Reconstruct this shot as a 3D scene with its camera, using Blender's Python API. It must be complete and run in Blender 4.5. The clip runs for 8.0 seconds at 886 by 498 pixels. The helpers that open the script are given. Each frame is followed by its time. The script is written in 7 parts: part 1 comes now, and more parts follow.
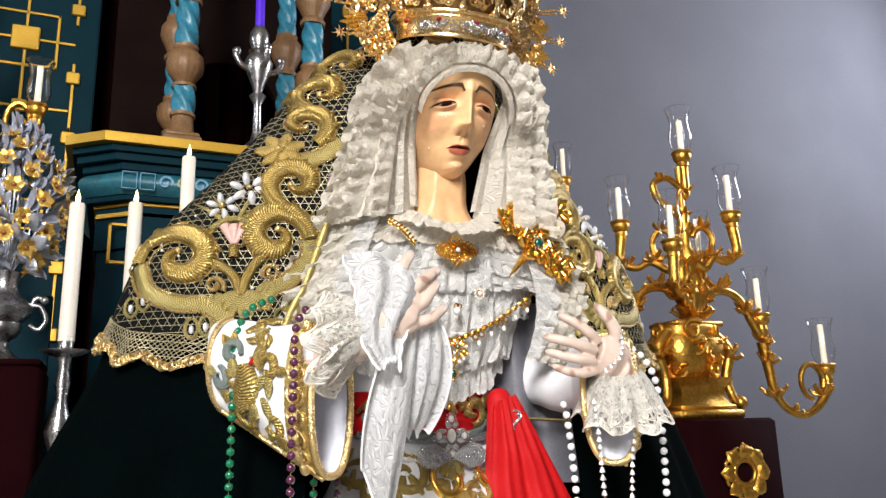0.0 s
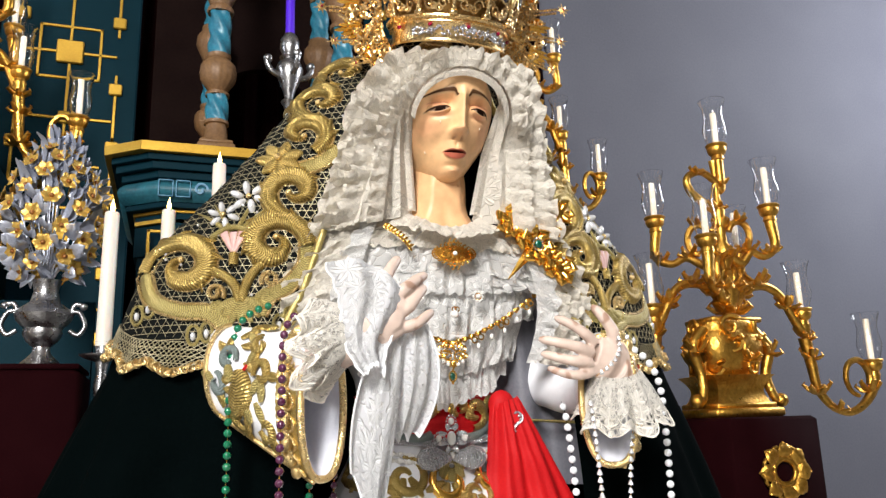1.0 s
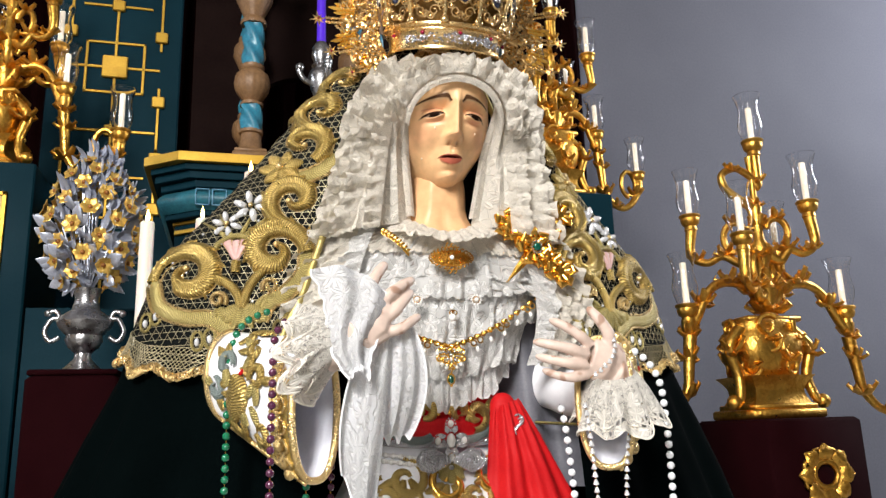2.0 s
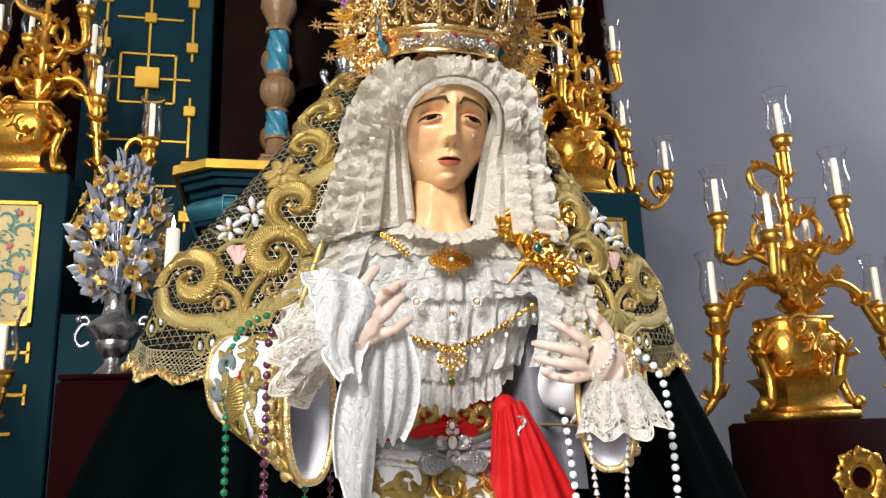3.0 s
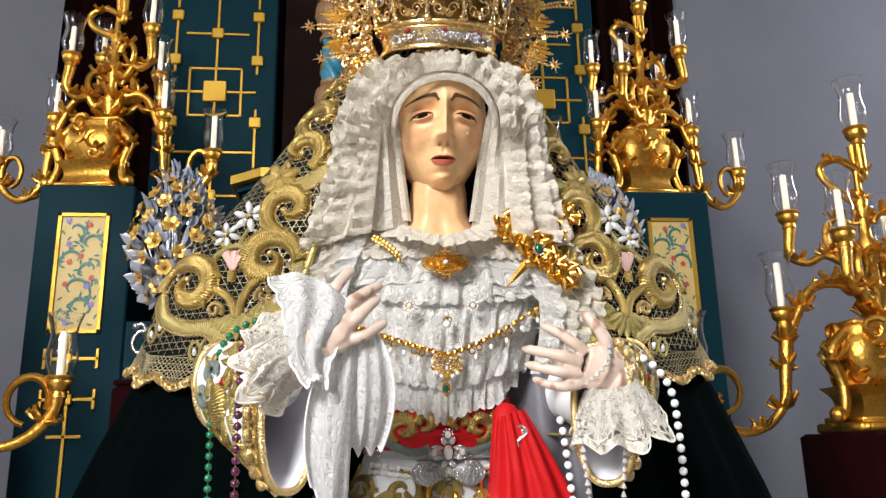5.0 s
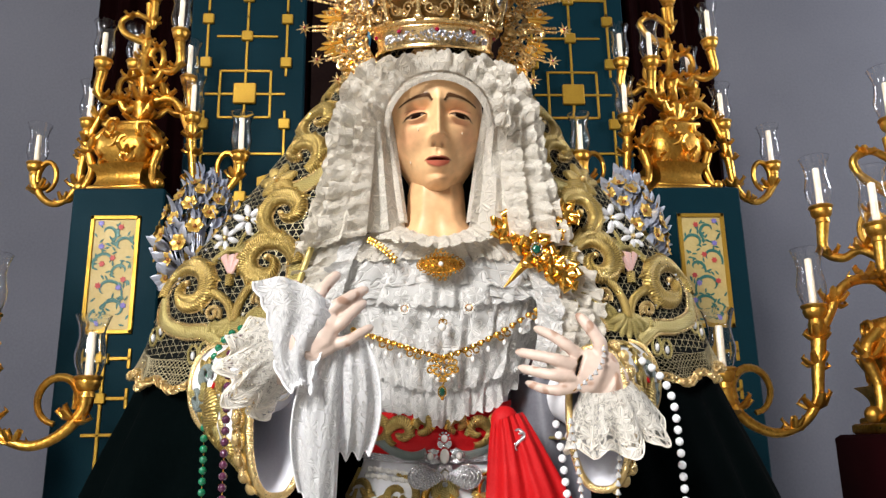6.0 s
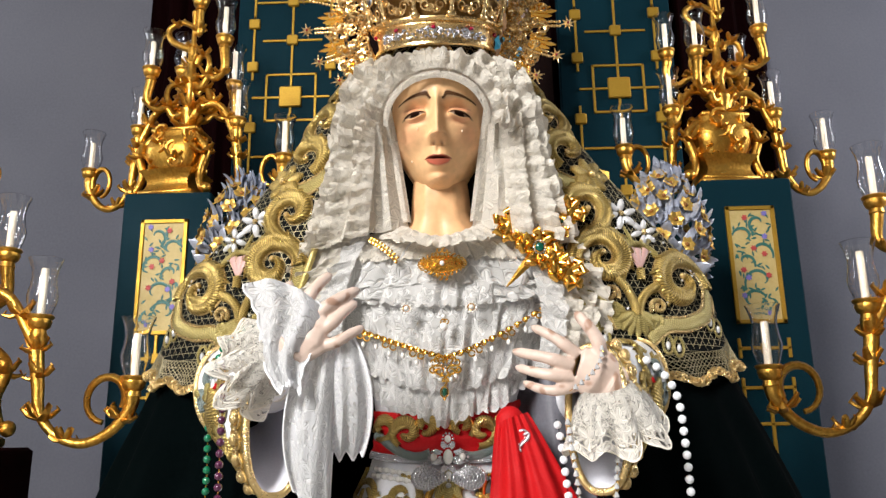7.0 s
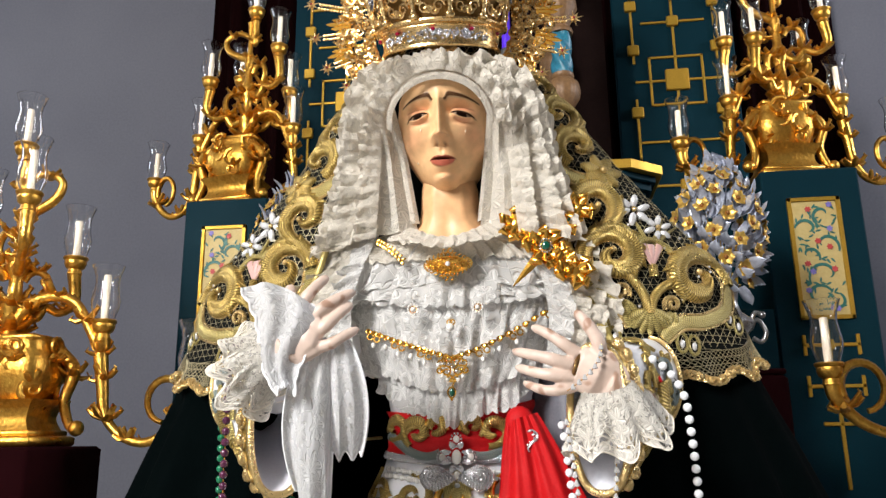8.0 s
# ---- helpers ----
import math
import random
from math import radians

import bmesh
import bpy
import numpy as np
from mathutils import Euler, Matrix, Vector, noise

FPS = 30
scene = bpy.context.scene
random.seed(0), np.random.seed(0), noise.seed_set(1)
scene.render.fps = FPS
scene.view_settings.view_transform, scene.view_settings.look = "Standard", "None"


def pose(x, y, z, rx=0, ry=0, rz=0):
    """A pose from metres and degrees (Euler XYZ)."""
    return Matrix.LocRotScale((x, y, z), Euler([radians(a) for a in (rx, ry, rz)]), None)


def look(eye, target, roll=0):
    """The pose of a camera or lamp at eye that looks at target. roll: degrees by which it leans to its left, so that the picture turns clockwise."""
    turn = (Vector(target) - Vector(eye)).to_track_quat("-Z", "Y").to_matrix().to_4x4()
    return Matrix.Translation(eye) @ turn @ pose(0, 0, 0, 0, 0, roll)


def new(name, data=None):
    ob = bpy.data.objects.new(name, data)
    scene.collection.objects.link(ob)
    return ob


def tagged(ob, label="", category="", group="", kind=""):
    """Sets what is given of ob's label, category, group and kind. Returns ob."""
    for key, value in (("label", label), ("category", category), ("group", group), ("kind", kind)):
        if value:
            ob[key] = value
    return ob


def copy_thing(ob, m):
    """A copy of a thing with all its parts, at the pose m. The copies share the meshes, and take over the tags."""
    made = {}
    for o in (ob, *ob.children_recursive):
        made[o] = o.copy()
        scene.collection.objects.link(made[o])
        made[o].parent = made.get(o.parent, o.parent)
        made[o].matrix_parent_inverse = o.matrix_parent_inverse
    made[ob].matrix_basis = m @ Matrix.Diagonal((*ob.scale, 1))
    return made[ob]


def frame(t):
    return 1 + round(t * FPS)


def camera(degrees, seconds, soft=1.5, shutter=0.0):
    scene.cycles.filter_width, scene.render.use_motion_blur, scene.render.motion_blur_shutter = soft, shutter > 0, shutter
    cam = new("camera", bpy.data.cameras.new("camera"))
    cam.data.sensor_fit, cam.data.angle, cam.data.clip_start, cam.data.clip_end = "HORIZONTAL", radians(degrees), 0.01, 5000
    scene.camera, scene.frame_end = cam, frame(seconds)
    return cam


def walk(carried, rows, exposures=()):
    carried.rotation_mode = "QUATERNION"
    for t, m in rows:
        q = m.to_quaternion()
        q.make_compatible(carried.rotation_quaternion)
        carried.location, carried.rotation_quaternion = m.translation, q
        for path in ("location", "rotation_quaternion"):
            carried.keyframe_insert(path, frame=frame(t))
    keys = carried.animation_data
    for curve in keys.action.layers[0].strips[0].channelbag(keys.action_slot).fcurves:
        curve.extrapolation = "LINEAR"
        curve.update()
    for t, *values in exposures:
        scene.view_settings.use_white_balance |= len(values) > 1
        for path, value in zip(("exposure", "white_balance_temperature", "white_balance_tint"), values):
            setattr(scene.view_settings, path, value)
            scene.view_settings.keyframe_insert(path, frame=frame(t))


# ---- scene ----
cam = camera(59.4, 8.0, soft=1.4)
METRES, EYE, TILT, LEAN, TURN = 0.70, 1.5, 0.0, 0.0, -23.0
ROWS = [
    (0.0, 0.0, 0.0, 0.0, 0.33, 13.15, 1.42),
    (0.5, 0.0619, -0.0043, 0.0053, 2.2, 13.08, 1.54),
    (1.0, 0.1291, -0.0088, 0.0072, 4.18, 13.11, 1.68),
    (1.5, 0.2003, -0.0146, 0.0052, 6.24, 13.22, 1.74),
    (3.0, 0.3582, -0.0031, -0.002, 11.04, 13.7, 1.88),
    (3.5, 0.399, 0.0193, -0.0089, 12.37, 14.0, 1.85),
    (4.0, 0.4526, 0.0531, -0.0105, 14.1, 14.24, 1.6),
    (4.5, 0.5088, 0.0875, -0.0062, 15.89, 14.32, 1.33),
    (6.0, 0.6528, 0.1665, 0.0133, 20.4, 14.14, 1.0),
    (6.5, 0.7122, 0.1961, 0.0188, 22.47, 13.98, 0.9),
    (7.0, 0.7744, 0.2302, 0.0174, 24.88, 14.05, 0.81),
    (7.5, 0.8441, 0.2643, 0.0189, 27.56, 14.03, 0.71),
    (8.0, 0.9166, 0.2994, 0.0165, 30.4, 14.1, 0.65),
]
walk(cam, [(t, pose(-0.508, -1.273, EYE, TILT, LEAN, TURN) @ pose(METRES * x, METRES * y, METRES * z, 90 + pitch, roll, yaw)) for t, x, y, z, yaw, pitch, roll in ROWS])

# ---- world and light ----
world = bpy.data.worlds.new("sky")
world.use_nodes = True
scene.world = world
sky = world.node_tree.nodes.new("ShaderNodeTexSky")
sky.sky_type, sky.sun_disc, sky.sun_elevation, sky.sun_rotation = "NISHITA", False, radians(40), radians(205)
world.node_tree.links.new(sky.outputs[0], world.node_tree.nodes["Background"].inputs[0])
world.node_tree.nodes["Background"].inputs[1].default_value = 0.12
scene.view_settings.exposure = 0.0


def window_lamp(eye, w, h, power, target, colour):
    lamp = bpy.data.lights.new("window_light", "AREA")
    lamp.shape, lamp.size, lamp.size_y, lamp.energy, lamp.color = "RECTANGLE", w, h, power, colour
    ob = new("window_light", lamp)
    ob.matrix_world = look(eye, target)
    return ob


window_lamp((-3.1, -5.35, 4.5), 1.7, 2.3, 790, (0, 0.3, 1.9), (1.0, 0.975, 0.945))
window_lamp((7.38, 1.6, 4.9), 1.4, 2.2, 320, (2.5, 3.9, 3.6), (0.90, 0.93, 1.0))
window_lamp((-7.38, 1.6, 4.9), 1.4, 2.2, 90, (-2.5, 3.9, 3.6), (0.88, 0.92, 1.0))


# ---- mesh helpers ----
class Shape:
    """Vertices and faces gathered for one mesh."""

    def __init__(self):
        self.v, self.f, self.uv, self.mi = [], [], [], []

    def face(self, idx, uvs=None, m=0):
        self.f.append(idx)
        self.uv.append(uvs)
        self.mi.append(m)

    def grid(self, rows, wrap=False, uvs=None, m=0, caps=False):
        """rows: equal-length lists of points, joined into quads."""
        base, n = len(self.v), len(rows[0])
        for r in rows:
            self.v.extend([tuple(p) for p in r])
        for i in range(len(rows) - 1):
            for j in range(n if wrap else n - 1):
                k = (j + 1) % n
                idx = (base + i * n + j, base + i * n + k, base + (i + 1) * n + k, base + (i + 1) * n + j)
                self.face(idx, (uvs[i][j], uvs[i][k], uvs[i + 1][k], uvs[i + 1][j]) if uvs else None, m)
        if caps:
            self.face(tuple(base + j for j in reversed(range(n))), None, m)
            self.face(tuple(base + (len(rows) - 1) * n + j for j in range(n)), None, m)

    def tube(self, pts, rad, seg=8, flat=1.0, up=None, m=0):
        """A round bar along pts; rad: one radius or one a point; flat squeezes it along up."""
        pts = [Vector(p) for p in pts]
        n = len(pts)
        rad = rad if isinstance(rad, (list, tuple)) else [rad] * n
        rows, last = [], None
        for i, p in enumerate(pts):
            t = (pts[min(i + 1, n - 1)] - pts[max(i - 1, 0)])
            t = t.normalized() if t.length > 1e-9 else Vector((0, 0, 1))
            a = Vector(up) if up is not None else (last or (Vector((0, 0, 1)) if abs(t.z) < 0.9 else Vector((1, 0, 0))))
            a = a - t * a.dot(t)
            a = a.normalized() if a.length > 1e-6 else t.orthogonal().normalized()
            last = a
            b = t.cross(a)
            rows.append([p + (a * (math.sin(q) * flat) + b * math.cos(q)) * rad[i] for q in [2 * math.pi * j / seg for j in range(seg)]])
        self.grid(rows, wrap=True, m=m, caps=True)

    def lathe(self, prof, seg=20, at=(0, 0, 0), wave=None, m=0):
        """Turned round the z axis: prof is rows of (radius, z); wave(angle, z) scales the radius."""
        rows = []
        for r, z in prof:
            rows.append([(at[0] + max(r, 1e-4) * (wave(q, z) if wave else 1) * math.cos(q), at[1] + max(r, 1e-4) * (wave(q, z) if wave else 1) * math.sin(q), at[2] + z)
                         for q in [2 * math.pi * j / seg for j in range(seg)]])
        self.grid(rows, wrap=True, m=m, caps=True)

    def blob(self, c, r, seg=8, ring=6, turn=None, m=0):
        r = r if isinstance(r, (tuple, list)) else (r, r, r)
        rows = []
        for i in range(ring + 1):
            f = math.pi * (0.03 + 0.94 * i / ring) - math.pi / 2
            row = []
            for j in range(seg):
                q = 2 * math.pi * j / seg
                p = Vector((r[0] * math.cos(f) * math.cos(q), r[1] * math.cos(f) * math.sin(q), r[2] * math.sin(f)))
                row.append((turn @ p if turn else p) + Vector(c))
            rows.append(row)
        self.grid(rows, wrap=True, m=m, caps=True)

    def box(self, c, s, bevel=0.0, m=0):
        x, y, z = s[0] / 2, s[1] / 2, s[2] / 2
        b = min(bevel, x * 0.45, y * 0.45, z * 0.45)
        rows = []
        for zz, k in ((-z, b), (-z + b, 0), (z - b, 0), (z, b)) if b else ((-z, 0), (z, 0)):
            xx, yy = x - k, y - k
            e = b if b else 0
            ring = [(-xx + e, -yy), (xx - e, -yy), (xx, -yy + e), (xx, yy - e), (xx - e, yy), (-xx + e, yy), (-xx, yy - e), (-xx, -yy + e)] if e else [(-xx, -yy), (xx, -yy), (xx, yy), (-xx, yy)]
            rows.append([(c[0] + p, c[1] + q, c[2] + zz) for p, q in ring])
        self.grid(rows, wrap=True, m=m, caps=True)

    def prism(self, outline, z0, z1, inset=0.0):
        """An upright prism over an outline of (x, y), with a small chamfer."""
        c = Vector((sum(p[0] for p in outline) / len(outline), sum(p[1] for p in outline) / len(outline)))
        small = [c + (Vector(p) - c) * (1 - inset) for p in outline]
        e = inset * 0.5
        self.grid([[(p[0], p[1], z0) for p in small], [(p[0], p[1], z0 + e) for p in outline], [(p[0], p[1], z1 - e) for p in outline], [(p[0], p[1], z1) for p in small]], wrap=True, caps=True)

    def leaf(self, base, tip, width, lift, normal, n=5, curl=0.0, m=0, thick=0.0):
        """A pointed leaf or petal with a raised midrib, bowed along its length."""
        base, tip, normal = Vector(base), Vector(tip), Vector(normal).normalized()
        side = (tip - base).cross(normal).normalized()
        rows = []
        for i in range(n + 1):
            s = i / n
            w = width * math.sin(math.pi * min(1, 0.12 + 0.88 * s)) ** 0.7 * (0.5 if i == n else 1) * 0.5
            c = base.lerp(tip, s) + normal * (lift * math.sin(math.pi * s) + curl * s * s)
            rows.append([c - side * w, c - side * w * 0.5 + normal * width * 0.10, c + normal * width * 0.02, c + side * w * 0.5 + normal * width * 0.10, c + side * w])
        self.grid(rows, m=m)


def smooth_path(pts, n=8):
    """A rounded path through a few points (Catmull-Rom)."""
    p = [Vector(q) for q in pts]
    p = [p[0] * 2 - p[1]] + p + [p[-1] * 2 - p[-2]]
    out = []
    for i in range(1, len(p) - 2):
        for j in range(n):
            t = j / n
            out.append(0.5 * (2 * p[i] + (p[i + 1] - p[i - 1]) * t + (2 * p[i - 1] - 5 * p[i] + 4 * p[i + 1] - p[i + 2]) * t * t + (3 * p[i] - p[i - 1] - 3 * p[i + 1] + p[i + 2]) * t ** 3))
    out.append(p[-2])
    return out


def spread(a, b, n):
    return [a + (b - a) * i / (n - 1) for i in range(n)]


def part(name, sh, material, parent=None, label="", soft=True):
    """Links a shape as one mesh object, under a thing or a part if one is given."""
    me = bpy.data.meshes.new(name)
    me.from_pydata([tuple(p) for p in sh.v], [], sh.f)
    for mt in material if isinstance(material, (list, tuple)) else [material]:
        me.materials.append(mt)
    if any(sh.mi):
        me.polygons.foreach_set("material_index", sh.mi)
    if any(u is not None for u in sh.uv):
        layer = me.uv_layers.new(name="UVMap")
        flat = []
        for f, u in zip(sh.f, sh.uv):
            for k in range(len(f)):
                flat.extend(u[k] if u is not None else (0.0, 0.0))
        layer.data.foreach_set("uv", flat)
    me.polygons.foreach_set("use_smooth", [soft] * len(sh.f))
    me.update()
    if soft:
        bm = bmesh.new()
        bm.from_mesh(me)
        for e in bm.edges:
            if len(e.link_faces) == 2 and e.calc_face_angle(0) > 0.9:
                e.smooth = False
        bm.to_mesh(me)
        bm.free()
    ob = new(name, me)
    if parent is not None:
        ob.parent = parent
    if label:
        ob["label"] = label
    return ob


def thing(name, at, label, category, group="", kind=""):
    """An empty at the base of a thing, which parents its parts."""
    ob = new(name)
    ob.location = at
    ob.empty_display_size = 0.05
    return tagged(ob, label, category, group, kind)


def turned(data_object, name, m, parent):
    """Another part on the same mesh."""
    ob = new(name, data_object.data)
    ob.parent = parent
    ob.matrix_basis = m
    return ob


# ---- materials ----
def surface(name, colour, rough=0.5, metal=0.0, second=None, scale=6.0, fine=90.0, mix=0.5, bump=0.15, depth=0.002, sheen=0.0, coat=0.0, sub=0.0, spread_rough=0.12, stretch=(1, 1, 1), spec=0.5):
    mt = bpy.data.materials.new(name)
    mt.use_nodes = True
    nt = mt.node_tree
    n, k = nt.nodes, nt.links.new
    b = n["Principled BSDF"]
    co = n.new("ShaderNodeTexCoord")
    mp = n.new("ShaderNodeMapping")
    mp.inputs["Scale"].default_value = stretch
    k(co.outputs["Object"], mp.inputs[0])
    big, small = n.new("ShaderNodeTexNoise"), n.new("ShaderNodeTexNoise")
    big.inputs["Scale"].default_value, big.inputs["Detail"].default_value = scale, 6
    small.inputs["Scale"].default_value, small.inputs["Detail"].default_value = fine, 4
    k(mp.outputs[0], big.inputs["Vector"]), k(mp.outputs[0], small.inputs["Vector"])
    add = n.new("ShaderNodeMath")
    add.operation = "MULTIPLY_ADD"
    k(small.outputs["Fac"], add.inputs[0])
    add.inputs[1].default_value = 0.5
    half = n.new("ShaderNodeMath")
    half.operation = "MULTIPLY"
    half.inputs[1].default_value = 0.5
    k(big.outputs["Fac"], half.inputs[0])
    k(half.outputs[0], add.inputs[2])
    ramp = n.new("ShaderNodeMapRange")
    ramp.inputs["From Min"].default_value, ramp.inputs["From Max"].default_value = 0.3, 0.7
    k(add.outputs[0], ramp.inputs["Value"])
    mixer = n.new("ShaderNodeMix")
    mixer.data_type = "RGBA"
    second = second or tuple(c * (1 - mix) for c in colour)
    mixer.inputs["A"].default_value, mixer.inputs["B"].default_value = (*second, 1), (*colour, 1)
    k(ramp.outputs[0], mixer.inputs["Factor"])
    k(mixer.outputs["Result"], b.inputs["Base Color"])
    rr = n.new("ShaderNodeMapRange")
    rr.inputs["To Min"].default_value, rr.inputs["To Max"].default_value = min(1, rough + spread_rough), max(0.02, rough - spread_rough)
    k(ramp.outputs[0], rr.inputs["Value"])
    k(rr.outputs[0], b.inputs["Roughness"])
    b.inputs["Metallic"].default_value = metal
    b.inputs["Specular IOR Level"].default_value = spec
    b.inputs["Sheen Weight"].default_value = sheen
    b.inputs["Coat Weight"].default_value = coat
    b.inputs["Subsurface Weight"].default_value = sub
    bp = n.new("ShaderNodeBump")
    bp.inputs["Strength"].default_value, bp.inputs["Distance"].default_value = bump, depth
    k(small.outputs["Fac"], bp.inputs["Height"])
    k(bp.outputs[0], b.inputs["Normal"])
    return mt


def glass(name, colour=(1, 1, 1), rough=0.02):
    mt = bpy.data.materials.new(name)
    mt.use_nodes = True
    b = mt.node_tree.nodes["Principled BSDF"]
    b.inputs["Base Color"].default_value = (*colour, 1)
    b.inputs["Transmission Weight"].default_value, b.inputs["Roughness"].default_value, b.inputs["IOR"].default_value = 1, rough, 1.45
    return mt


def glow(name, colour, strength):
    mt = bpy.data.materials.new(name)
    mt.use_nodes = True
    b = mt.node_tree.nodes["Principled BSDF"]
    b.inputs["Emission Color"].default_value, b.inputs["Emission Strength"].default_value = (*colour, 1), strength
    b.inputs["Base Color"].default_value = (*colour, 1)
    return mt


def embroidery(name, colour, second, metal=0.8, rough=0.38, scale=420.0, bump=0.8):
    """Metal thread: slanting stitches along each worked piece by UV, with fine beads between."""
    mt = surface(name, colour, rough, metal, second, 30, 260, bump=0.2)
    nt = mt.node_tree
    n, k = nt.nodes, nt.links.new
    b = n["Principled BSDF"]
    co = n["Texture Coordinate"]

    def op(kind, a, c):
        m = n.new("ShaderNodeMath")
        m.operation = kind
        for i, v in enumerate((a, c)):
            if isinstance(v, (int, float)):
                m.inputs[i].default_value = v
            else:
                k(v, m.inputs[i])
        return m.outputs[0]

    xyz = n.new("ShaderNodeSeparateXYZ")
    k(co.outputs["UV"], xyz.inputs[0])
    slant = op("ADD", op("MULTIPLY", xyz.outputs[0], 820.0), op("MULTIPLY", op("ABSOLUTE", xyz.outputs[1], 0), 4.5))
    cross = op("SUBTRACT", op("MULTIPLY", xyz.outputs[0], 300.0), op("MULTIPLY", xyz.outputs[1], 9.0))
    stitch = op("MULTIPLY", op("ABSOLUTE", op("COSINE", slant, 0), 0), op("ADD", op("MULTIPLY", op("ABSOLUTE", op("COSINE", cross, 0), 0), 0.5), 0.5))
    beads = n.new("ShaderNodeTexVoronoi")
    beads.inputs["Scale"].default_value = scale
    k(co.outputs["Object"], beads.inputs["Vector"])
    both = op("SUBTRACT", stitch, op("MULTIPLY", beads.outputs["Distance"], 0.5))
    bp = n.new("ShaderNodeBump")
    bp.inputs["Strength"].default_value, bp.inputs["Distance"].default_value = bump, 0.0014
    # shade in the grooves between stitches and beads is mixed into the colour
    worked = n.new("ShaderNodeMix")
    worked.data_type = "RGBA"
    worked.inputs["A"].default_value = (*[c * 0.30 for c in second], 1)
    painted_shade = n.new("ShaderNodeMapRange")
    painted_shade.inputs["From Min"].default_value, painted_shade.inputs["From Max"].default_value, painted_shade.inputs["To Min"].default_value = -0.15, 0.45, 0.15
    k(both, painted_shade.inputs["Value"])
    k(painted_shade.outputs[0], worked.inputs["Factor"])
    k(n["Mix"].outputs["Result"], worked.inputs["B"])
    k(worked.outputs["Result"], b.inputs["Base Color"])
    k(both, bp.inputs["Height"]), k(n["Bump"].outputs[0], bp.inputs["Normal"])
    k(bp.outputs[0], b.inputs["Normal"])
    return mt


def lace(name, colour, flower=0.024, ground=0.78, net=0.0026, petals=2.5, holes=0.0, painted_shade=0.68):
    """White lace laid out by UV in metres: corded five-petal flowers and stems on a fine half-clear net."""
    mt = bpy.data.materials.new(name)
    mt.use_nodes = True
    nt = mt.node_tree
    n, k = nt.nodes, nt.links.new
    b = n["Principled BSDF"]
    b.inputs["Roughness"].default_value, b.inputs["Sheen Weight"].default_value, b.inputs["Specular IOR Level"].default_value = 0.85, 0.15, 0.25

    def op(kind, a, c=None, d=None):
        m = n.new("ShaderNodeMath")
        m.operation = kind
        for i, v in enumerate((a, c, d)):
            if v is None:
                continue
            if isinstance(v, (int, float)):
                m.inputs[i].default_value = v
            else:
                k(v, m.inputs[i])
        return m.outputs[0]

    def span(src, a, c, lo, hi):
        m = n.new("ShaderNodeMapRange")
        m.inputs["From Min"].default_value, m.inputs["From Max"].default_value = a, c
        m.inputs["To Min"].default_value, m.inputs["To Max"].default_value = lo, hi
        k(src, m.inputs["Value"])
        return m.outputs[0]

    uv = n.new("ShaderNodeTexCoord").outputs["UV"]
    unit = n.new("ShaderNodeVectorMath")
    unit.operation = "SCALE"
    unit.inputs["Scale"].default_value = 1 / flower
    k(uv, unit.inputs[0])
    cell = unit.outputs[0]
    cells = n.new("ShaderNodeTexVoronoi")
    cells.voronoi_dimensions = "2D"
    cells.inputs["Scale"].default_value, cells.inputs["Randomness"].default_value = 1.0, 0.6
    k(cell, cells.inputs["Vector"])
    away = n.new("ShaderNodeVectorMath")
    away.operation = "SUBTRACT"
    k(cell, away.inputs[0]), k(cells.outputs["Position"], away.inputs[1])
    xyz = n.new("ShaderNodeSeparateXYZ")
    k(away.outputs[0], xyz.inputs[0])
    size = n.new("ShaderNodeVectorMath")
    size.operation = "LENGTH"
    k(away.outputs[0], size.inputs[0])
    r = size.outputs["Value"]
    tint = n.new("ShaderNodeSeparateXYZ")
    k(cells.outputs["Color"], tint.inputs[0])
    ang = op("MULTIPLY_ADD", op("ARCTAN2", xyz.outputs[1], xyz.outputs[0]), petals, op("MULTIPLY", tint.outputs[0], 6.28))
    lobe = op("ABSOLUTE", op("COSINE", ang))
    rim = op("MULTIPLY", op("MULTIPLY_ADD", op("POWER", lobe, 0.6), 0.36, 0.16), op("MULTIPLY_ADD", tint.outputs[1], 0.5, 0.75))
    d = op("SUBTRACT", r, rim)
    inside = span(d, -0.02, 0.02, 1, 0)
    cord = span(op("ABSOLUTE", d), 0.03, 0.07, 1, 0)
    vein = op("MULTIPLY", inside, span(op("MULTIPLY", op("SUBTRACT", 1, lobe), r), 0.006, 0.03, 1, 0))
    stems = n.new("ShaderNodeTexVoronoi")
    stems.voronoi_dimensions, stems.feature = "2D", "DISTANCE_TO_EDGE"
    stems.inputs["Scale"].default_value = 1.15 / flower
    k(uv, stems.inputs["Vector"])
    stem = op("MULTIPLY", span(stems.outputs["Distance"], 0.015, 0.04, 1, 0), op("SUBTRACT", 1, inside))
    fine = n.new("ShaderNodeTexVoronoi")
    fine.voronoi_dimensions, fine.feature = "2D", "DISTANCE_TO_EDGE"
    fine.inputs["Scale"].default_value = 1 / net
    k(uv, fine.inputs["Vector"])
    mesh_ = span(fine.outputs["Distance"], 0.06, 0.26, 1, ground - holes)
    line = op("MAXIMUM", op("MAXIMUM", cord, vein), stem)
    body = op("MAXIMUM", op("MAXIMUM", line, op("MULTIPLY", inside, 0.94)), mesh_)
    height = op("ADD", op("MULTIPLY", line, 0.9), op("MULTIPLY", inside, 0.35))
    bp = n.new("ShaderNodeBump")
    bp.inputs["Strength"].default_value, bp.inputs["Distance"].default_value = 1.0, 0.0022
    k(height, bp.inputs["Height"])
    k(bp.outputs[0], b.inputs["Normal"])
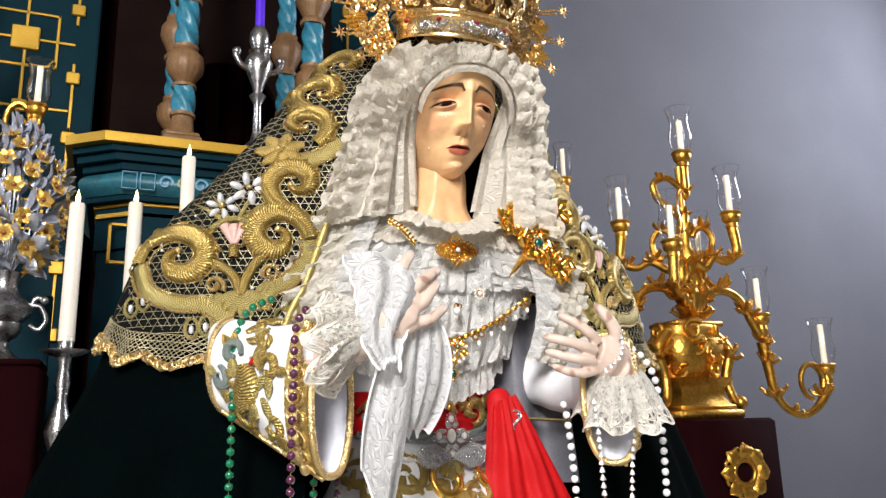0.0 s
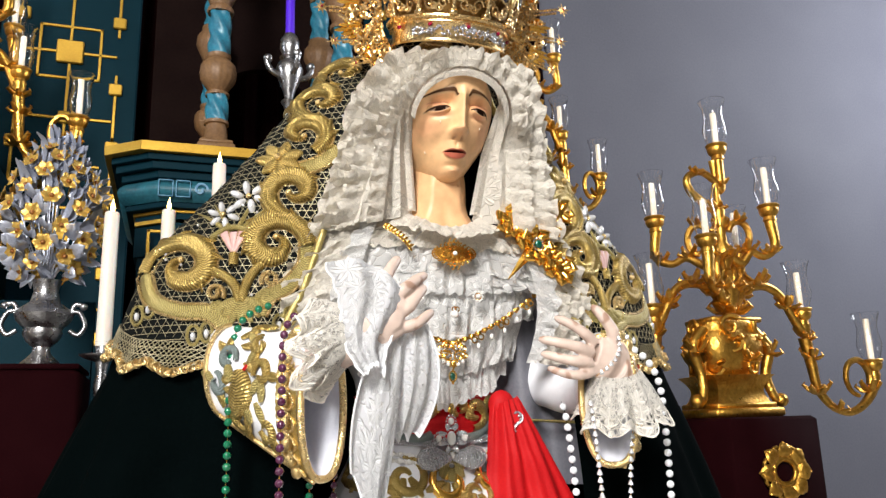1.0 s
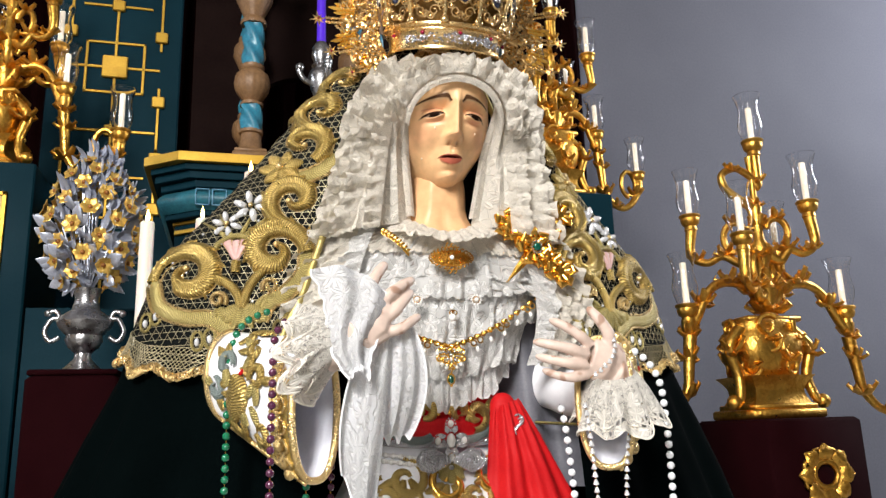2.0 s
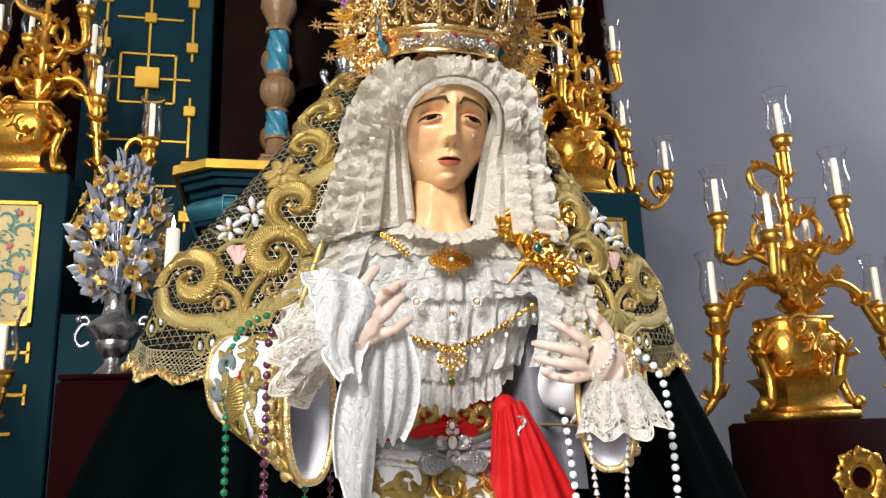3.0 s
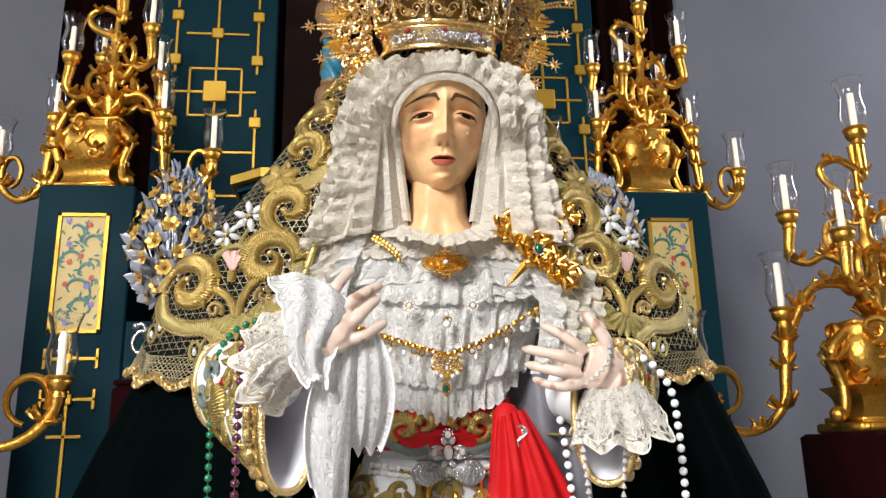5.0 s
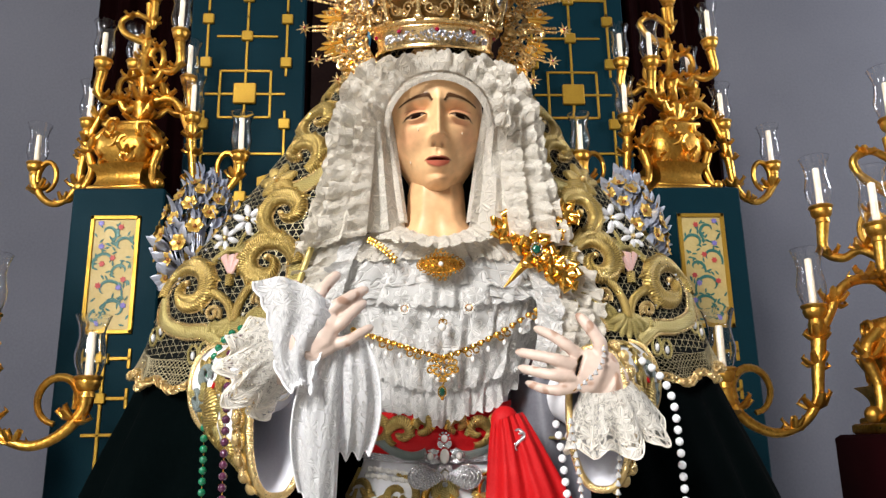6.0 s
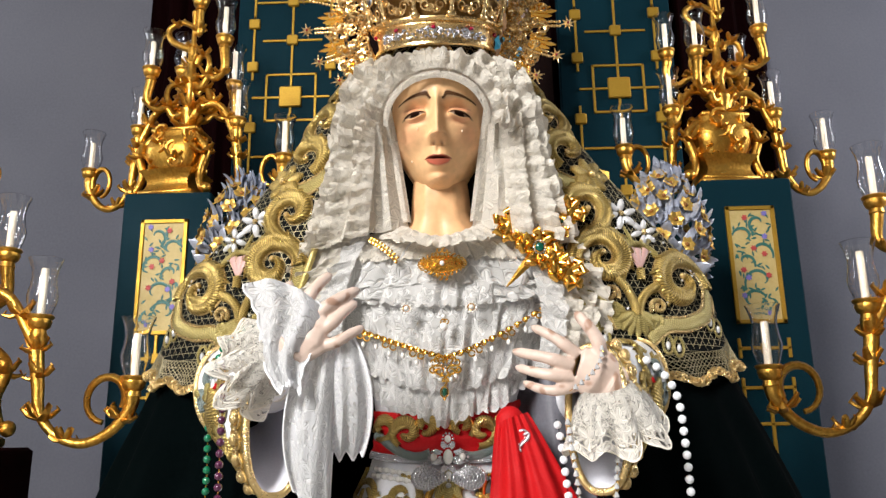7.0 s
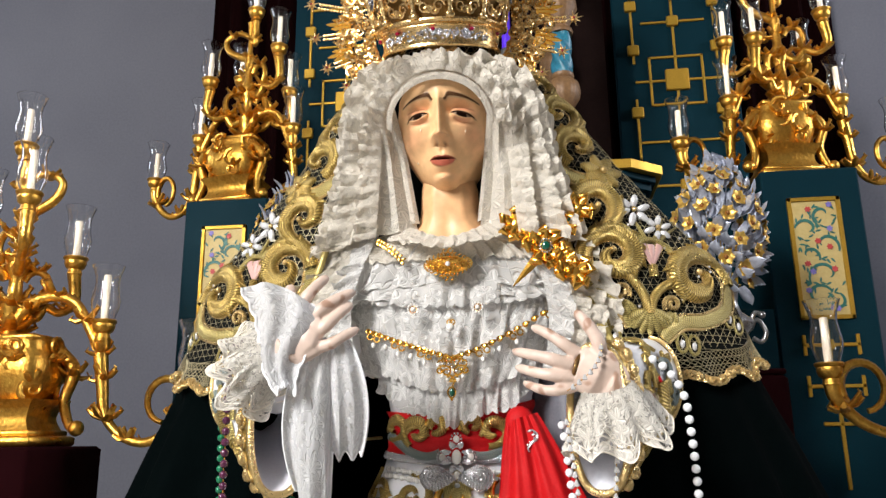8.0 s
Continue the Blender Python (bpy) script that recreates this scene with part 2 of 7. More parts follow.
    # net ground coloured darker than the cords: shade between them painted in
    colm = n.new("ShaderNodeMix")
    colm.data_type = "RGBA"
    colm.inputs["A"].default_value, colm.inputs["B"].default_value = (*[c * painted_shade for c in colour], 1), (*[min(0.93, c * 1.05) for c in colour], 1)
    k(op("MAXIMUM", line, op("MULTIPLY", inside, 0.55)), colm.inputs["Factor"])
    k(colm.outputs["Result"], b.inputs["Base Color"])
    tr = n.new("ShaderNodeBsdfTranslucent")
    tr.inputs["Color"].default_value = (*colour, 1)
    m1 = n.new("ShaderNodeMixShader")
    m1.inputs[0].default_value = 0.28
    k(b.outputs[0], m1.inputs[1]), k(tr.outputs[0], m1.inputs[2])
    tp = n.new("ShaderNodeBsdfTransparent")
    m2 = n.new("ShaderNodeMixShader")
    k(body, m2.inputs[0]), k(tp.outputs[0], m2.inputs[1]), k(m1.outputs[0], m2.inputs[2])
    k(m2.outputs[0], n["Material Output"].inputs["Surface"])
    return mt


WALL = surface("grey_plaster", (0.118, 0.120, 0.146), 0.9, 0, (0.096, 0.098, 0.122), 1.2, 60, bump=0.12, depth=0.003)
WHITEWASH = surface("whitewashed_plaster", (0.33, 0.31, 0.29), 0.9, 0, (0.27, 0.26, 0.24), 1.2, 60, bump=0.12, depth=0.003)
STONE = surface("stone_floor", (0.35, 0.33, 0.3), 0.5, 0, (0.25, 0.24, 0.22), 2, 40)
TEAL = surface("teal_paint", (0.0025, 0.024, 0.036), 0.6, 0, (0.0018, 0.017, 0.026), 2.5, 140, bump=0.08, spec=0.06)
TEAL_LIGHT = surface("teal_marbled", (0.03, 0.17, 0.22), 0.4, 0, (0.012, 0.06, 0.085), 14, 70, bump=0.05)
GOLD_PAINT = surface("gold_paint", (0.48, 0.29, 0.035), 0.48, 0.7, (0.38, 0.22, 0.025), 9, 120, bump=0.15)
GOLD = surface("gilded_wood", (0.92, 0.55, 0.11), 0.36, 1, (0.46, 0.20, 0.025), 18, 70, bump=0.55, depth=0.005)
GOLD_JEWEL = surface("polished_gold", (1.0, 0.62, 0.14), 0.2, 1, (0.85, 0.42, 0.06), 60, 400, bump=0.25, depth=0.001)
GOLD_CROWN = surface("crown_gold", (1.0, 0.76, 0.40), 0.27, 1, (0.80, 0.52, 0.20), 45, 300, bump=0.3, depth=0.001)
SILVER = surface("old_silver", (0.62, 0.62, 0.64), 0.3, 1, (0.25, 0.24, 0.24), 30, 160, bump=0.3)
SILVER_LEAF = surface("silver_leaf", (0.66, 0.69, 0.80), 0.42, 0.55, (0.40, 0.43, 0.52), 30, 160, bump=0.3)
CURTAIN = surface("dark_red_cloth", (0.006, 0.0010, 0.0012), 0.95, 0, (0.003, 0.0005, 0.0006), 5, 200, spec=0.02)
VELVET_RED = surface("maroon_velvet", (0.014, 0.0009, 0.002), 0.9, 0, (0.007, 0.0005, 0.001), 6, 200, spec=0.05)
VELVET = surface("dark_green_velvet", (0.0005, 0.0020, 0.0021), 0.95, 0, (0.0002, 0.0009, 0.0010), 7, 300, spec=0.02)
WAX = surface("candle_wax", (0.82, 0.77, 0.68), 0.45, 0, (0.76, 0.7, 0.6), 20, 150, bump=0.05, sub=0.2)
# duller wax for the candelabra: dimming behind the glass chimneys put into the colour
WAX_DULL = surface("dull_candle_wax", (0.60, 0.53, 0.42), 0.5, 0, (0.50, 0.43, 0.33), 20, 150, bump=0.08)
WAX_PURPLE = surface("purple_wax", (0.10, 0.02, 0.75), 0.4, 0, (0.08, 0.015, 0.6), 20, 150, bump=0.05)
WOOD = surface("carved_wood", (0.27, 0.15, 0.065), 0.5, 0.1, (0.13, 0.065, 0.028), 12, 80, bump=0.3)
TURQUOISE = surface("turquoise_paint", (0.035, 0.25, 0.36), 0.4, 0, (0.012, 0.10, 0.17), 20, 100, bump=0.2)
CLEAR = glass("clear_glass")
FLAME = glow("flame", (1.0, 0.62, 0.2), 14)

# ---- the setting ----
def slab(name, c, s, mt, label, category):
    sh = Shape()
    sh.box(c, s)
    return tagged(part(name, sh, mt, None, soft=False), label, category, kind="structure")


slab("floor", (0, -0.8, -0.1), (15.4, 9.8, 0.2), STONE, "stone floor of the chapel", "floor")
slab("wall_north", (0, 4.0, 3.5), (15.2, 0.2, 7.0), WALL, "smooth grey plaster wall behind the altar", "wall")
for nm, x in (("wall_west", -7.6), ("wall_east", 7.6)):
    sh = Shape()
    for c, d in (((x, -0.8, 1.85), (0.2, 9.4, 3.7)), ((x, -0.8, 6.55), (0.2, 9.4, 0.9)), ((x, -2.35, 4.9), (0.2, 6.3, 2.4)), ((x, 3.15, 4.9), (0.2, 1.5, 2.4))):
        sh.box(c, d)
    tagged(part(nm, sh, WHITEWASH, None, soft=False), "whitewashed side wall with a tall window opening", "wall", kind="structure")
slab("ceiling", (0, -0.8, 7.1), (15.4, 9.8, 0.2), WHITEWASH, "plain whitewashed ceiling", "ceiling")
south = Shape()
for c, s in (((0, -5.6, 1.6), (15.0, 0.2, 3.2)), ((0, -5.6, 6.4), (15.0, 0.2, 1.2)), ((2.75, -5.6, 4.5), (9.5, 0.2, 2.6)), ((-5.85, -5.6, 4.5), (3.3, 0.2, 2.6))):
    south.box(c, s)
tagged(part("wall_south", south, WHITEWASH, None, soft=False), "whitewashed plaster wall with a tall window opening", "wall", kind="structure")
slab("altar_step", (0, 2.4, 0.45), (6.0, 3.0, 0.9), STONE, "raised stone altar platform", "platform")
slab("statue_plinth", (0, 0.12, 0.25), (1.9, 1.0, 0.5), STONE, "low plinth under the clothed statue", "plinth")

# dark red curtain in soft folds behind the altar
sh = Shape()
rows = []
for z in spread(0.9, 6.6, 12):
    rows.append([(x, 3.78 + 0.03 * math.sin(x * 34 + 0.7 * math.sin(z)) + 0.012 * math.sin(x * 81 + z), z) for x in spread(-2.23, 2.23, 290)])
sh.grid(rows)
tagged(part("curtain", sh, CURTAIN), "dark red cloth curtain hanging in folds behind the altar", "curtain")


def bar(sh, x0, z0, x1, z1, w, y, d=0.012):
    sh.box(((x0 + x1) / 2, y - d / 2, (z0 + z1) / 2), (abs(x1 - x0) + w, d, abs(z1 - z0) + w), 0.002)


def altar_panel(side):
    """A tall teal board with a raised gold lattice of bars and squares."""
    cx, y = side * 1.12, 3.55
    t = thing("retable", (0, 0, 0), "tall dark teal retable board with raised gold lattice", "retable", "retable boards")
    b = Shape()
    b.box((cx, y + 0.04, 3.6), (0.78, 0.08, 5.4), 0.008)
    part("board", b, TEAL, t, soft=False)
    zc = 3.83
    lines = []
    for k in (-1, 0, 1):
        z = zc + k * 1.16
        lines += [(0, z - 0.58, 0, z + 0.58), (-0.17, z - 0.17, 0.17, z - 0.17), (-0.17, z + 0.17, 0.17, z + 0.17), (-0.17, z - 0.17, -0.17, z + 0.17), (0.17, z - 0.17, 0.17, z + 0.17),
                  (-0.26, z, 0.26, z), (-0.2, z + 0.43, 0.2, z + 0.43), (-0.25, z - 0.43, 0.25, z - 0.43)]
        for s in (-1, 1):
            lines += [(s * 0.27, z + 0.14, s * 0.27, z + 0.62), (s * 0.27, z - 0.56, s * 0.27, z - 0.13)]
    for x0, z0, x1, z1 in lines:
        g = Shape()
        bar(g, cx + x0, z0, cx + x1, z1, 0.016, y)
        part("lattice_bar", g, GOLD_PAINT, t, soft=False)
    for k in (-1, 0, 1):
        z = zc + k * 1.16
        for x, dz, s in ((0, 0, 0.15), (0, 0.43, 0.075), (0, -0.43, 0.075), (0.27, 0.23, 0.075), (-0.27, 0.23, 0.075), (0.27, -0.22, 0.075), (-0.27, -0.22, 0.075), (-0.27, -0.6, 0.075), (0.27, -0.6, 0.075)):
            g = Shape()
            g.box((cx + x, y - 0.014, z + dz), (s, 0.028, s), 0.006)
            part("square_boss", g, GOLD_PAINT, t, soft=False)


altar_panel(-1)
altar_panel(1)
PAINTED = surface("cream_gold_ground", (0.58, 0.45, 0.19), 0.6, 0.0, (0.48, 0.36, 0.13), 14, 90)
GREEN_PAINT = surface("green_paint", (0.03, 0.17, 0.13), 0.5, 0, (0.02, 0.1, 0.1), 30, 90)
RED_PAINT = surface("red_paint", (0.5, 0.05, 0.03), 0.5, 0, (0.4, 0.04, 0.05), 30, 90)
BLUE_PAINT = surface("blue_paint", (0.12, 0.15, 0.5), 0.5, 0, (0.25, 0.15, 0.45), 30, 90)


def pedestal(side):
    """A teal pillar with a painted flower panel and gold crosses."""
    cx, y, top = side * 1.5, 2.5, 2.81
    t = thing("altar_pedestal", (cx, y + 0.3, 0.9), "dark teal pedestal with framed flower painting and gold bars", "pedestal", "altar pedestals")
    t.location = (0, 0, 0)
    b = Shape()
    b.box((cx, y + 0.32, (top + 0.9) / 2), (0.46, 0.64, top - 0.9), 0.008)
    part("pillar", b, TEAL, t, soft=False)
    f = Shape()
    x0, x1, z0, z1 = cx - 0.113, cx + 0.113, 2.07, 2.65
    for a in ((x0, z0, x1, z0), (x0, z1, x1, z1), (x0, z0, x0, z1), (x1, z0, x1, z1)):
        bar(f, *a, 0.02, y, 0.016)
    part("frame", f, GOLD_PAINT, t, soft=False)
    p = Shape()
    p.box((cx, y - 0.003, (z0 + z1) / 2), (0.226, 0.006, z1 - z0))
    part("painting_ground", p, PAINTED, t, soft=False)
    rnd = random.Random(5)
    g, r, bl = Shape(), Shape(), Shape()

    def scroll(px, pz, rad, a0, turn, hand):
        pts = []
        for i in range(22):
            s = i / 21
            a = a0 + hand * turn * s
            q = rad * (1 - 0.8 * s)
            pts.append((cx + side * (px + q * math.cos(a)), y - 0.0085, pz + q * math.sin(a)))
        g.tube(pts, [0.0065 * math.sin(math.pi * (0.15 + 0.85 * i / 21)) + 0.002 for i in range(22)], 5, 0.25, (0, 1, 0))

    for px, pz, rad, a0, turn, hand in ((0.02, 2.27, 0.085, 3.6, 4.2, -1), (-0.03, 2.17, 0.07, 0.3, 4.0, 1), (0.03, 2.42, 0.07, -0.5, 3.8, 1), (-0.04, 2.5, 0.06, 3.0, 4.0, -1), (0.04, 2.57, 0.06, 4.2, 3.8, -1), (-0.05, 2.37, 0.055, 5.8, 3.6, 1), (0.05, 2.14, 0.045, 1.2, 4, -1)):
        scroll(px, pz, rad, a0, turn, hand)
        for i in range(14):
            a = rnd.uniform(0, 6.28)
            bx, bz = cx + side * (px + rad * math.cos(a)), pz + rad * math.sin(a)
            q = rnd.uniform(0, 6.28)
            tx, tz = bx + 0.028 * math.cos(q), bz + 0.028 * math.sin(q)
            if abs(tx - cx) < 0.1 and z0 + 0.02 < tz < z1 - 0.02 and abs(bx - cx) < 0.1 and z0 + 0.015 < bz < z1 - 0.015:
                g.leaf((bx, y - 0.008, bz), (tx, y - 0.008, tz), 0.010, 0.0005, (0, -1, 0), 4)
    for shp, spots in ((r, ((-0.03, 2.6), (0.05, 2.41), (0.0, 2.44), (0.06, 2.3), (-0.06, 2.33))), (bl, ((0.06, 2.5), (-0.04, 2.29), (0.05, 2.11), (0.07, 2.62), (-0.07, 2.2)))):
        for px, pz in spots:
            for i in range(6):
                a = i * 1.047 + px * 40
                shp.leaf((cx + side * px, y - 0.011, pz), (cx + side * px + 0.017 * math.cos(a), y - 0.011, pz + 0.017 * math.sin(a)), 0.011, 0.001, (0, -1, 0), 3)
    part("painted_scroll", g, GREEN_PAINT, t)
    part("painted_red_flower", r, RED_PAINT, t)
    part("painted_blue_flower", bl, BLUE_PAINT, t)
    for x0, z0, x1, z1 in ((0, 1.3, 0, 2.05), (-0.12, 1.94, 0.12, 1.94), (-0.12, 1.75, 0.12, 1.75), (-0.07, 1.58, 0.07, 1.58), (0.12, 1.9, 0.12, 1.98), (-0.12, 1.9, -0.12, 1.98), (0.12, 1.71, 0.12, 1.79), (-0.12, 1.71, -0.12, 1.79)):
        q = Shape()
        bar(q, cx + x0, z0, cx + x1, z1, 0.016, y)
        part("gold_bar", q, GOLD_PAINT, t, soft=False)
    for z in (1.94, 1.75):
        q = Shape()
        q.box((cx, y - 0.012, z), (0.05, 0.024, 0.05), 0.004)
        part("square_boss", q, GOLD_PAINT, t, soft=False)


pedestal(-1)
pedestal(1)


# ---- the shrine behind the statue ----
def octagon(hx, y0, y1, ch):
    return [(-hx + ch, y0), (hx - ch, y0), (hx, y0 + ch * 0.8), (hx, y1), (-hx, y1), (-hx, y0 + ch * 0.8)]


shrine = thing("shrine_base", (0, 0, 0), "teal shrine base with gilded cornice, marbled moulding and gold lines", "shrine")
Y0 = 2.18
for nm, mt, steps in (("cornice", GOLD_PAINT, ((0.0, 2.8, 2.755),)),
                      ("upper_moulding", TEAL, ((0.03, 2.755, 2.725), (0.05, 2.725, 2.69), (0.075, 2.69, 2.655))),
                      ("lower_moulding", TEAL, ((0.10, 2.55, 2.525), (0.14, 2.51, 2.34 - 0.02))),
                      ("gold_fillet", GOLD_PAINT, ((0.13, 2.525, 2.51),)),
                      ("shaft", TEAL, ((0.155, 2.32, 0.9),))):
    sh = Shape()
    for ins, zt, zb in steps:
        sh.prism(octagon(0.77 - ins, Y0 + ins, 3.2, 0.16), zb, zt, 0.004)
    part(nm, sh, mt, shrine, soft=False)
sh = Shape()
rows = []
for i in range(9):
    a = math.pi * i / 8
    ins = 0.095 - 0.035 * math.sin(a)
    rows.append([(x, y, 2.655 - 0.105 * i / 8) for x, y in octagon(0.77 - ins, Y0 + ins, 3.2, 0.16)])
sh.grid(rows, wrap=True)
part("torus", sh, TEAL_LIGHT, shrine)
PALE = surface("pale_blue_paint", (0.16, 0.36, 0.48), 0.45, 0, (0.08, 0.2, 0.36), 40, 120)
OCHRE = surface("ochre_paint", (0.40, 0.36, 0.10), 0.45, 0, (0.16, 0.3, 0.3), 40, 120)
for k in range(7):
    for s in (-1, 1):
        x = s * (0.05 + 0.075 * k)
        if k in (5, 6):
            q = Shape()
            for a in ((x - 0.03, 2.565, x + 0.03, 2.565), (x - 0.03, 2.64, x + 0.03, 2.64), (x - 0.03, 2.565, x - 0.03, 2.64), (x + 0.03, 2.565, x + 0.03, 2.64)):
                bar(q, *a, 0.005, Y0 + 0.068, 0.012)
            part("painted_frame", q, PALE, shrine)
        else:
            q = Shape()
            q.tube([(x + 0.032 * math.cos(j * 0.5) * (1 - j / 18), Y0 + 0.057, 2.603 + 0.034 * math.sin(j * 0.5) * (1 - j / 18)) for j in range(15)], 0.006, 5, 0.5, (0, 1, 0))
            part("painted_scroll", q, (PALE, OCHRE)[k % 2], shrine)
for x0, z0, x1, z1 in ((-0.565, 2.42, -0.2, 2.42), (-0.565, 2.25, -0.2, 2.25), (-0.565, 2.25, -0.565, 2.42), (-0.2, 2.25, -0.2, 2.42), (-0.47, 1.2, -0.47, 2.22), (0.565, 2.42, 0.2, 2.42), (0.565, 2.25, 0.2, 2.25), (0.565, 2.25, 0.565, 2.42), (0.2, 2.25, 0.2, 2.42), (0.47, 1.2, 0.47, 2.22), (-0.15, 2.42, 0.15, 2.42), (-0.15, 2.25, 0.15, 2.25)):
    q = Shape()
    bar(q, x0, z0, x1, z1, 0.014, Y0 + 0.155)
    part("gold_line", q, GOLD_PAINT, shrine, soft=False)
q = Shape()
q.prism(octagon(0.63, Y0 + 0.14, 3.2, 0.13), 2.462, 2.482, 0.003)
part("gold_fillet", q, GOLD_PAINT, shrine, soft=False)


def column(x, y):
    """A carved column: twisted turquoise drums between fluted wooden bulbs."""
    t = thing("shrine_column", (x, y, 2.8), "carved wooden shrine column with twisted turquoise drums", "column", "shrine columns")
    w = Shape()
    w.box((0, 0, 0.02), (0.17, 0.17, 0.04), 0.006)
    w.box((0, 0, 0.05), (0.15, 0.15, 0.02), 0.006)
    w.lathe([(0.07, 0.06), (0.055, 0.08), (0.048, 0.15), (0.058, 0.155), (0.058, 0.17)], 20)
    part("base", w, WOOD, t)
    bl = Shape()
    bl.lathe([(0.056, 0.30), (0.056, 0.315), (0.04, 0.325), (0.052, 0.345), (0.074, 0.38), (0.080, 0.42), (0.075, 0.46), (0.058, 0.485), (0.05, 0.49), (0.058, 0.5), (0.058, 0.515)], 48, wave=lambda q, z: 1 + 0.10 * abs(math.cos(q * 8)) * (0.335 < z < 0.48))
    part("bulb", bl, WOOD, t)
    for z0, z1 in ((0.17, 0.30), (0.515, 0.74), (1.0, 1.25)):
        d = Shape()
        d.lathe([(0.05, z) for z in spread(z0, z1, 18)], 40, wave=lambda q, z: 1 + 0.13 * math.cos(4 * (q + z * 14)))
        part("twisted_drum", d, TURQUOISE, t)
    c = Shape()
    c.lathe([(0.058, 0.74), (0.06, 0.76), (0.045, 0.78), (0.06, 0.82), (0.085, 0.88), (0.08, 0.94), (0.058, 0.97), (0.058, 1.0)], 40, wave=lambda q, z: 1 + 0.10 * abs(math.cos(q * 8)))
    part("upper_bulb", c, WOOD, t)
    c = Shape()
    c.lathe([(0.058, 1.25), (0.06, 1.28), (0.1, 1.36), (0.1, 1.4)], 24)
    c.box((0, 0, 1.43), (0.24, 0.24, 0.06), 0.01)
    part("capital", c, WOOD, t)


for x, y in ((-0.29, 2.32), (0.32, 2.32), (-0.30, 2.95), (0.31, 2.95)):
    column(x, y)
# arched back board of the niche
sh = Shape()
outer = [(-0.62, 2.8), (-0.62, 4.3), (0.62, 4.3), (0.62, 2.8)]
n = 24
arch = [(-0.30 * math.cos(math.pi * i / n), 3.35 + 0.30 * math.sin(math.pi * i / n)) for i in range(n + 1)]
inner = [(-0.30, 2.8)] + arch + [(0.30, 2.8)]
ring = [(-0.62, 2.8)] + [(-0.62 + 1.24 * i / n, 4.3) for i in range(n + 1)] + [(0.62, 2.8)]
sh.grid([[(x, 3.16, z) for x, z in inner], [(x, 3.10, z) for x, z in inner], [(x, 3.10, z) for x, z in ring], [(x, 3.16, z) for x, z in ring]])
DARKWOOD = surface("dark_gilt_wood", (0.010, 0.004, 0.003), 0.8, 0, (0.005, 0.002, 0.002), 6, 60, spec=0.06)
tagged(part("niche_board", sh, DARKWOOD, soft=False), "dark wooden niche board with a round arch, standing on the shrine", "niche board")


# ---- candle things ----
def candle_parts(t, x, y, z, h, r, mt, flame):
    c = Shape()
    c.lathe([(r * 1.02, 0), (r, 0.01), (r * 0.97, h - 0.01), (r * 0.9, h - 0.002), (r * 0.55, h - 0.006), (0.002, h - 0.008)], 20, (x, y, z))
    cd = part("candle", c, mt, t)
    w = Shape()
    w.tube([(x, y, z + h - 0.01), (x + 0.001, y, z + h + 0.008)], 0.0015, 5)
    part("wick", w, VELVET, cd)
    if flame:
        f = Shape()
        f.lathe([(0.001, 0), (0.006, 0.006), (0.0085, 0.015), (0.006, 0.028), (0.002, 0.042), (0.0005, 0.05)], 10, (x, y, z + h))
        part("flame", f, FLAME, cd, "small burning flame")


def silver_candlestick(x, y, base, dish, h):
    t = thing("silver_candlestick", (x, y, base), "silver candlestick with wide drip dish and lit white candle", "candlestick", "lit candlesticks")
    d = dish - base
    s = Shape()
    s.lathe([(0.09, 0), (0.09, 0.012), (0.075, 0.03), (0.05, 0.05), (0.02, 0.08), (0.016, 0.14), (0.028, 0.18), (0.018, 0.21)] + [(0.017, d * 0.6), (0.034, d * 0.66), (0.044, d * 0.7), (0.03, d * 0.76), (0.016, d * 0.82), (0.024, d * 0.88), (0.017, d * 0.93), (0.022, d - 0.02)], 24)
    part("stem", s, SILVER, t)
    s = Shape()
    s.lathe([(0.02, d - 0.025), (0.05, d - 0.015), (0.074, d - 0.004), (0.076, d), (0.07, d + 0.001), (0.03, d - 0.006), (0.024, d), (0.025, d + 0.04), (0.026, d + 0.045)], 28)
    part("drip_dish", s, SILVER, t)
    candle_parts(t, 0, 0, d + 0.03, h, 0.026, WAX, True)


silver_candlestick(-0.662, 1.6, 0.9, 1.79, 0.48)
silver_candlestick(-0.473, 1.7, 0.9, 1.85, 0.468)
silver_candlestick(-0.295, 1.7, 0.9, 2.04, 0.478)

# ornate silver candlestick with a purple candle, on the shrine
t = thing("ornate_candlestick", (0.045, 2.27, 2.8), "ornate silver candlestick with scrolled arms and a purple candle", "candlestick")
s = Shape()
s.lathe([(0.085, 0), (0.085, 0.012), (0.06, 0.03), (0.03, 0.06), (0.02, 0.1), (0.018, 0.25), (0.034, 0.28), (0.04, 0.29), (0.02, 0.31), (0.03, 0.345), (0.055, 0.41), (0.068, 0.46), (0.055, 0.495), (0.034, 0.51), (0.05, 0.525), (0.034, 0.54), (0.048, 0.575), (0.046, 0.62), (0.026, 0.655)], 24)
part("stem", s, SILVER, t)
for k in range(4):
    s = Shape()
    a = k * math.pi / 2 + 0.2
    s.tube(smooth_path([(0.04 * math.cos(a), 0.04 * math.sin(a), 0.42), (0.09 * math.cos(a), 0.09 * math.sin(a), 0.44), (0.115 * math.cos(a), 0.115 * math.sin(a), 0.485), (0.10 * math.cos(a), 0.10 * math.sin(a), 0.505)], 5), 0.015, 8)
    s.blob((0.11 * math.cos(a), 0.11 * math.sin(a), 0.50), 0.023)
    part("scroll_arm", s, SILVER, t)
candle_parts(t, 0, 0, 0.65, 0.5, 0.023, WAX_PURPLE, False)


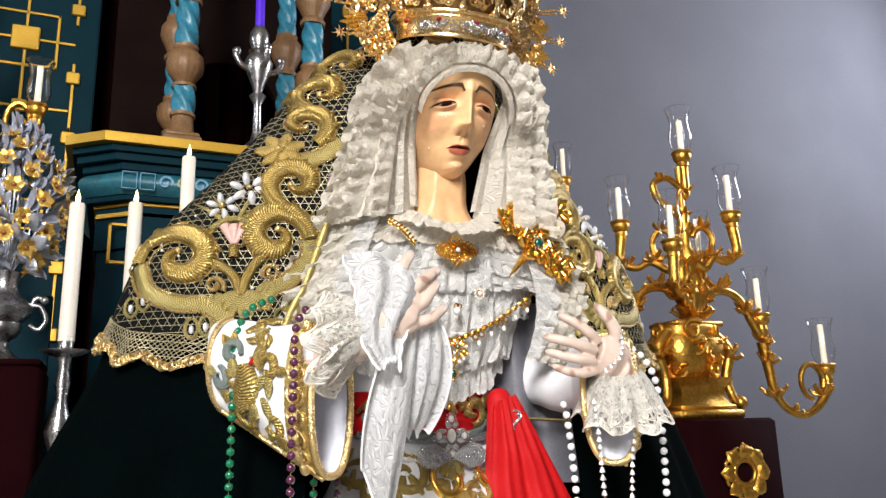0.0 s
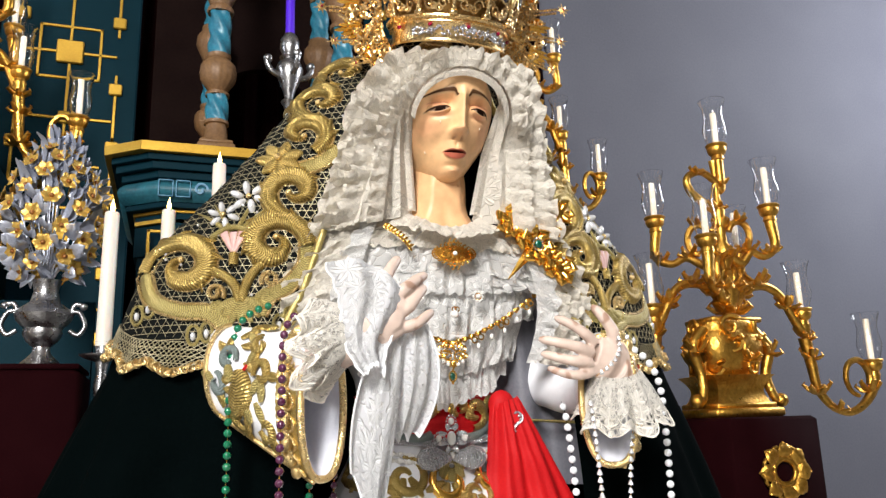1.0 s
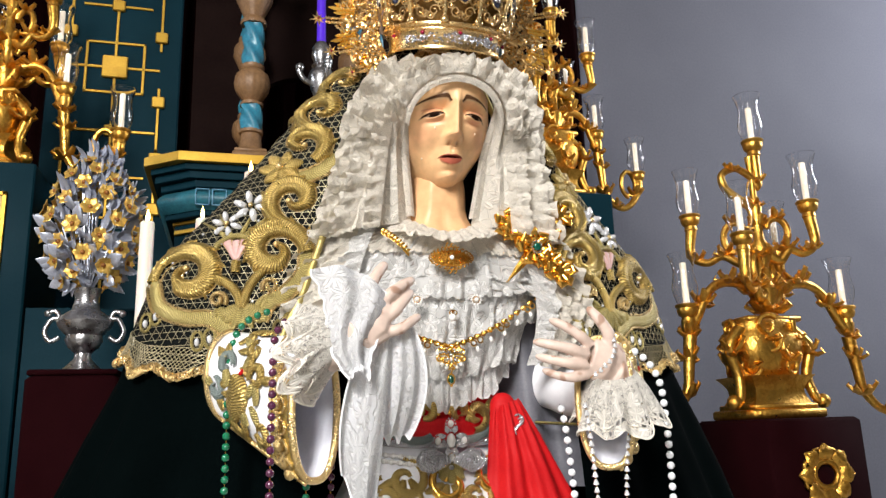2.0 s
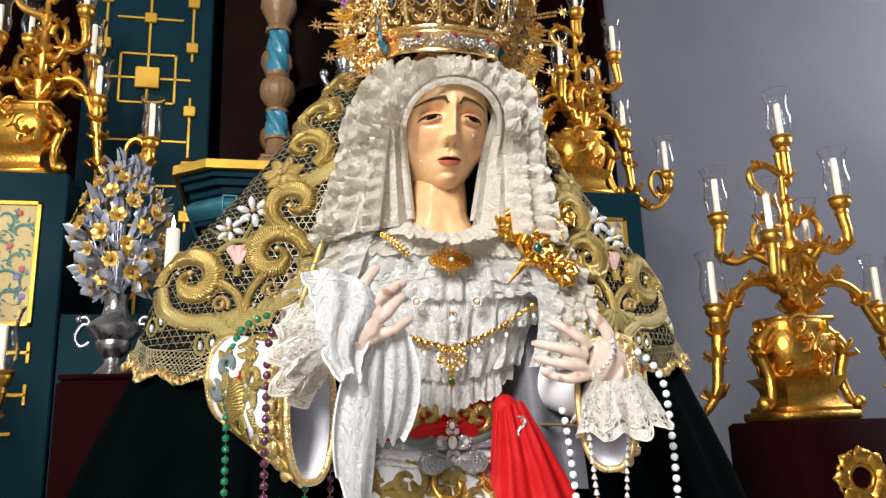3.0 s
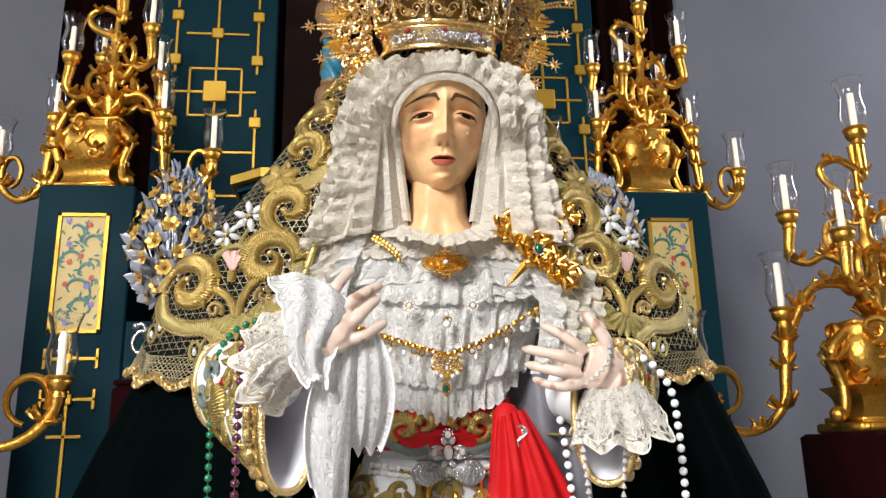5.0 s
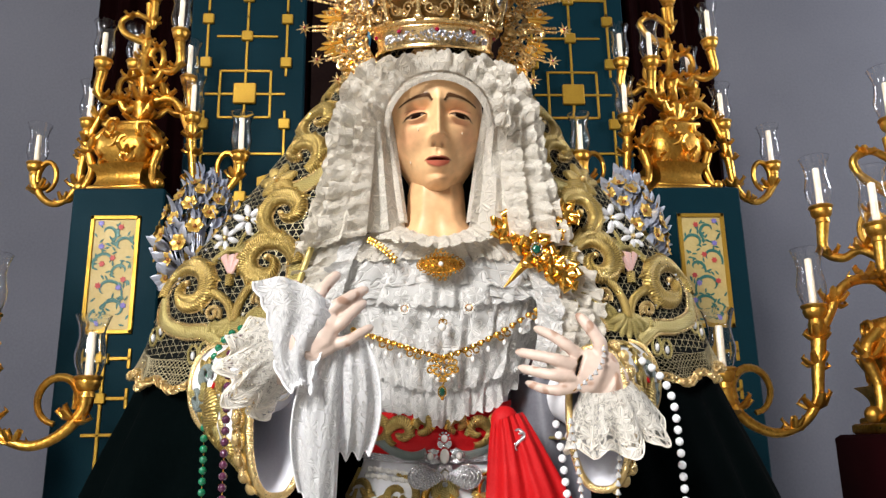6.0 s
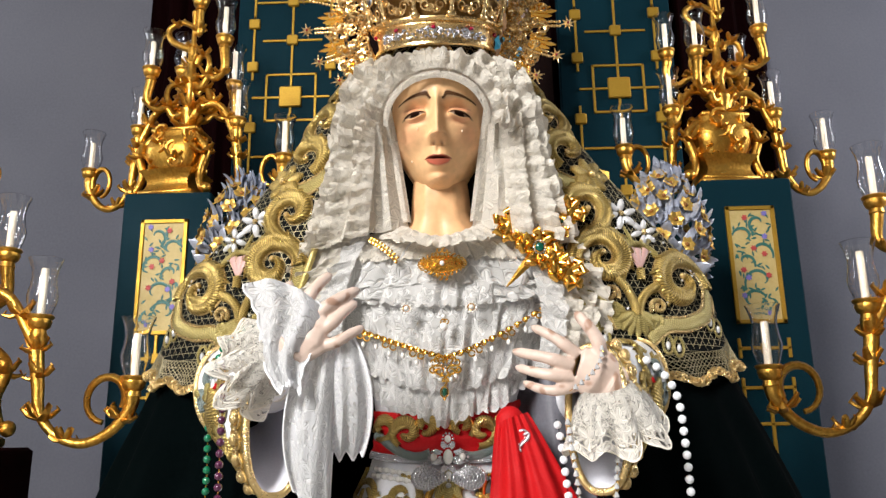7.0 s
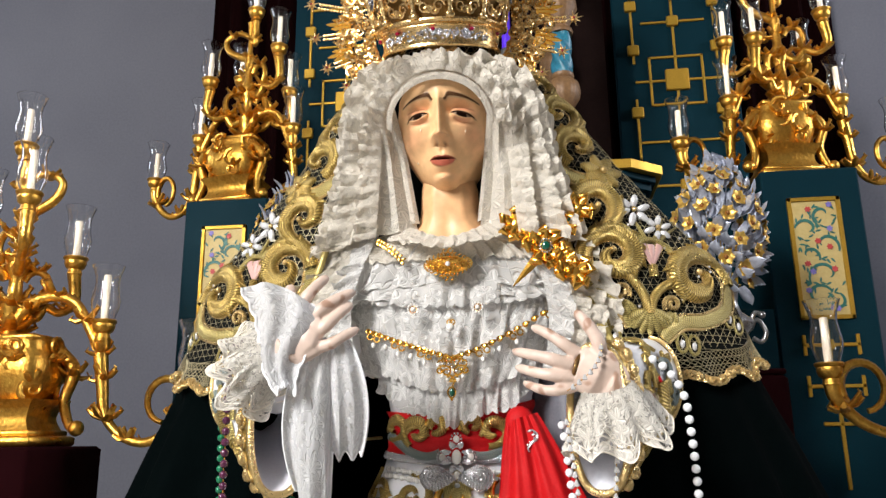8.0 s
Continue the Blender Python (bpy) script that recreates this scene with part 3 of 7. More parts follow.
def flower_vase(side):
    """A silver urn with handles and a stiff bouquet of silver leaves and gold flowers."""
    x, y, z = side * 0.875, 1.75, 1.76
    t = thing("flower_vase", (x, y, z), "silver urn with a stiff bouquet of silver leaves and gold flowers", "vase", "flower vases")
    s = Shape()
    s.lathe([(0.066, 0), (0.068, 0.012), (0.05, 0.028), (0.03, 0.05), (0.028, 0.07), (0.05, 0.09), (0.064, 0.115), (0.06, 0.135), (0.088, 0.165), (0.096, 0.185), (0.085, 0.205), (0.05, 0.23), (0.04, 0.27), (0.046, 0.3), (0.05, 0.31), (0.04, 0.305)], 36, wave=lambda q, zz: 1 + 0.03 * abs(math.cos(q * 9)) * (0.08 < zz < 0.2))
    part("urn", s, SILVER, t)
    for k in (-1, 1):
        h = Shape()
        h.tube(smooth_path([(k * 0.085, 0, 0.13), (k * 0.115, 0, 0.115), (k * 0.135, 0, 0.15), (k * 0.115, 0, 0.195), (k * 0.09, 0, 0.2), (k * 0.10, 0, 0.225), (k * 0.125, 0, 0.222)], 5), 0.009, 8)
        h.blob((k * 0.127, 0, 0.218), 0.014)
        part("handle", h, SILVER, t)
    rnd = random.Random(11 if side < 0 else 23)

    def spot(h, rad, a):
        w = 0.165 * math.sin(math.pi * min(1, max(0.06, 0.12 + 0.86 * h))) ** 0.75
        return Vector((w * rad * math.cos(a), w * rad * math.sin(a) * 0.75, 0.33 + 0.50 * h))

    stems = Shape()
    for i in range(34):
        p = spot(rnd.random(), 0.8, rnd.uniform(0, 6.28))
        stems.tube([(0, 0, 0.28), (p.x * 0.3, p.y * 0.3, 0.36), p], 0.003, 5)
    tagged(part("stem_bundle", stems, SILVER_LEAF, t), kind="stuff")
    for i in range(120):
        s = Shape()
        h, a = (i + 0.5) / 120, i * 2.4
        p = spot(h, 0.8, a)
        d = Vector((p.x, p.y, (p.z - 0.45) * 0.7)).normalized()
        d = (d + Vector((rnd.uniform(-0.4, 0.4), rnd.uniform(-0.4, 0.4), rnd.uniform(0.1, 0.7)))).normalized()
        nrm = d.orthogonal()
        L = rnd.uniform(0.06, 0.095)
        s.leaf(p, p + d * L, 0.046, 0.01, nrm + Vector((0, -0.5, 0)), 5, curl=rnd.uniform(-0.015, 0.015))
        s.leaf(p, p + (d + Vector((0.5, 0.1, -0.3))).normalized() * L * 0.8, 0.038, 0.01, nrm, 5)
        part("silver_leaf", s, SILVER_LEAF, t)
    for i in range(60):
        h, a = (i + 0.3) / 60 * 0.95, i * 2.399 + 1
        p = spot(h, 1.0, a)
        d = Vector((p.x, p.y - 0.03, (p.z - 0.5) * 0.25 + rnd.uniform(-0.02, 0.03))).normalized()
        q = d.to_track_quat("Z", "Y").to_matrix()
        s = Shape()
        R = rnd.uniform(0.031, 0.040)
        for k in range(6):
            b = k * 1.047
            e = q @ Vector((math.cos(b), math.sin(b), 0.25))
            s.leaf(p, p + e * R, R * 0.95, 0.004, d, 4, curl=0.006)
        f = part("gold_flower", s, GOLD_FLOWER, t)
        s = Shape()
        s.blob(p + d * 0.008, 0.009, 7, 5)
        part("flower_heart", s, FLOWER_HEART, f)


GOLD_FLOWER = surface("gold_petal", (0.80, 0.55, 0.16), 0.4, 0.75, (0.62, 0.36, 0.06), 40, 160, bump=0.3)
FLOWER_HEART = surface("flower_heart", (0.22, 0.07, 0.02), 0.5, 0.4, (0.3, 0.14, 0.03), 60, 200)
for side in (-1, 1):
    flower_vase(side)
    t = thing("vase_stand", (side * 0.875, 1.75, 0.9), "box stand draped in maroon velvet, under the flower vase", "stand", "vase stands")
    s = Shape()
    s.box((0, 0, 0.42), (0.30, 0.34, 0.84), 0.015)
    part("velvet_cover", s, VELVET_RED, t)
    s = Shape()
    s.box((0, 0, 0.85), (0.29, 0.33, 0.02), 0.006)
    part("top", s, VELVET_RED, t)
    slab("dark_backing", (side * 1.0, 2.42, 1.5), (0.46, 0.06, 1.2), TEAL, "dark teal altar table panel", "panel")


# ---- gilded candelabra ----
BUNCHES = []


def leafed(ob):
    """Links the waiting leaf bunches under ob."""
    for s in BUNCHES:
        part("acanthus", s, GOLD, ob)
    BUNCHES.clear()


def acanthus(s, c, size, turn, rnd):
    """A bunch of curled carved leaves, kept to be linked under the piece that it grows from."""
    s = Shape()
    BUNCHES.append(s)
    size *= 1.2
    for k in range(6):
        a = turn + k * 1.05 + rnd.uniform(-0.2, 0.2)
        d = Vector((math.cos(a), math.sin(a) * 0.8, rnd.uniform(-0.3, 0.9))).normalized()
        s.tube([Vector(c), Vector(c) + d * size * 0.55, Vector(c) + d * size * 0.95 + Vector((0, 0, size * 0.22)), Vector(c) + d * size * 0.8 + Vector((0, 0, size * 0.45))], [size * 0.2, size * 0.27, size * 0.18, size * 0.06], 7, 0.6)


LIGHTS = [(-0.80, 0, 0.21), (0.80, 0, 0.21), (-0.41, 0, 0.45), (0.41, 0, 0.45), (-0.18, -0.12, 0.75), (0.20, 0.14, 0.75), (0.23, -0.07, 0.93), (-0.19, 0.24, 0.93), (0.03, 0, 1.24)]


def candelabrum(k):
    """k: how far the lower arms reach, against the widest kind."""
    t = thing("candelabrum", (0, 0, 0), "carved gilded candelabrum with branching arms, candles and glass chimneys", "candelabrum", "gilded candelabra")
    rnd = random.Random(3)
    s = Shape()
    BX = -0.065 * k
    s.box((BX, 0, 0.02), (0.36, 0.30, 0.04), 0.008)
    s.box((BX, 0, 0.05), (0.31, 0.26, 0.025), 0.008)
    rows = []
    for i in range(9):
        u = i / 8
        w = 0.14 - 0.03 * math.sin(u * math.pi) + 0.02 * u
        rows.append([(BX + w * p, w * 0.8 * q, 0.06 + 0.12 * u) for p, q in ((-1, -1), (-0.3, -1.08), (0.3, -1.08), (1, -1), (1.08, 0), (1, 1), (-1, 1), (-1.08, 0))])
    s.grid(rows, wrap=True, caps=True)
    part("base", s, GOLD, t)
    s = Shape()
    rows = []
    for i in range(15):
        u = i / 14
        w = 0.115 + 0.045 * math.sin(u * math.pi) + (0.012 if i > 12 else 0)
        rows.append([(BX + w * (abs(math.cos(q)) ** 0.6) * (1 if math.cos(q) > 0 else -1), w * 0.85 * (abs(math.sin(q)) ** 0.6) * (1 if math.sin(q) > 0 else -1), 0.18 + 0.24 * u) for q in [2 * math.pi * j / 28 for j in range(28)]])
    s.grid(rows, wrap=True, caps=True)
    s.box((BX * 0.7, 0, 0.425), (0.27, 0.2, 0.025), 0.008)
    body = part("body", s, GOLD, t)
    for e in range(10):
        q = Shape()
        a = e * 0.628
        c = (0.145 * math.cos(a), 0.13 * math.sin(a), 0.24 + 0.1 * (e % 2))
        for j in range(2):
            sp = []
            for i in range(16):
                r = 0.05 * (1 - i / 19)
                b = i * 0.5 * (1 if j else -1) + e
                sp.append((BX + c[0] * (1 + 0.05 * i / 16) - math.sin(a) * r * math.cos(b), c[1] * (1 + 0.05 * i / 16) + math.cos(a) * r * math.cos(b), c[2] + r * math.sin(b) + (0.05 if j else -0.02)))
            q.tube(sp, [0.014 - 0.0006 * i for i in range(16)], 7)
        part("carved_scroll", q, GOLD, body)
        acanthus(q, (BX + c[0] * 0.95, c[1] * 0.95, c[2]), 0.05, a, rnd)
        leafed(body)
    for sg in (-1, 1):
        q = Shape()
        q.tube(smooth_path([(BX + sg * 0.13, -0.05, 0.38), (BX + sg * 0.2, -0.06, 0.3), (BX + sg * 0.17, -0.06, 0.18), (BX + sg * 0.19, -0.08, 0.08), (BX + sg * 0.23, -0.08, 0.06)], 6), [0.03 - 0.0006 * i for i in range(25)], 8)
        q.blob((BX + sg * 0.22, -0.08, 0.07), 0.032)
        acanthus(q, (BX + sg * 0.185, -0.07, 0.28), 0.06, 1, rnd)
        leafed(part("side_scroll", q, GOLD, t))
    s = Shape()
    s.lathe([(0.05, 0.435), (0.03, 0.47), (0.045, 0.53), (0.055, 0.57), (0.03, 0.6), (0.026, 0.68), (0.045, 0.72), (0.05, 0.76), (0.024, 0.8), (0.02, 0.9), (0.03, 0.95), (0.015, 1.0), (0.012, 1.1), (0.02, 1.2)], 18)
    for z, r in ((0.47, 0.085), (0.58, 0.075), (0.73, 0.07), (0.86, 0.05), (0.97, 0.04)):
        acanthus(s, (0, 0, z), r, z * 9, rnd)
    leafed(part("stem", s, GOLD, t))
    for i, (x, y, z) in enumerate(LIGHTS):
        x = x * k if i < 4 else x
        a = Shape()
        d = Vector((x, y, 0))
        L = d.length
        u = d.normalized() if L > 0.05 else Vector((1, 0, 0))

        def at(r, h):
            return u * r * (k if i < 4 else 1) + Vector((0, 0, h))

        if i < 2:
            w = Vector((u.x, 0, 0))
            pts = [at(0.41, 0.36), at(0.43, 0.23), at(0.45, 0.12), at(0.52, 0.04), at(0.62, 0.01), at(0.72, 0.05), at(0.79, 0.13), at(0.80, 0.19)]
            a.tube(smooth_path(pts, 6), [0.030 - 0.012 * math.sin(math.pi * j / 42) for j in range(43)], 8)
            loop = [at(0.70 + 0.075 * math.cos(q), 0.17 + 0.085 * math.sin(q)) for q in spread(-0.4, 4.6, 18)]
            a.tube(loop, [0.019 - 0.0005 * j for j in range(18)], 7)
            for r, h, sz in ((0.45, 0.10, 0.06), (0.55, 0.02, 0.045), (0.43, 0.26, 0.05), (0.76, 0.10, 0.055)):
                acanthus(a, at(r, h), sz, r * 10, rnd)
        elif i < 4:
            pts = [at(0.02, 0.5), at(0.09, 0.58), at(0.2, 0.60), at(0.29, 0.56), at(0.36, 0.45), at(0.41, 0.38), at(0.41, 0.42)]
            a.tube(smooth_path(pts, 6), [0.034 - 0.014 * math.sin(math.pi * j / 36) for j in range(37)], 8)
            for r, h, sz in ((0.18, 0.61, 0.06), (0.33, 0.50, 0.055), (0.41, 0.36, 0.05), (0.08, 0.55, 0.05)):
                acanthus(a, at(r, h), sz, r * 10, rnd)
        elif i < 8:
            zs = z - 0.2
            pts = [at(0.01, zs + 0.02), at(0.08, zs - 0.03), at(L * 0.55, zs + 0.02), at(L * 0.8, zs), at(L + 0.01, zs + 0.05), at(L, z - 0.03)]
            a.tube(smooth_path(pts, 6), [0.028 - 0.010 * math.sin(math.pi * j / 30) for j in range(31)], 8)
            b2 = [at(L * 0.35 + 0.05 * math.cos(q), zs + 0.1 + 0.07 * math.sin(q)) for q in spread(-1.6, 2.8, 14)]
            a.tube(b2, 0.016, 7)
            for r, h, sz in ((L * 0.5, zs + 0.03, 0.05), (L * 0.95, zs + 0.02, 0.045), (L * 0.35, zs + 0.17, 0.045)):
                acanthus(a, at(r, h), sz, r * 10, rnd)
        else:
            pts = [(0, 0, 0.95), (-0.13, 0, 1.02), (-0.16, 0, 1.10), (-0.08, 0, 1.14), (0.0, 0, 1.1), (0.03, 0, 1.06), (0.03, 0, 1.21)]
            a.tube(smooth_path(pts, 6), [0.024 - 0.008 * math.sin(math.pi * j / 36) for j in range(37)], 8)
            acanthus(a, (-0.1, 0, 1.13), 0.04, 0, rnd)
            acanthus(a, (0.03, 0, 1.08), 0.04, 2, rnd)
        leafed(part("arm", a, GOLD, t))
        c = Shape()
        c.lathe([(0.012, -0.04), (0.03, -0.03), (0.026, -0.01), (0.038, 0.0), (0.044, 0.02), (0.042, 0.03), (0.047, 0.034), (0.05, 0.042), (0.046, 0.047), (0.02, 0.045)], 20, (x, y, z), wave=lambda q, h: 1 + 0.04 * abs(math.cos(q * 6)))
        cup = part("candle_cup", c, GOLD, t)
        candle_parts(t, x, y, z + 0.045, 0.165 + 0.012 * ((i * 7) % 4), 0.0145, WAX_DULL, False)
        g = Shape()
        prof = [(r_ * 1.12, 0.046 + (h_ - 0.046) * 1.12) for r_, h_ in [(0.034, 0.046), (0.038, 0.06), (0.048, 0.09), (0.051, 0.115), (0.044, 0.15), (0.040, 0.18), (0.044, 0.21), (0.056, 0.245), (0.0575, 0.247)]]
        inner = [(r - 0.002, h) for r, h in reversed(prof)]
        rows = []
        for r, h in prof + inner:
            rows.append([(x + r * math.cos(q), y + r * math.sin(q), z + h) for q in [2 * math.pi * j / 24 for j in range(24)]])
        g.grid(rows, wrap=True)
        gl = part("glass_chimney", g, CLEAR, t, "clear blown glass chimney")
        gl.visible_shadow = False
    return t


cand = candelabrum(1.0)
cand.matrix_basis = pose(1.97, 1.6, 1.52)
copy_thing(cand, pose(-2.01, 1.6, 1.52, 0, 0, 180))
cand = candelabrum(0.73)
cand.matrix_basis = pose(-1.51, 2.74, 2.81, 0, 0, -8)
copy_thing(cand, pose(1.51, 2.74, 2.81, 0, 0, 8))
for side in (-1, 1):
    t = thing("candelabrum_stand", (side * 1.93, 1.6, 0.9), "maroon velvet stand with carved gold rosette under a candelabrum", "stand", "candelabrum stands")
    s = Shape()
    s.box((0, 0, 0.31), (0.46, 0.5, 0.62), 0.015)
    part("velvet_cover", s, VELVET_RED, t)
    r = Shape()
    rnd = random.Random(2)
    for k in range(8):
        a = k * 0.785
        lf_ = Shape()
        lf_.leaf((0.05 * math.cos(a), -0.265, 0.40 + 0.05 * math.sin(a)), (0.13 * math.cos(a), -0.27, 0.40 + 0.12 * math.sin(a)), 0.07, 0.02, (0, -1, 0), 5)
        part("rosette_leaf", lf_, GOLD, t)
        r.tube([(0.085 * math.cos(a + 0.39) + 0.022 * math.cos(j * 0.7), -0.272, 0.40 + 0.08 * math.sin(a + 0.39) + 0.022 * math.sin(j * 0.7)) for j in range(9)], 0.009, 6)
    r.tube([(0.055 * math.cos(q), -0.268, 0.4 + 0.05 * math.sin(q)) for q in spread(0, 6.283, 24)], 0.012, 8)
    part("carved_rosette", r, GOLD, t)

# ---- the clothed statue ----
SKIN = bpy.data.materials.new("painted_wood_skin")
SKIN.use_nodes = True
nt = SKIN.node_tree
att = nt.nodes.new("ShaderNodeAttribute")
att.attribute_name = "paint"
nz = nt.nodes.new("ShaderNodeTexNoise")
nz.inputs["Scale"].default_value, nz.inputs["Detail"].default_value = 55, 5
co = nt.nodes.new("ShaderNodeTexCoord")
nt.links.new(co.outputs["Object"], nz.inputs["Vector"])
vary = nt.nodes.new("ShaderNodeMix")
vary.data_type, vary.blend_type = "RGBA", "MULTIPLY"
rng = nt.nodes.new("ShaderNodeMapRange")
rng.inputs["From Min"].default_value, rng.inputs["From Max"].default_value, rng.inputs["To Min"].default_value, rng.inputs["To Max"].default_value = 0.3, 0.75, 0.82, 1.05
nt.links.new(nz.outputs["Fac"], rng.inputs["Value"])
vary.inputs["Factor"].default_value = 1
nt.links.new(att.outputs["Color"], vary.inputs["A"]), nt.links.new(rng.outputs[0], vary.inputs["B"])
bsdf = nt.nodes["Principled BSDF"]
TEAR = surface("resin_tear", (0.80, 0.60, 0.42), 0.08, 0, (0.74, 0.54, 0.36), 60, 200, bump=0.02, coat=1.0)
nt.links.new(vary.outputs["Result"], bsdf.inputs["Base Color"])
nt.links.new(att.outputs["Alpha"], bsdf.inputs["Specular IOR Level"])
bsdf.inputs["Roughness"].default_value, bsdf.inputs["Coat Weight"].default_value, bsdf.inputs["Coat Roughness"].default_value = 0.42, 0.0, 0.30

LACE_CREAM = lace("cream_lace", (0.89, 0.83, 0.73), 0.024, 0.95, painted_shade=0.78)
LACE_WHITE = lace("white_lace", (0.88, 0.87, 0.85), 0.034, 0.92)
LACE_FINE = lace("fine_white_lace", (0.87, 0.88, 0.91), 0.036, 0.94, petals=3.5, painted_shade=0.76)
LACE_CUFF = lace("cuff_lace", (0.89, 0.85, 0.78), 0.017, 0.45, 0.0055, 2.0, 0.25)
CLOTH = surface("white_satin", (0.80, 0.80, 0.83), 0.4, 0, (0.72, 0.72, 0.76), 18, 220, bump=0.1, sheen=0.1)
LINING = surface("white_lining", (0.78, 0.79, 0.86), 0.6, 0, (0.68, 0.69, 0.78), 18, 220, bump=0.1)
RED = surface("red_silk", (0.50, 0.007, 0.009), 0.65, 0, (0.40, 0.004, 0.007), 20, 260, bump=0.25, spec=0.2)
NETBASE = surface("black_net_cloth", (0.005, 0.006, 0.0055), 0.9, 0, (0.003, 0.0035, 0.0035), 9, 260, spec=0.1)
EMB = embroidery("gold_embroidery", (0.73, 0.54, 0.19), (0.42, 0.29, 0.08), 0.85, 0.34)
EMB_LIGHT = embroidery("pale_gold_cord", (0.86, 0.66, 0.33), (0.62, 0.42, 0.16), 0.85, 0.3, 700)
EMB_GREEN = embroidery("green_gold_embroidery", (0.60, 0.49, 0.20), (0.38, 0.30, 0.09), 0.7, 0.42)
THREAD = surface("net_thread", (0.46, 0.40, 0.26), 0.5, 0.4, (0.32, 0.27, 0.15), 30, 300)
GREY_EMB = embroidery("grey_green_embroidery", (0.28, 0.34, 0.32), (0.20, 0.24, 0.23), 0.3, 0.5)
PINK = surface("pink_satin", (0.55, 0.34, 0.30), 0.45, 0, (0.45, 0.26, 0.24), 30, 200)
CRYSTAL = surface("crystal_stone", (0.80, 0.80, 0.80), 0.12, 0.35, (0.5, 0.5, 0.52), 300, 700, bump=0.5, depth=0.001, coat=0.8)
DIAMOND = surface("silver_stones", (0.85, 0.85, 0.88), 0.16, 0.9, (0.45, 0.45, 0.48), 500, 900, bump=0.9, depth=0.001)
PEARL = surface("pearl", (0.82, 0.80, 0.77), 0.2, 0, (0.74, 0.72, 0.68), 30, 100, bump=0.02, coat=0.5)
EMERALD = surface("emerald", (0.004, 0.09, 0.05), 0.08, 0, (0.0, 0.05, 0.03), 60, 200, coat=1.0)
RUBY = surface("ruby", (0.35, 0.01, 0.04), 0.1, 0, (0.2, 0.0, 0.02), 60, 200, coat=1.0)
GREEN_BEAD = surface("green_bead", (0.004, 0.17, 0.075), 0.15, 0, (0.002, 0.1, 0.045), 60, 200, coat=0.6)
PURPLE_BEAD = surface("purple_bead", (0.09, 0.015, 0.05), 0.15, 0, (0.05, 0.008, 0.03), 60, 200, coat=0.6)
WHITE_BEAD = surface("white_bead", (0.85, 0.87, 0.90), 0.22, 0, (0.78, 0.80, 0.84), 60, 200, bump=0.02, coat=0.3)
ENAMEL = surface("dark_blue_enamel", (0.012, 0.018, 0.05), 0.15, 0, (0.006, 0.008, 0.02), 60, 200, coat=0.8)
CX = 0.013


def lerp_table(t, rows):
    """Linear between rows of (key, value), rising keys."""
    if t <= rows[0][0]:
        return rows[0][1]
    for (a, va), (b, vb) in zip(rows, rows[1:]):
        if t <= b:
            return va + (vb - va) * (t - a) / (b - a)
    return rows[-1][1]


def bump1(x, c, s):
    return math.exp(-((x - c) / s) ** 2)


# -- face, neck and fingers: one carved mesh --
MOUTH, EYE_Z = 1.9635, 2.0455


def face_relief(x, z):
    """How far the carved features stand out of the plain head; x from the middle, z in the world."""
    ax = abs(x)
    d = 0.0
    # nose: narrow bridge, round tip, wings and nostrils
    if z > 1.983:
        u = max(0.0, min(1.0, (2.076 - z) / 0.076))
        foot = 1.0 if z > 2.000 else max(0.0, (z - 1.988) / 0.012) ** 0.7
        d += (0.0060 + 0.0235 * u ** 1.3) * bump1(x, 0, 0.0062 + 0.0042 * u) * min(1.0, max(0.0, (2.096 - z) / 0.03)) * foot
    d += 0.0095 * bump1(ax, 0.0115, 0.0055) * bump1(z, 2.0020, 0.0065)
    d -= 0.0060 * bump1(ax, 0.0068, 0.0032) * bump1(z, 1.9905, 0.0028)
    # brow ridge, sockets, lids
    d += 0.0042 * bump1(z, brow_line(ax) - 0.004, 0.007) * bump1(ax, 0.036, 0.026)
    d -= 0.0125 * bump1(ax, 0.034, 0.018) * bump1(z, EYE_Z + 0.013, 0.0105)
    d -= 0.0075 * bump1(ax, 0.0165, 0.0075) * bump1(z, EYE_Z + 0.010, 0.014)
    d -= 0.0040 * bump1(ax, 0.034, 0.018) * bump1(z, EYE_Z - 0.014, 0.006)
    ball = 1 - ((ax - 0.0365) / 0.0190) ** 2 - ((z - EYE_Z) / 0.0140) ** 2
    if ball > 0:
        d += 0.0085 * ball ** 0.6
    d -= 0.0016 * eye_zone(x, z)
    d += 0.0018 * bump1(z, eye_line(ax) - eye_open(ax) - 0.0018, 0.0020) * bump1(ax, 0.0365, 0.014)
    # cheeks, lips, chin
    d += 0.0050 * bump1(ax, 0.045, 0.020) * bump1(z, 2.010, 0.022)
    d -= 0.0040 * bump1(ax, 0.031, 0.011) * bump1(z, 1.982, 0.018)
    d += 0.0065 * bump1(ax, 0.0, 0.021) * bump1(z, MOUTH, 0.016)
    d += 0.0034 * upper_lip(x, z) + 0.0050 * lower_lip(x, z)
    d -= 0.0075 * mouth_gap(x, z)
    d -= 0.0045 * bump1(ax, 0, 0.016) * bump1(z, 1.9434, 0.0045)
    d += 0.0080 * bump1(ax, 0, 0.017) * bump1(z, 1.9310, 0.010)
    d -= 0.0022 * bump1(ax, 0, 0.003) * bump1(z, 1.981, 0.006)
    return d


def brow_line(ax):
    """Sorrowful brows: raised at the inner ends, nearly level, drooping at the tails."""
    return 2.0795 - 0.10 * max(0.0, ax - 0.014) - 4.2 * max(0.0, ax - 0.034) ** 2 - 0.010 * bump1(ax, 0.0095, 0.0045)


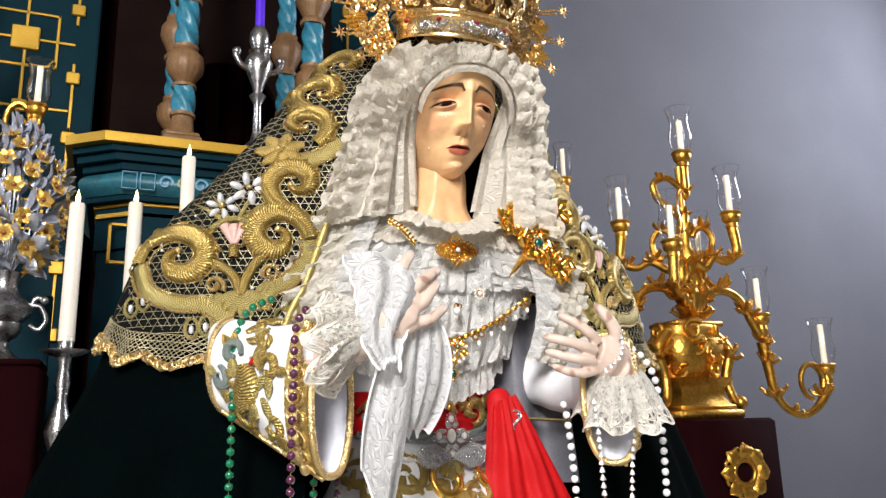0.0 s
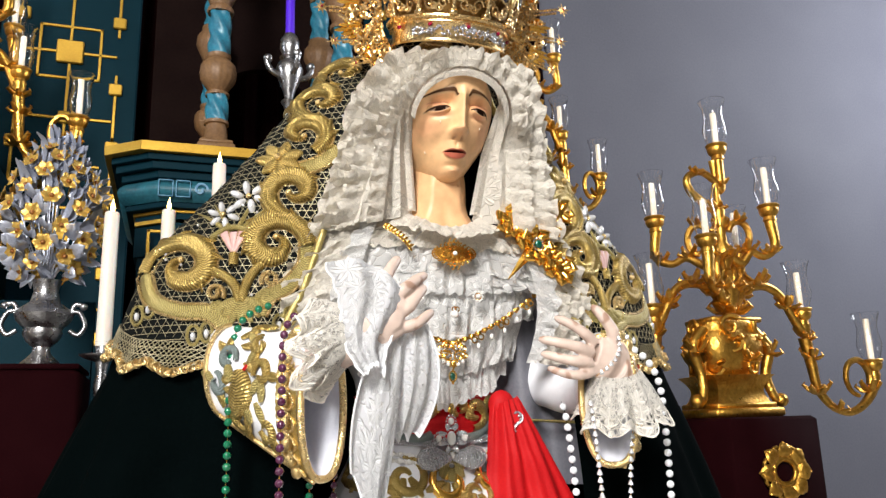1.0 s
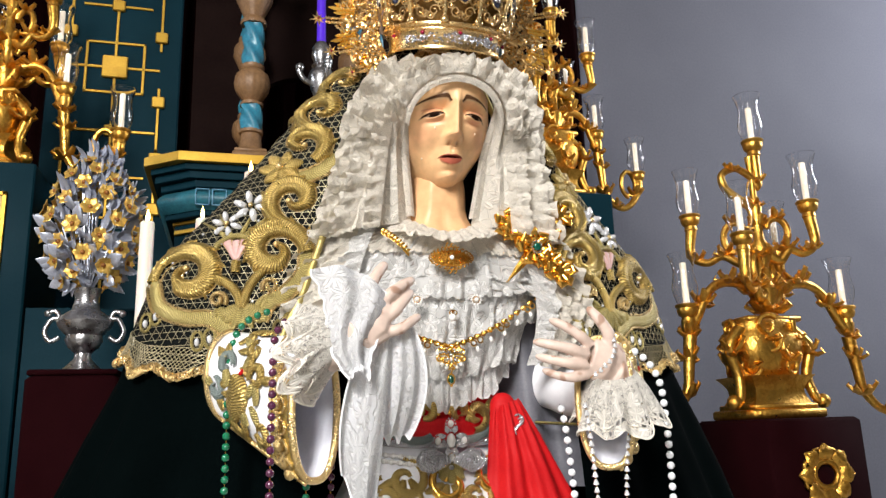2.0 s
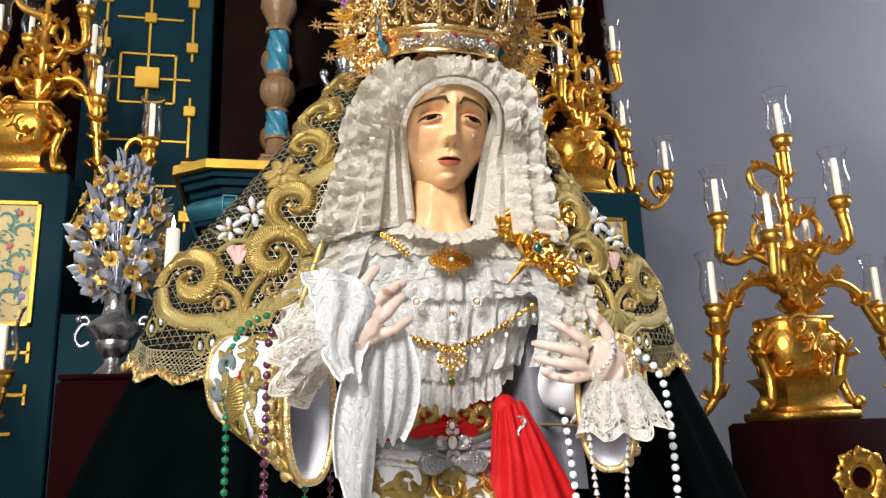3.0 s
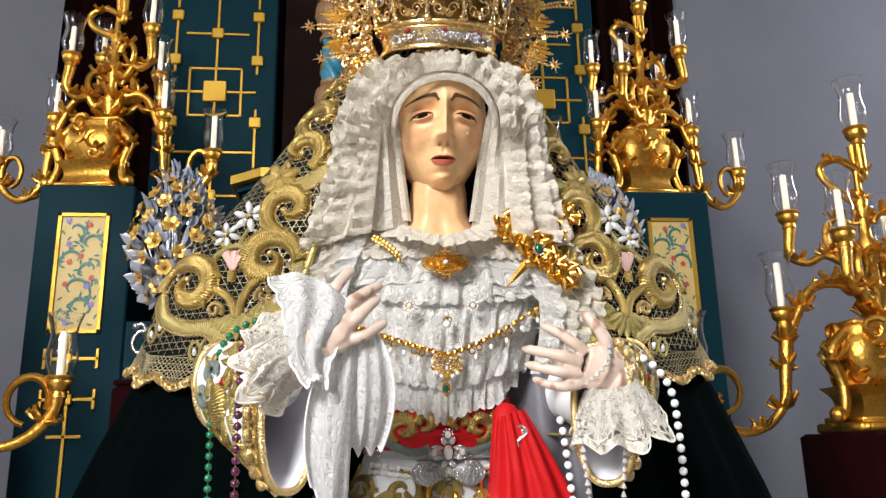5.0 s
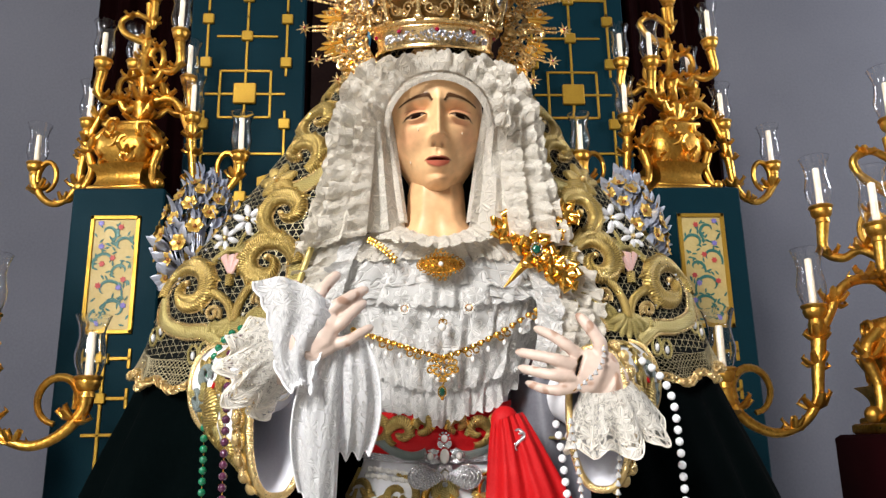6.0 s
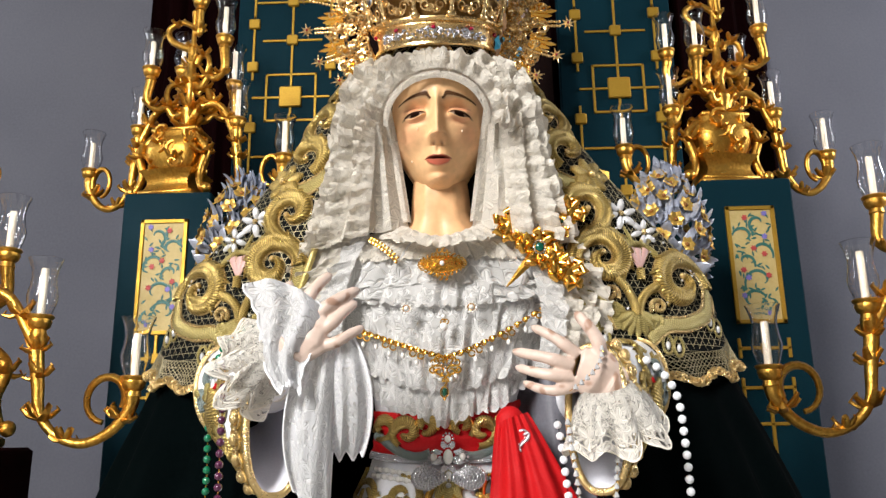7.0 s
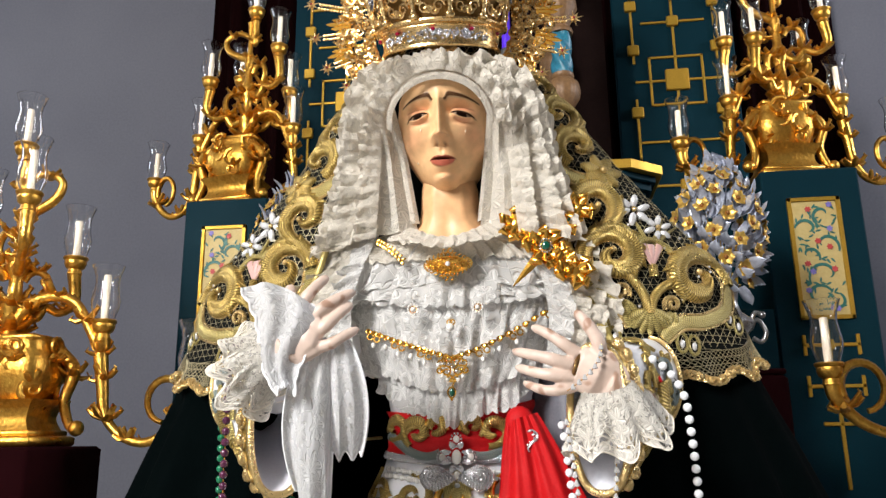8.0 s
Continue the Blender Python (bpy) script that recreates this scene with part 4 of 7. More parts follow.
def eye_line(ax):
    """The lower edge of the lowered upper lid."""
    return EYE_Z + 0.0012 - 9 * (ax - 0.0345) ** 2 - 0.06 * (ax - 0.0345)


def eye_open(ax):
    return max(0.0, 0.0095 * (1 - ((ax - 0.0365) / 0.0165) ** 2))


def eye_zone(x, z):
    ax = abs(x)
    h = eye_open(ax)
    if h <= 0.0004:
        return 0.0
    q = (eye_line(ax) - z) / h
    return max(0.0, min(1.0, 6 * q, 6 * (1 - q)))


def lens(ax, z, low, high, half, power):
    """1 inside a lens between two heights that meet at the mouth's corners, soft at its rim."""
    k = max(0.0, 1 - (ax / half) ** 2) ** power
    if k <= 0:
        return 0.0
    a, b = low * k, high * k
    return max(0.0, min(1.0, (z - a) / 0.0009 + 0.5, (b - z) / 0.0009 + 0.5))


def upper_lip(x, z):
    return lens(abs(x), z - MOUTH - 0.09 * abs(x) + 0.0016 * bump1(x, 0, 0.0035), 0.0006, 0.0074, 0.0225, 0.6)


def lower_lip(x, z):
    return lens(abs(x), z - MOUTH - 0.09 * abs(x), -0.0118, -0.0004, 0.0200, 0.55)


def mouth_gap(x, z):
    return lens(abs(x), z - MOUTH - 0.09 * abs(x), -0.0018, 0.0036, 0.0195, 0.8)


def skin_paint(x, z):
    """The colours painted on the carved face."""
    c = Vector((0.86, 0.525, 0.265))
    ax = abs(x)
    rose = Vector((0.74, 0.30, 0.17))
    c = c.lerp(rose, 0.45 * bump1(ax, 0.050, 0.020) * bump1(z, 2.012, 0.022))
    c = c.lerp(rose, 0.80 * bump1(ax, 0.038, 0.020) * bump1(z, EYE_Z + 0.009, 0.0070))
    c = c.lerp(rose, 0.60 * bump1(ax, 0.034, 0.018) * bump1(z, EYE_Z - 0.012, 0.0050))
    c = c.lerp(rose, 0.25 * bump1(ax, 0, 0.014) * bump1(z, 1.998, 0.008) + 0.25 * bump1(z, 1.936, 0.010) * bump1(ax, 0, 0.02))
    c = c.lerp(Vector((0.34, 0.13, 0.06)), 0.55 * bump1(z, EYE_Z + 0.0135 - 5 * (ax - 0.036) ** 2, 0.0013) * (0.020 < ax < 0.056))
    if 0.0085 < ax < 0.064:
        thick = 0.0050 * min(1.0, (ax - 0.0075) / 0.006) * (1 - 0.72 * max(0.0, (ax - 0.018) / 0.046))
        c = c.lerp(Vector((0.050, 0.020, 0.009)), 0.97 * min(1.0, 1.8 * bump1(z, brow_line(ax), thick)))
    up, lo, gap = upper_lip(x, z), lower_lip(x, z), mouth_gap(x, z)
    c = c.lerp(Vector((0.30, 0.055, 0.035)), 0.9 * up)
    c = c.lerp(Vector((0.60, 0.12, 0.075)), 0.92 * lo)
    c = c.lerp(Vector((0.030, 0.006, 0.006)), gap)
    if eye_zone(x, z) > 0:
        e = Vector((0.26, 0.17, 0.11)) if abs(ax - 0.0360) > 0.0080 else Vector((0.012, 0.005, 0.003))
        c = c.lerp(e, min(1.0, 2 * eye_zone(x, z)))
    if 0.0185 < ax < 0.060:
        lash = 0.0016 + 0.0007 * bump1(ax, 0.045, 0.012)
        c = c.lerp(Vector((0.030, 0.012, 0.007)), min(1.0, 1.3 * bump1(z, eye_line(ax) + 0.0004, lash)) * min(1.0, (0.060 - ax) / 0.006))
    # nostrils coloured darker, as the shade inside the carved hollows
    c = c.lerp(Vector((0.20, 0.07, 0.04)), 0.7 * bump1(ax, 0.0068, 0.0028) * bump1(z, 1.9905, 0.0022))
    return c


def head_shape():
    """Head and neck as one skin of rows from the crown of the head down to the breast."""
    rows, paint = [], []
    nz, na = 270, 260
    for i in range(nz + 1):
        z = 1.922 + (2.175 - 1.922) * (i / nz)
        w = lerp_table(z, [(1.922, 0.012), (1.925, 0.021), (1.931, 0.028), (1.941, 0.0372), (1.957, 0.0490), (1.98, 0.0625), (2.0, 0.0735), (2.03, 0.081), (2.06, 0.084), (2.10, 0.079), (2.13, 0.066), (2.155, 0.044), (2.175, 0.012)])
        front = lerp_table(z, [(1.922, -0.108), (1.926, -0.124), (1.932, -0.131), (1.950, -0.135), (1.98, -0.139), (2.0, -0.142), (2.03, -0.147), (2.07, -0.152), (2.10, -0.148), (2.13, -0.132), (2.155, -0.105), (2.175, -0.05)])
        mid = -0.045
        row = []
        for j in range(na):
            f = j / na * 2 * math.pi
            # twice as many points on the face side
            a = f - 0.55 * math.sin(f)
            sx, cy = math.sin(a), -math.cos(a)
            x = w * abs(sx) * (1 if sx > 0 else -1)
            y = mid + (abs(mid - front) * cy if cy < 0 else 0.085 * cy * min(1, w / 0.06))
            if cy < 0.1:
                y -= face_relief(x, z) * min(1.0, max(0.0, (0.35 - cy) / 0.6))
            row.append(bow((x + CX, y, z), True))
            paint.append(skin_paint(x, z) if cy < 0.2 else Vector((0.7, 0.5, 0.38)))
        rows.append(row)
    return rows, paint


def bow(p, low=False):
    """Bends a point of the upright head forward, as the head hangs; low: also below the nose."""
    lean = -0.36 * (p[2] - 1.985)
    if lean > 0 and not low:
        lean = 0.0
    y = p[1] + lean
    return Vector((p[0], y, 1.5 + (p[2] - 1.5) * (y + 1.25) / (p[1] + 1.25)))


def finger(s, pts, r0, r1):
    p = smooth_path(pts, 6)
    n = len(p) - 1
    rad = []
    for i in range(n + 1):
        u = i / n
        r = r0 + (r1 - r0) * u
        r *= 1 + 0.07 * bump1(u, 0.36, 0.06) + 0.06 * bump1(u, 0.68, 0.05)
        if u > 0.93:
            r *= 0.8 if u < 0.99 else 0.45
        rad.append(r)
    s.tube(p, rad, 12)


def fused(s, voxel):
    """Joins overlapping pieces into one smooth skin."""
    me = bpy.data.meshes.new("block")
    me.from_pydata([tuple(p) for p in s.v], [], s.f)
    ob = bpy.data.objects.new("block", me)
    scene.collection.objects.link(ob)
    md = ob.modifiers.new("remesh", "REMESH")
    md.mode, md.voxel_size = "VOXEL", voxel
    sm = ob.modifiers.new("smooth", "SMOOTH")
    sm.iterations, sm.factor = 4, 0.5
    ev = ob.evaluated_get(bpy.context.evaluated_depsgraph_get()).to_mesh()
    v = [tuple(p.co) for p in ev.vertices]
    f = [tuple(p.vertices) for p in ev.polygons]
    ob.to_mesh_clear()
    bpy.data.objects.remove(ob)
    bpy.data.meshes.remove(me)
    return v, f


limb = Shape()
# the raised one, holding the lace cloth
WL = Vector((-0.205, -0.285, 1.62))
limb.tube([(-0.30, -0.10, 1.60), (-0.25, -0.2, 1.60), WL, (-0.175, -0.305, 1.645)], [0.034, 0.031, 0.026, 0.027], 14, 0.8, (0, 1, 0))
limb.tube([(-0.195, -0.295, 1.63), (-0.165, -0.302, 1.66), (-0.150, -0.300, 1.685)], [0.028, 0.034, 0.026], 14, 0.45, (0.3, 1, -0.2))
limb.tube([(-0.175, -0.3, 1.635), (-0.145, -0.3, 1.65)], [0.024, 0.022], 12, 0.55, (0.3, 1, -0.2))
finger(limb, [(-0.170, -0.300, 1.690), (-0.158, -0.300, 1.712), (-0.146, -0.292, 1.730), (-0.134, -0.280, 1.744)], 0.0098, 0.0068)
finger(limb, [(-0.158, -0.303, 1.672), (-0.136, -0.306, 1.692), (-0.115, -0.297, 1.708), (-0.094, -0.282, 1.721)], 0.0102, 0.0070)
finger(limb, [(-0.150, -0.303, 1.655), (-0.128, -0.306, 1.670), (-0.112, -0.297, 1.688), (-0.097, -0.284, 1.703)], 0.0098, 0.0066)
finger(limb, [(-0.142, -0.300, 1.640), (-0.120, -0.305, 1.646), (-0.103, -0.298, 1.657), (-0.087, -0.286, 1.668)], 0.0090, 0.0060)
finger(limb, [(-0.195, -0.285, 1.650), (-0.207, -0.268, 1.690), (-0.205, -0.250, 1.722), (-0.199, -0.240, 1.742)], 0.0115, 0.0078)
# the lowered, open one
limb.tube([(0.33, -0.08, 1.555), (0.30, -0.15, 1.565), (0.272, -0.195, 1.578), (0.25, -0.205, 1.592)], [0.034, 0.031, 0.027, 0.027], 14, 0.8, (0, 1, 0))
limb.tube([(0.268, -0.2, 1.583), (0.242, -0.207, 1.605), (0.213, -0.205, 1.615)], [0.029, 0.037, 0.032], 14, 0.45, (0.15, 1, 0.1))
finger(limb, [(0.213, -0.205, 1.634), (0.194, -0.212, 1.648), (0.172, -0.207, 1.664), (0.149, -0.195, 1.677)], 0.0100, 0.0068)
finger(limb, [(0.205, -0.208, 1.618), (0.178, -0.216, 1.626), (0.150, -0.208, 1.634), (0.120, -0.192, 1.642)], 0.0104, 0.0070)
finger(limb, [(0.202, -0.207, 1.602), (0.176, -0.214, 1.604), (0.150, -0.206, 1.610), (0.124, -0.190, 1.619)], 0.0098, 0.0066)
finger(limb, [(0.205, -0.203, 1.588), (0.180, -0.210, 1.583), (0.158, -0.203, 1.586), (0.134, -0.190, 1.597)], 0.0090, 0.0060)
finger(limb, [(0.243, -0.205, 1.620), (0.243, -0.215, 1.648), (0.230, -0.215, 1.672), (0.213, -0.205, 1.696)], 0.0118, 0.0078)
lv, lf = fused(limb, 0.0022)

st = Shape()
rows, paint = head_shape()
st.grid(rows, wrap=True, caps=True)
n0 = len(st.v)
neck = []
for z, w, yc, dp in ((1.965, 0.046, -0.035, 0.045), (1.94, 0.050, -0.032, 0.050), (1.92, 0.0515, -0.028, 0.052), (1.90, 0.053, -0.022, 0.054), (1.885, 0.058, -0.017, 0.057), (1.872, 0.068, -0.012, 0.062), (1.858, 0.086, -0.004, 0.072), (1.845, 0.105, 0.0, 0.080), (1.83, 0.12, 0.005, 0.085)):
    row = []
    for j in range(64):
        a = 2 * math.pi * j / 64
        cord = 0.0035 * bump1(abs(math.sin(a)), 0.45, 0.12) * (math.cos(a) > 0) - 0.005 * bump1(math.sin(a), 0, 0.14) * (math.cos(a) > 0) * (z < 1.9)
        row.append((CX + (w + cord) * math.sin(a), yc - (dp + cord) * math.cos(a), z))
    neck.append(row)
st.grid(neck, wrap=True, caps=True)
n1 = len(st.v)
base = len(st.v)
st.v += lv
for f in lf:
    st.face(tuple(base + i for i in f))
n2 = len(st.v)
skin = [Vector(v) for v in st.v[:n0] if v[1] < -0.09]
for x, z in ((-0.033, 2.014), (-0.045, 1.975), (0.040, 2.010)):
    spot = min(skin, key=lambda v: (v.x - CX - x) ** 2 + (v.z - z) ** 2)
    st.blob(spot, (0.0016, 0.0014, 0.0030), 8, 6, m=1)
statue = part("statue", st, [SKIN, TEAR], None)
tagged(statue, "life-size painted wooden sorrowful statue, dressed and crowned", "statue")
layer = statue.data.color_attributes.new("paint", "FLOAT_COLOR", "POINT")
vals = []
for i, v in enumerate(statue.data.vertices):
    if i < n0:
        c = paint[i]
    elif i < n1:
        # neck darker than the face: some of the chin's shadow is in this colour
        c = Vector((0.80, 0.46, 0.23))
    else:
        c = Vector((0.66, 0.51, 0.43))
        worn = noise.noise(v.co * 55)
        if worn > 0.32:
            c = c.lerp(Vector((0.36, 0.19, 0.12)), min(0.8, (worn - 0.32) * 5))
    vals.extend((*c, 0.42 if c[0] > 0.25 else 0.03))
layer.data.foreach_set("color", vals)

def thread_uvs(p, seg):
    """Metres along a worked line and -1 to 1 across it."""
    along = [0.0]
    for a, b in zip(p, p[1:]):
        along.append(along[-1] + (b - a).length)
    return [[(u, math.cos(q)) for q in spread(0, math.pi, seg)] for u in along]


# -- mantle --
SIL = [(0.5, 0.98), (1.30, 0.675), (1.42, 0.630), (1.506, 0.594), (1.586, 0.556), (1.66, 0.529), (1.715, 0.517), (1.79, 0.492), (1.865, 0.442), (1.94, 0.376), (2.02, 0.312), (2.11, 0.247), (2.178, 0.19), (2.22, 0.12), (2.235, 0.06)]
EDGE = [(1.60, 0.275), (1.66, 0.268), (1.70, 0.252), (1.73, 0.236), (1.80, 0.213), (1.95, 0.165), (2.12, 0.09), (2.2, 0.03), (2.235, 0.01)]
YC, FRONT, BACK = 0.12, 0.20, 0.24


def on_mantle(x, z, off=0.0):
    """The point of the mantle's front over (x, z), lifted off it; x may be of either sign."""
    def raw(x, z):
        w = lerp_table(z, SIL)
        q = min(0.999, abs(x) / w)
        return Vector((CX * 0.4 + x, YC - FRONT * math.sqrt(1 - q * q), z))
    p = raw(x, z)
    if off:
        e = 0.002 if x > 0 else -0.002
        n = (raw(x - e, z) - p).cross(raw(x, z + 0.004) - p)
        n = n.normalized()
        if n.y > 0:
            n = -n
        p = p + n * off
    return p


def around(f, z, side, scale=1.0):
    """Round the mantle at height z: f 0 at the front edge, 1 at the middle of the back."""
    w = lerp_table(z, SIL) * scale
    a0 = math.asin(min(0.99, lerp_table(z, EDGE) / w))
    a = a0 + f * (math.pi - a0)
    return Vector((CX * 0.4 + side * w * math.sin(a), YC - (FRONT if a < math.pi / 2 else BACK) * scale * math.cos(a), z)), a


LOW = [(0, 1.658), (0.10, 1.650), (0.25, 1.664), (0.36, 1.690), (0.5, 1.712), (1.0, 1.72)]
over = thing("embroidered_overmantle", (0, 0, 0), "black net overmantle embroidered in gold with gold lace hem", "mantle")
for side in (-1, 1):
    sh = Shape()
    rows = []
    for i in range(41):
        s = i / 40
        row = []
        for f in [(j / 40) ** 1.3 for j in range(41)]:
            z = 2.235 - s * (2.235 - lerp_table(f, LOW))
            row.append(around(f, z, side)[0])
        rows.append(row)
    sh.grid(rows)
    part("net_ground", sh, NETBASE, over, "black cloth seen through the net")
    # the net itself
    net = Shape()

    def inside(x, z):
        w = lerp_table(z, SIL)
        if not lerp_table(z, EDGE) < x < w * 0.99:
            return False
        a0 = math.asin(min(0.99, lerp_table(z, EDGE) / w))
        return z > lerp_table((math.asin(x / w) - a0) / (math.pi - a0), LOW)

    def run(points):
        seg = []
        for x, z in points + [(9, 9)]:
            if x < 5 and inside(x, z):
                seg.append(on_mantle(side * x, z, 0.0022))
            else:
                if len(seg) > 1:
                    net.tube(seg, 0.00046, 3)
                seg = []

    step = 0.0118
    for k in range(-70, 90):
        for a in (math.radians(62), math.radians(-62), 0.0):
            c, sn = math.cos(a), math.sin(a)
            run([(0.28 + u * c - k * step * sn, 1.93 + u * sn + k * step * c) for u in spread(-0.55, 0.55, 74)])
    tagged(part("gold_net", net, THREAD, over), kind="stuff")

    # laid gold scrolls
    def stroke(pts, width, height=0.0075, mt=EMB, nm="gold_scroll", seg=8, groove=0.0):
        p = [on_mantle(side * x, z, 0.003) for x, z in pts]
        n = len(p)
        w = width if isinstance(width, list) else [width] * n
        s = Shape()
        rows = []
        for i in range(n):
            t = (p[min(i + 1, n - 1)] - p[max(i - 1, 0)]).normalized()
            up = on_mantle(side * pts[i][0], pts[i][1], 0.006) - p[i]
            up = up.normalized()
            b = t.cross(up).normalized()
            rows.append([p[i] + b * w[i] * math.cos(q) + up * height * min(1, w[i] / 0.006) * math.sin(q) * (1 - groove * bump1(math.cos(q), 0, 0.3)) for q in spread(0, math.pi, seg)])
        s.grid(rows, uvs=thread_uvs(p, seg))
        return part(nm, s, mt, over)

    def spiral(cx, cz, r0, r1, a0, a1, n=44):
        out = []
        for i in range(n):
            u = i / (n - 1)
            r = r0 + (r1 - r0) * u ** 0.8
            a = math.radians(a0 + (a1 - a0) * u)
            out.append((cx + r * math.cos(a), cz + r * math.sin(a)))
        return out

    def acanth(cx, cz, r0, r1, a0, a1, width, barbs=7, out_sign=1):
        """A leafy scroll: thick where it starts, curling to a fine eye, with leaf lobes on its back."""
        pts = spiral(cx, cz, r0, r1, a0, a1)
        n = len(pts)
        w = [width * (0.35 + 0.65 * math.sin(math.pi * min(1, 0.15 + 0.95 * i / n)) ** 0.8) * (1 if i < n * 0.7 else 0.75) for i in range(n)]
        stroke(pts, w, 0.013, seg=12, groove=0.45)
        stroke(pts[int(n * 0.45):], 0.0032, 0.0145, EMB_LIGHT, "gold_cord")
        for sgn in (-1, 1):
            rim = []
            for i in range(n):
                tx, tz = pts[min(i + 1, n - 1)][0] - pts[max(i - 1, 0)][0], pts[min(i + 1, n - 1)][1] - pts[max(i - 1, 0)][1]
                q = math.hypot(tx, tz)
                rim.append((pts[i][0] - tz / q * w[i] * 0.97 * sgn, pts[i][1] + tx / q * w[i] * 0.97 * sgn))
            stroke(rim, 0.0019, 0.0065, EMB_LIGHT, "gold_cord", 5)
        for k in range(barbs):
            u = 0.06 + 0.5 * k / barbs
            i = int(u * n)
            x, z = pts[i]
            a = math.radians(a0 + (a1 - a0) * u)
            fw = math.radians(90 if a1 > a0 else -90)
            d = (math.cos(a + fw * 0.45 * out_sign), math.sin(a + fw * 0.45 * out_sign))
            L = width * 1.35
            q = [(x + d[0] * L * t - math.sin(a) * (a1 > a0 and 1 or -1) * L * 0.3 * t * t, z + d[1] * L * t + math.cos(a) * (a1 > a0 and 1 or -1) * L * 0.3 * t * t) for t in spread(0.1, 1, 8)]
            stroke(q, [width * 0.38 * math.sin(math.pi * min(1, 0.25 + 0.78 * t)) + 0.0006 for t in spread(0, 1, 8)], 0.011, EMB, "leaf_lobe", 9, 0.4)
        e = on_mantle(side * pts[-1][0], pts[-1][1], 0.008)
        b = Shape()
        b.blob(e, 0.0055, 8, 6)
        part("scroll_eye", b, EMB_LIGHT, over)

    def banded(pts, width):
        """A ribbon of raised ribs between two cords."""
        p = [(q.x, q.y) for q in smooth_path([(x, z, 0) for x, z in pts], 9)]
        stroke(p, width, 0.004, EMB_GREEN, "ribbon_ground")
        n = len(p)
        for sgn in (-1, 1):
            edge = []
            for i in range(n):
                tx, tz = p[min(i + 1, n - 1)][0] - p[max(i - 1, 0)][0], p[min(i + 1, n - 1)][1] - p[max(i - 1, 0)][1]
                L = math.hypot(tx, tz)
                edge.append((p[i][0] - tz / L * width * sgn, p[i][1] + tx / L * width * sgn))
            stroke(edge, 0.0028, 0.008, EMB_LIGHT, "gold_cord", 6)
        for i in range(1, n - 1, 1):
            tx, tz = p[i + 1][0] - p[i - 1][0], p[i + 1][1] - p[i - 1][1]
            L = math.hypot(tx, tz)
            stroke([(p[i][0] - tz / L * width * u + tx / L * 0.003 * (1 - u * u), p[i][1] + tx / L * width * u + tz / L * 0.003 * (1 - u * u)) for u in spread(-0.85, 0.85, 5)], [0.0012, 0.0026, 0.003, 0.0026, 0.0012], 0.0075, EMB, "ribbon_rib", 5)

    banded([(0.232, 1.815), (0.236, 1.775), (0.262, 1.742), (0.293, 1.722), (0.306, 1.695)], 0.0125)
    banded([(0.484, 1.775), (0.470, 1.728), (0.428, 1.705), (0.385, 1.700), (0.352, 1.675)], 0.0125)
    acanth(0.284, 1.814, 0.054, 0.010, 185, -250, 0.0182)
    acanth(0.424, 1.780, 0.060, 0.010, -5, 440, 0.0186)
    acanth(0.252, 1.907, 0.050, 0.009, -75, 330, 0.0170)
    acanth(0.232, 2.022, 0.043, 0.009, 250, -100, 0.0163, 6)
    acanth(0.200, 2.090, 0.044, 0.009, -60, 300, 0.0159, 6)
    acanth(0.160, 2.150, 0.036, 0.008, -40, 300, 0.012, 5)
    for q, w in (([(0.334, 1.715), (0.328, 1.742), (0.316, 1.765), (0.300, 1.782)], 0.008), ([(0.336, 1.715), (0.344, 1.742), (0.360, 1.76), (0.382, 1.772)], 0.008)):
        sp = [(v.x, v.y) for v in smooth_path([(x, z, 0) for x, z in q], 8)]
        stroke(sp, w, 0.008, EMB)
        stroke(sp, 0.0024, 0.0125, EMB_LIGHT, "gold_cord")
    for cx, cz, a0, a1 in ((0.290, 1.752, -40, 420), (0.374, 1.732, 220, -240)):
        stroke(spiral(cx, cz, 0.0155, 0.004, a0, a1, 30), 0.0042, 0.009, EMB_LIGHT, "gold_curl")
        for d in (-0.5, 0.2, 0.9):
            stroke([(cx + 0.03 * u * math.cos(d + (4 if cx > 0.33 else 5.0)), cz - 0.012 + 0.03 * u * math.sin(d + 4.4)) for u in spread(0.1, 1, 7)], [0.0065 * math.sin(math.pi * (0.15 + 0.8 * u)) for u in spread(0, 1, 7)], 0.006, EMB_GREEN, "leaf_lobe")
    for k in range(7):
        a = math.radians(205 + 130 / 6 * k)
        stroke([(0.333 + (0.006 + 0.036 * u) * math.cos(a), 1.722 + (0.004 + 0.040 * u) * math.sin(a)) for u in spread(0, 1, 8)], [0.008 * math.sin(math.pi * (0.12 + 0.82 * u)) + 0.001 for u in spread(0, 1, 8)], 0.007, EMB_GREEN, "fan_leaf")
    stroke([(0.333, 1.725 - 0.045 * u) for u in spread(0, 1, 6)], 0.0016, 0.011, EMB_LIGHT, "gold_cord")
    # tulip with pink panes
    for k in (-1, 0, 1):
        stroke([(0.347 + k * 0.015 * u, 1.797 + 0.038 * u) for u in spread(0, 1, 6)], [0.003 + 0.0055 * u for u in spread(0, 1, 6)], 0.004, PINK, "pink_pane")
    for k in (-1.5, -0.5, 0.5, 1.5):
        stroke([(0.347 + k * 0.0155 * u, 1.797 + (0.042 - 0.003 * abs(k)) * u) for u in spread(0, 1, 6)], 0.0018, 0.008, EMB_LIGHT, "gold_cord")
    stroke([(0.347 + 0.034 * u, 1.838 - 0.012 * u * u + 0.006 * (1 - u * u)) for u in spread(-1, 1, 14)], 0.0055, 0.008, EMB_GREEN, "tulip_rim")
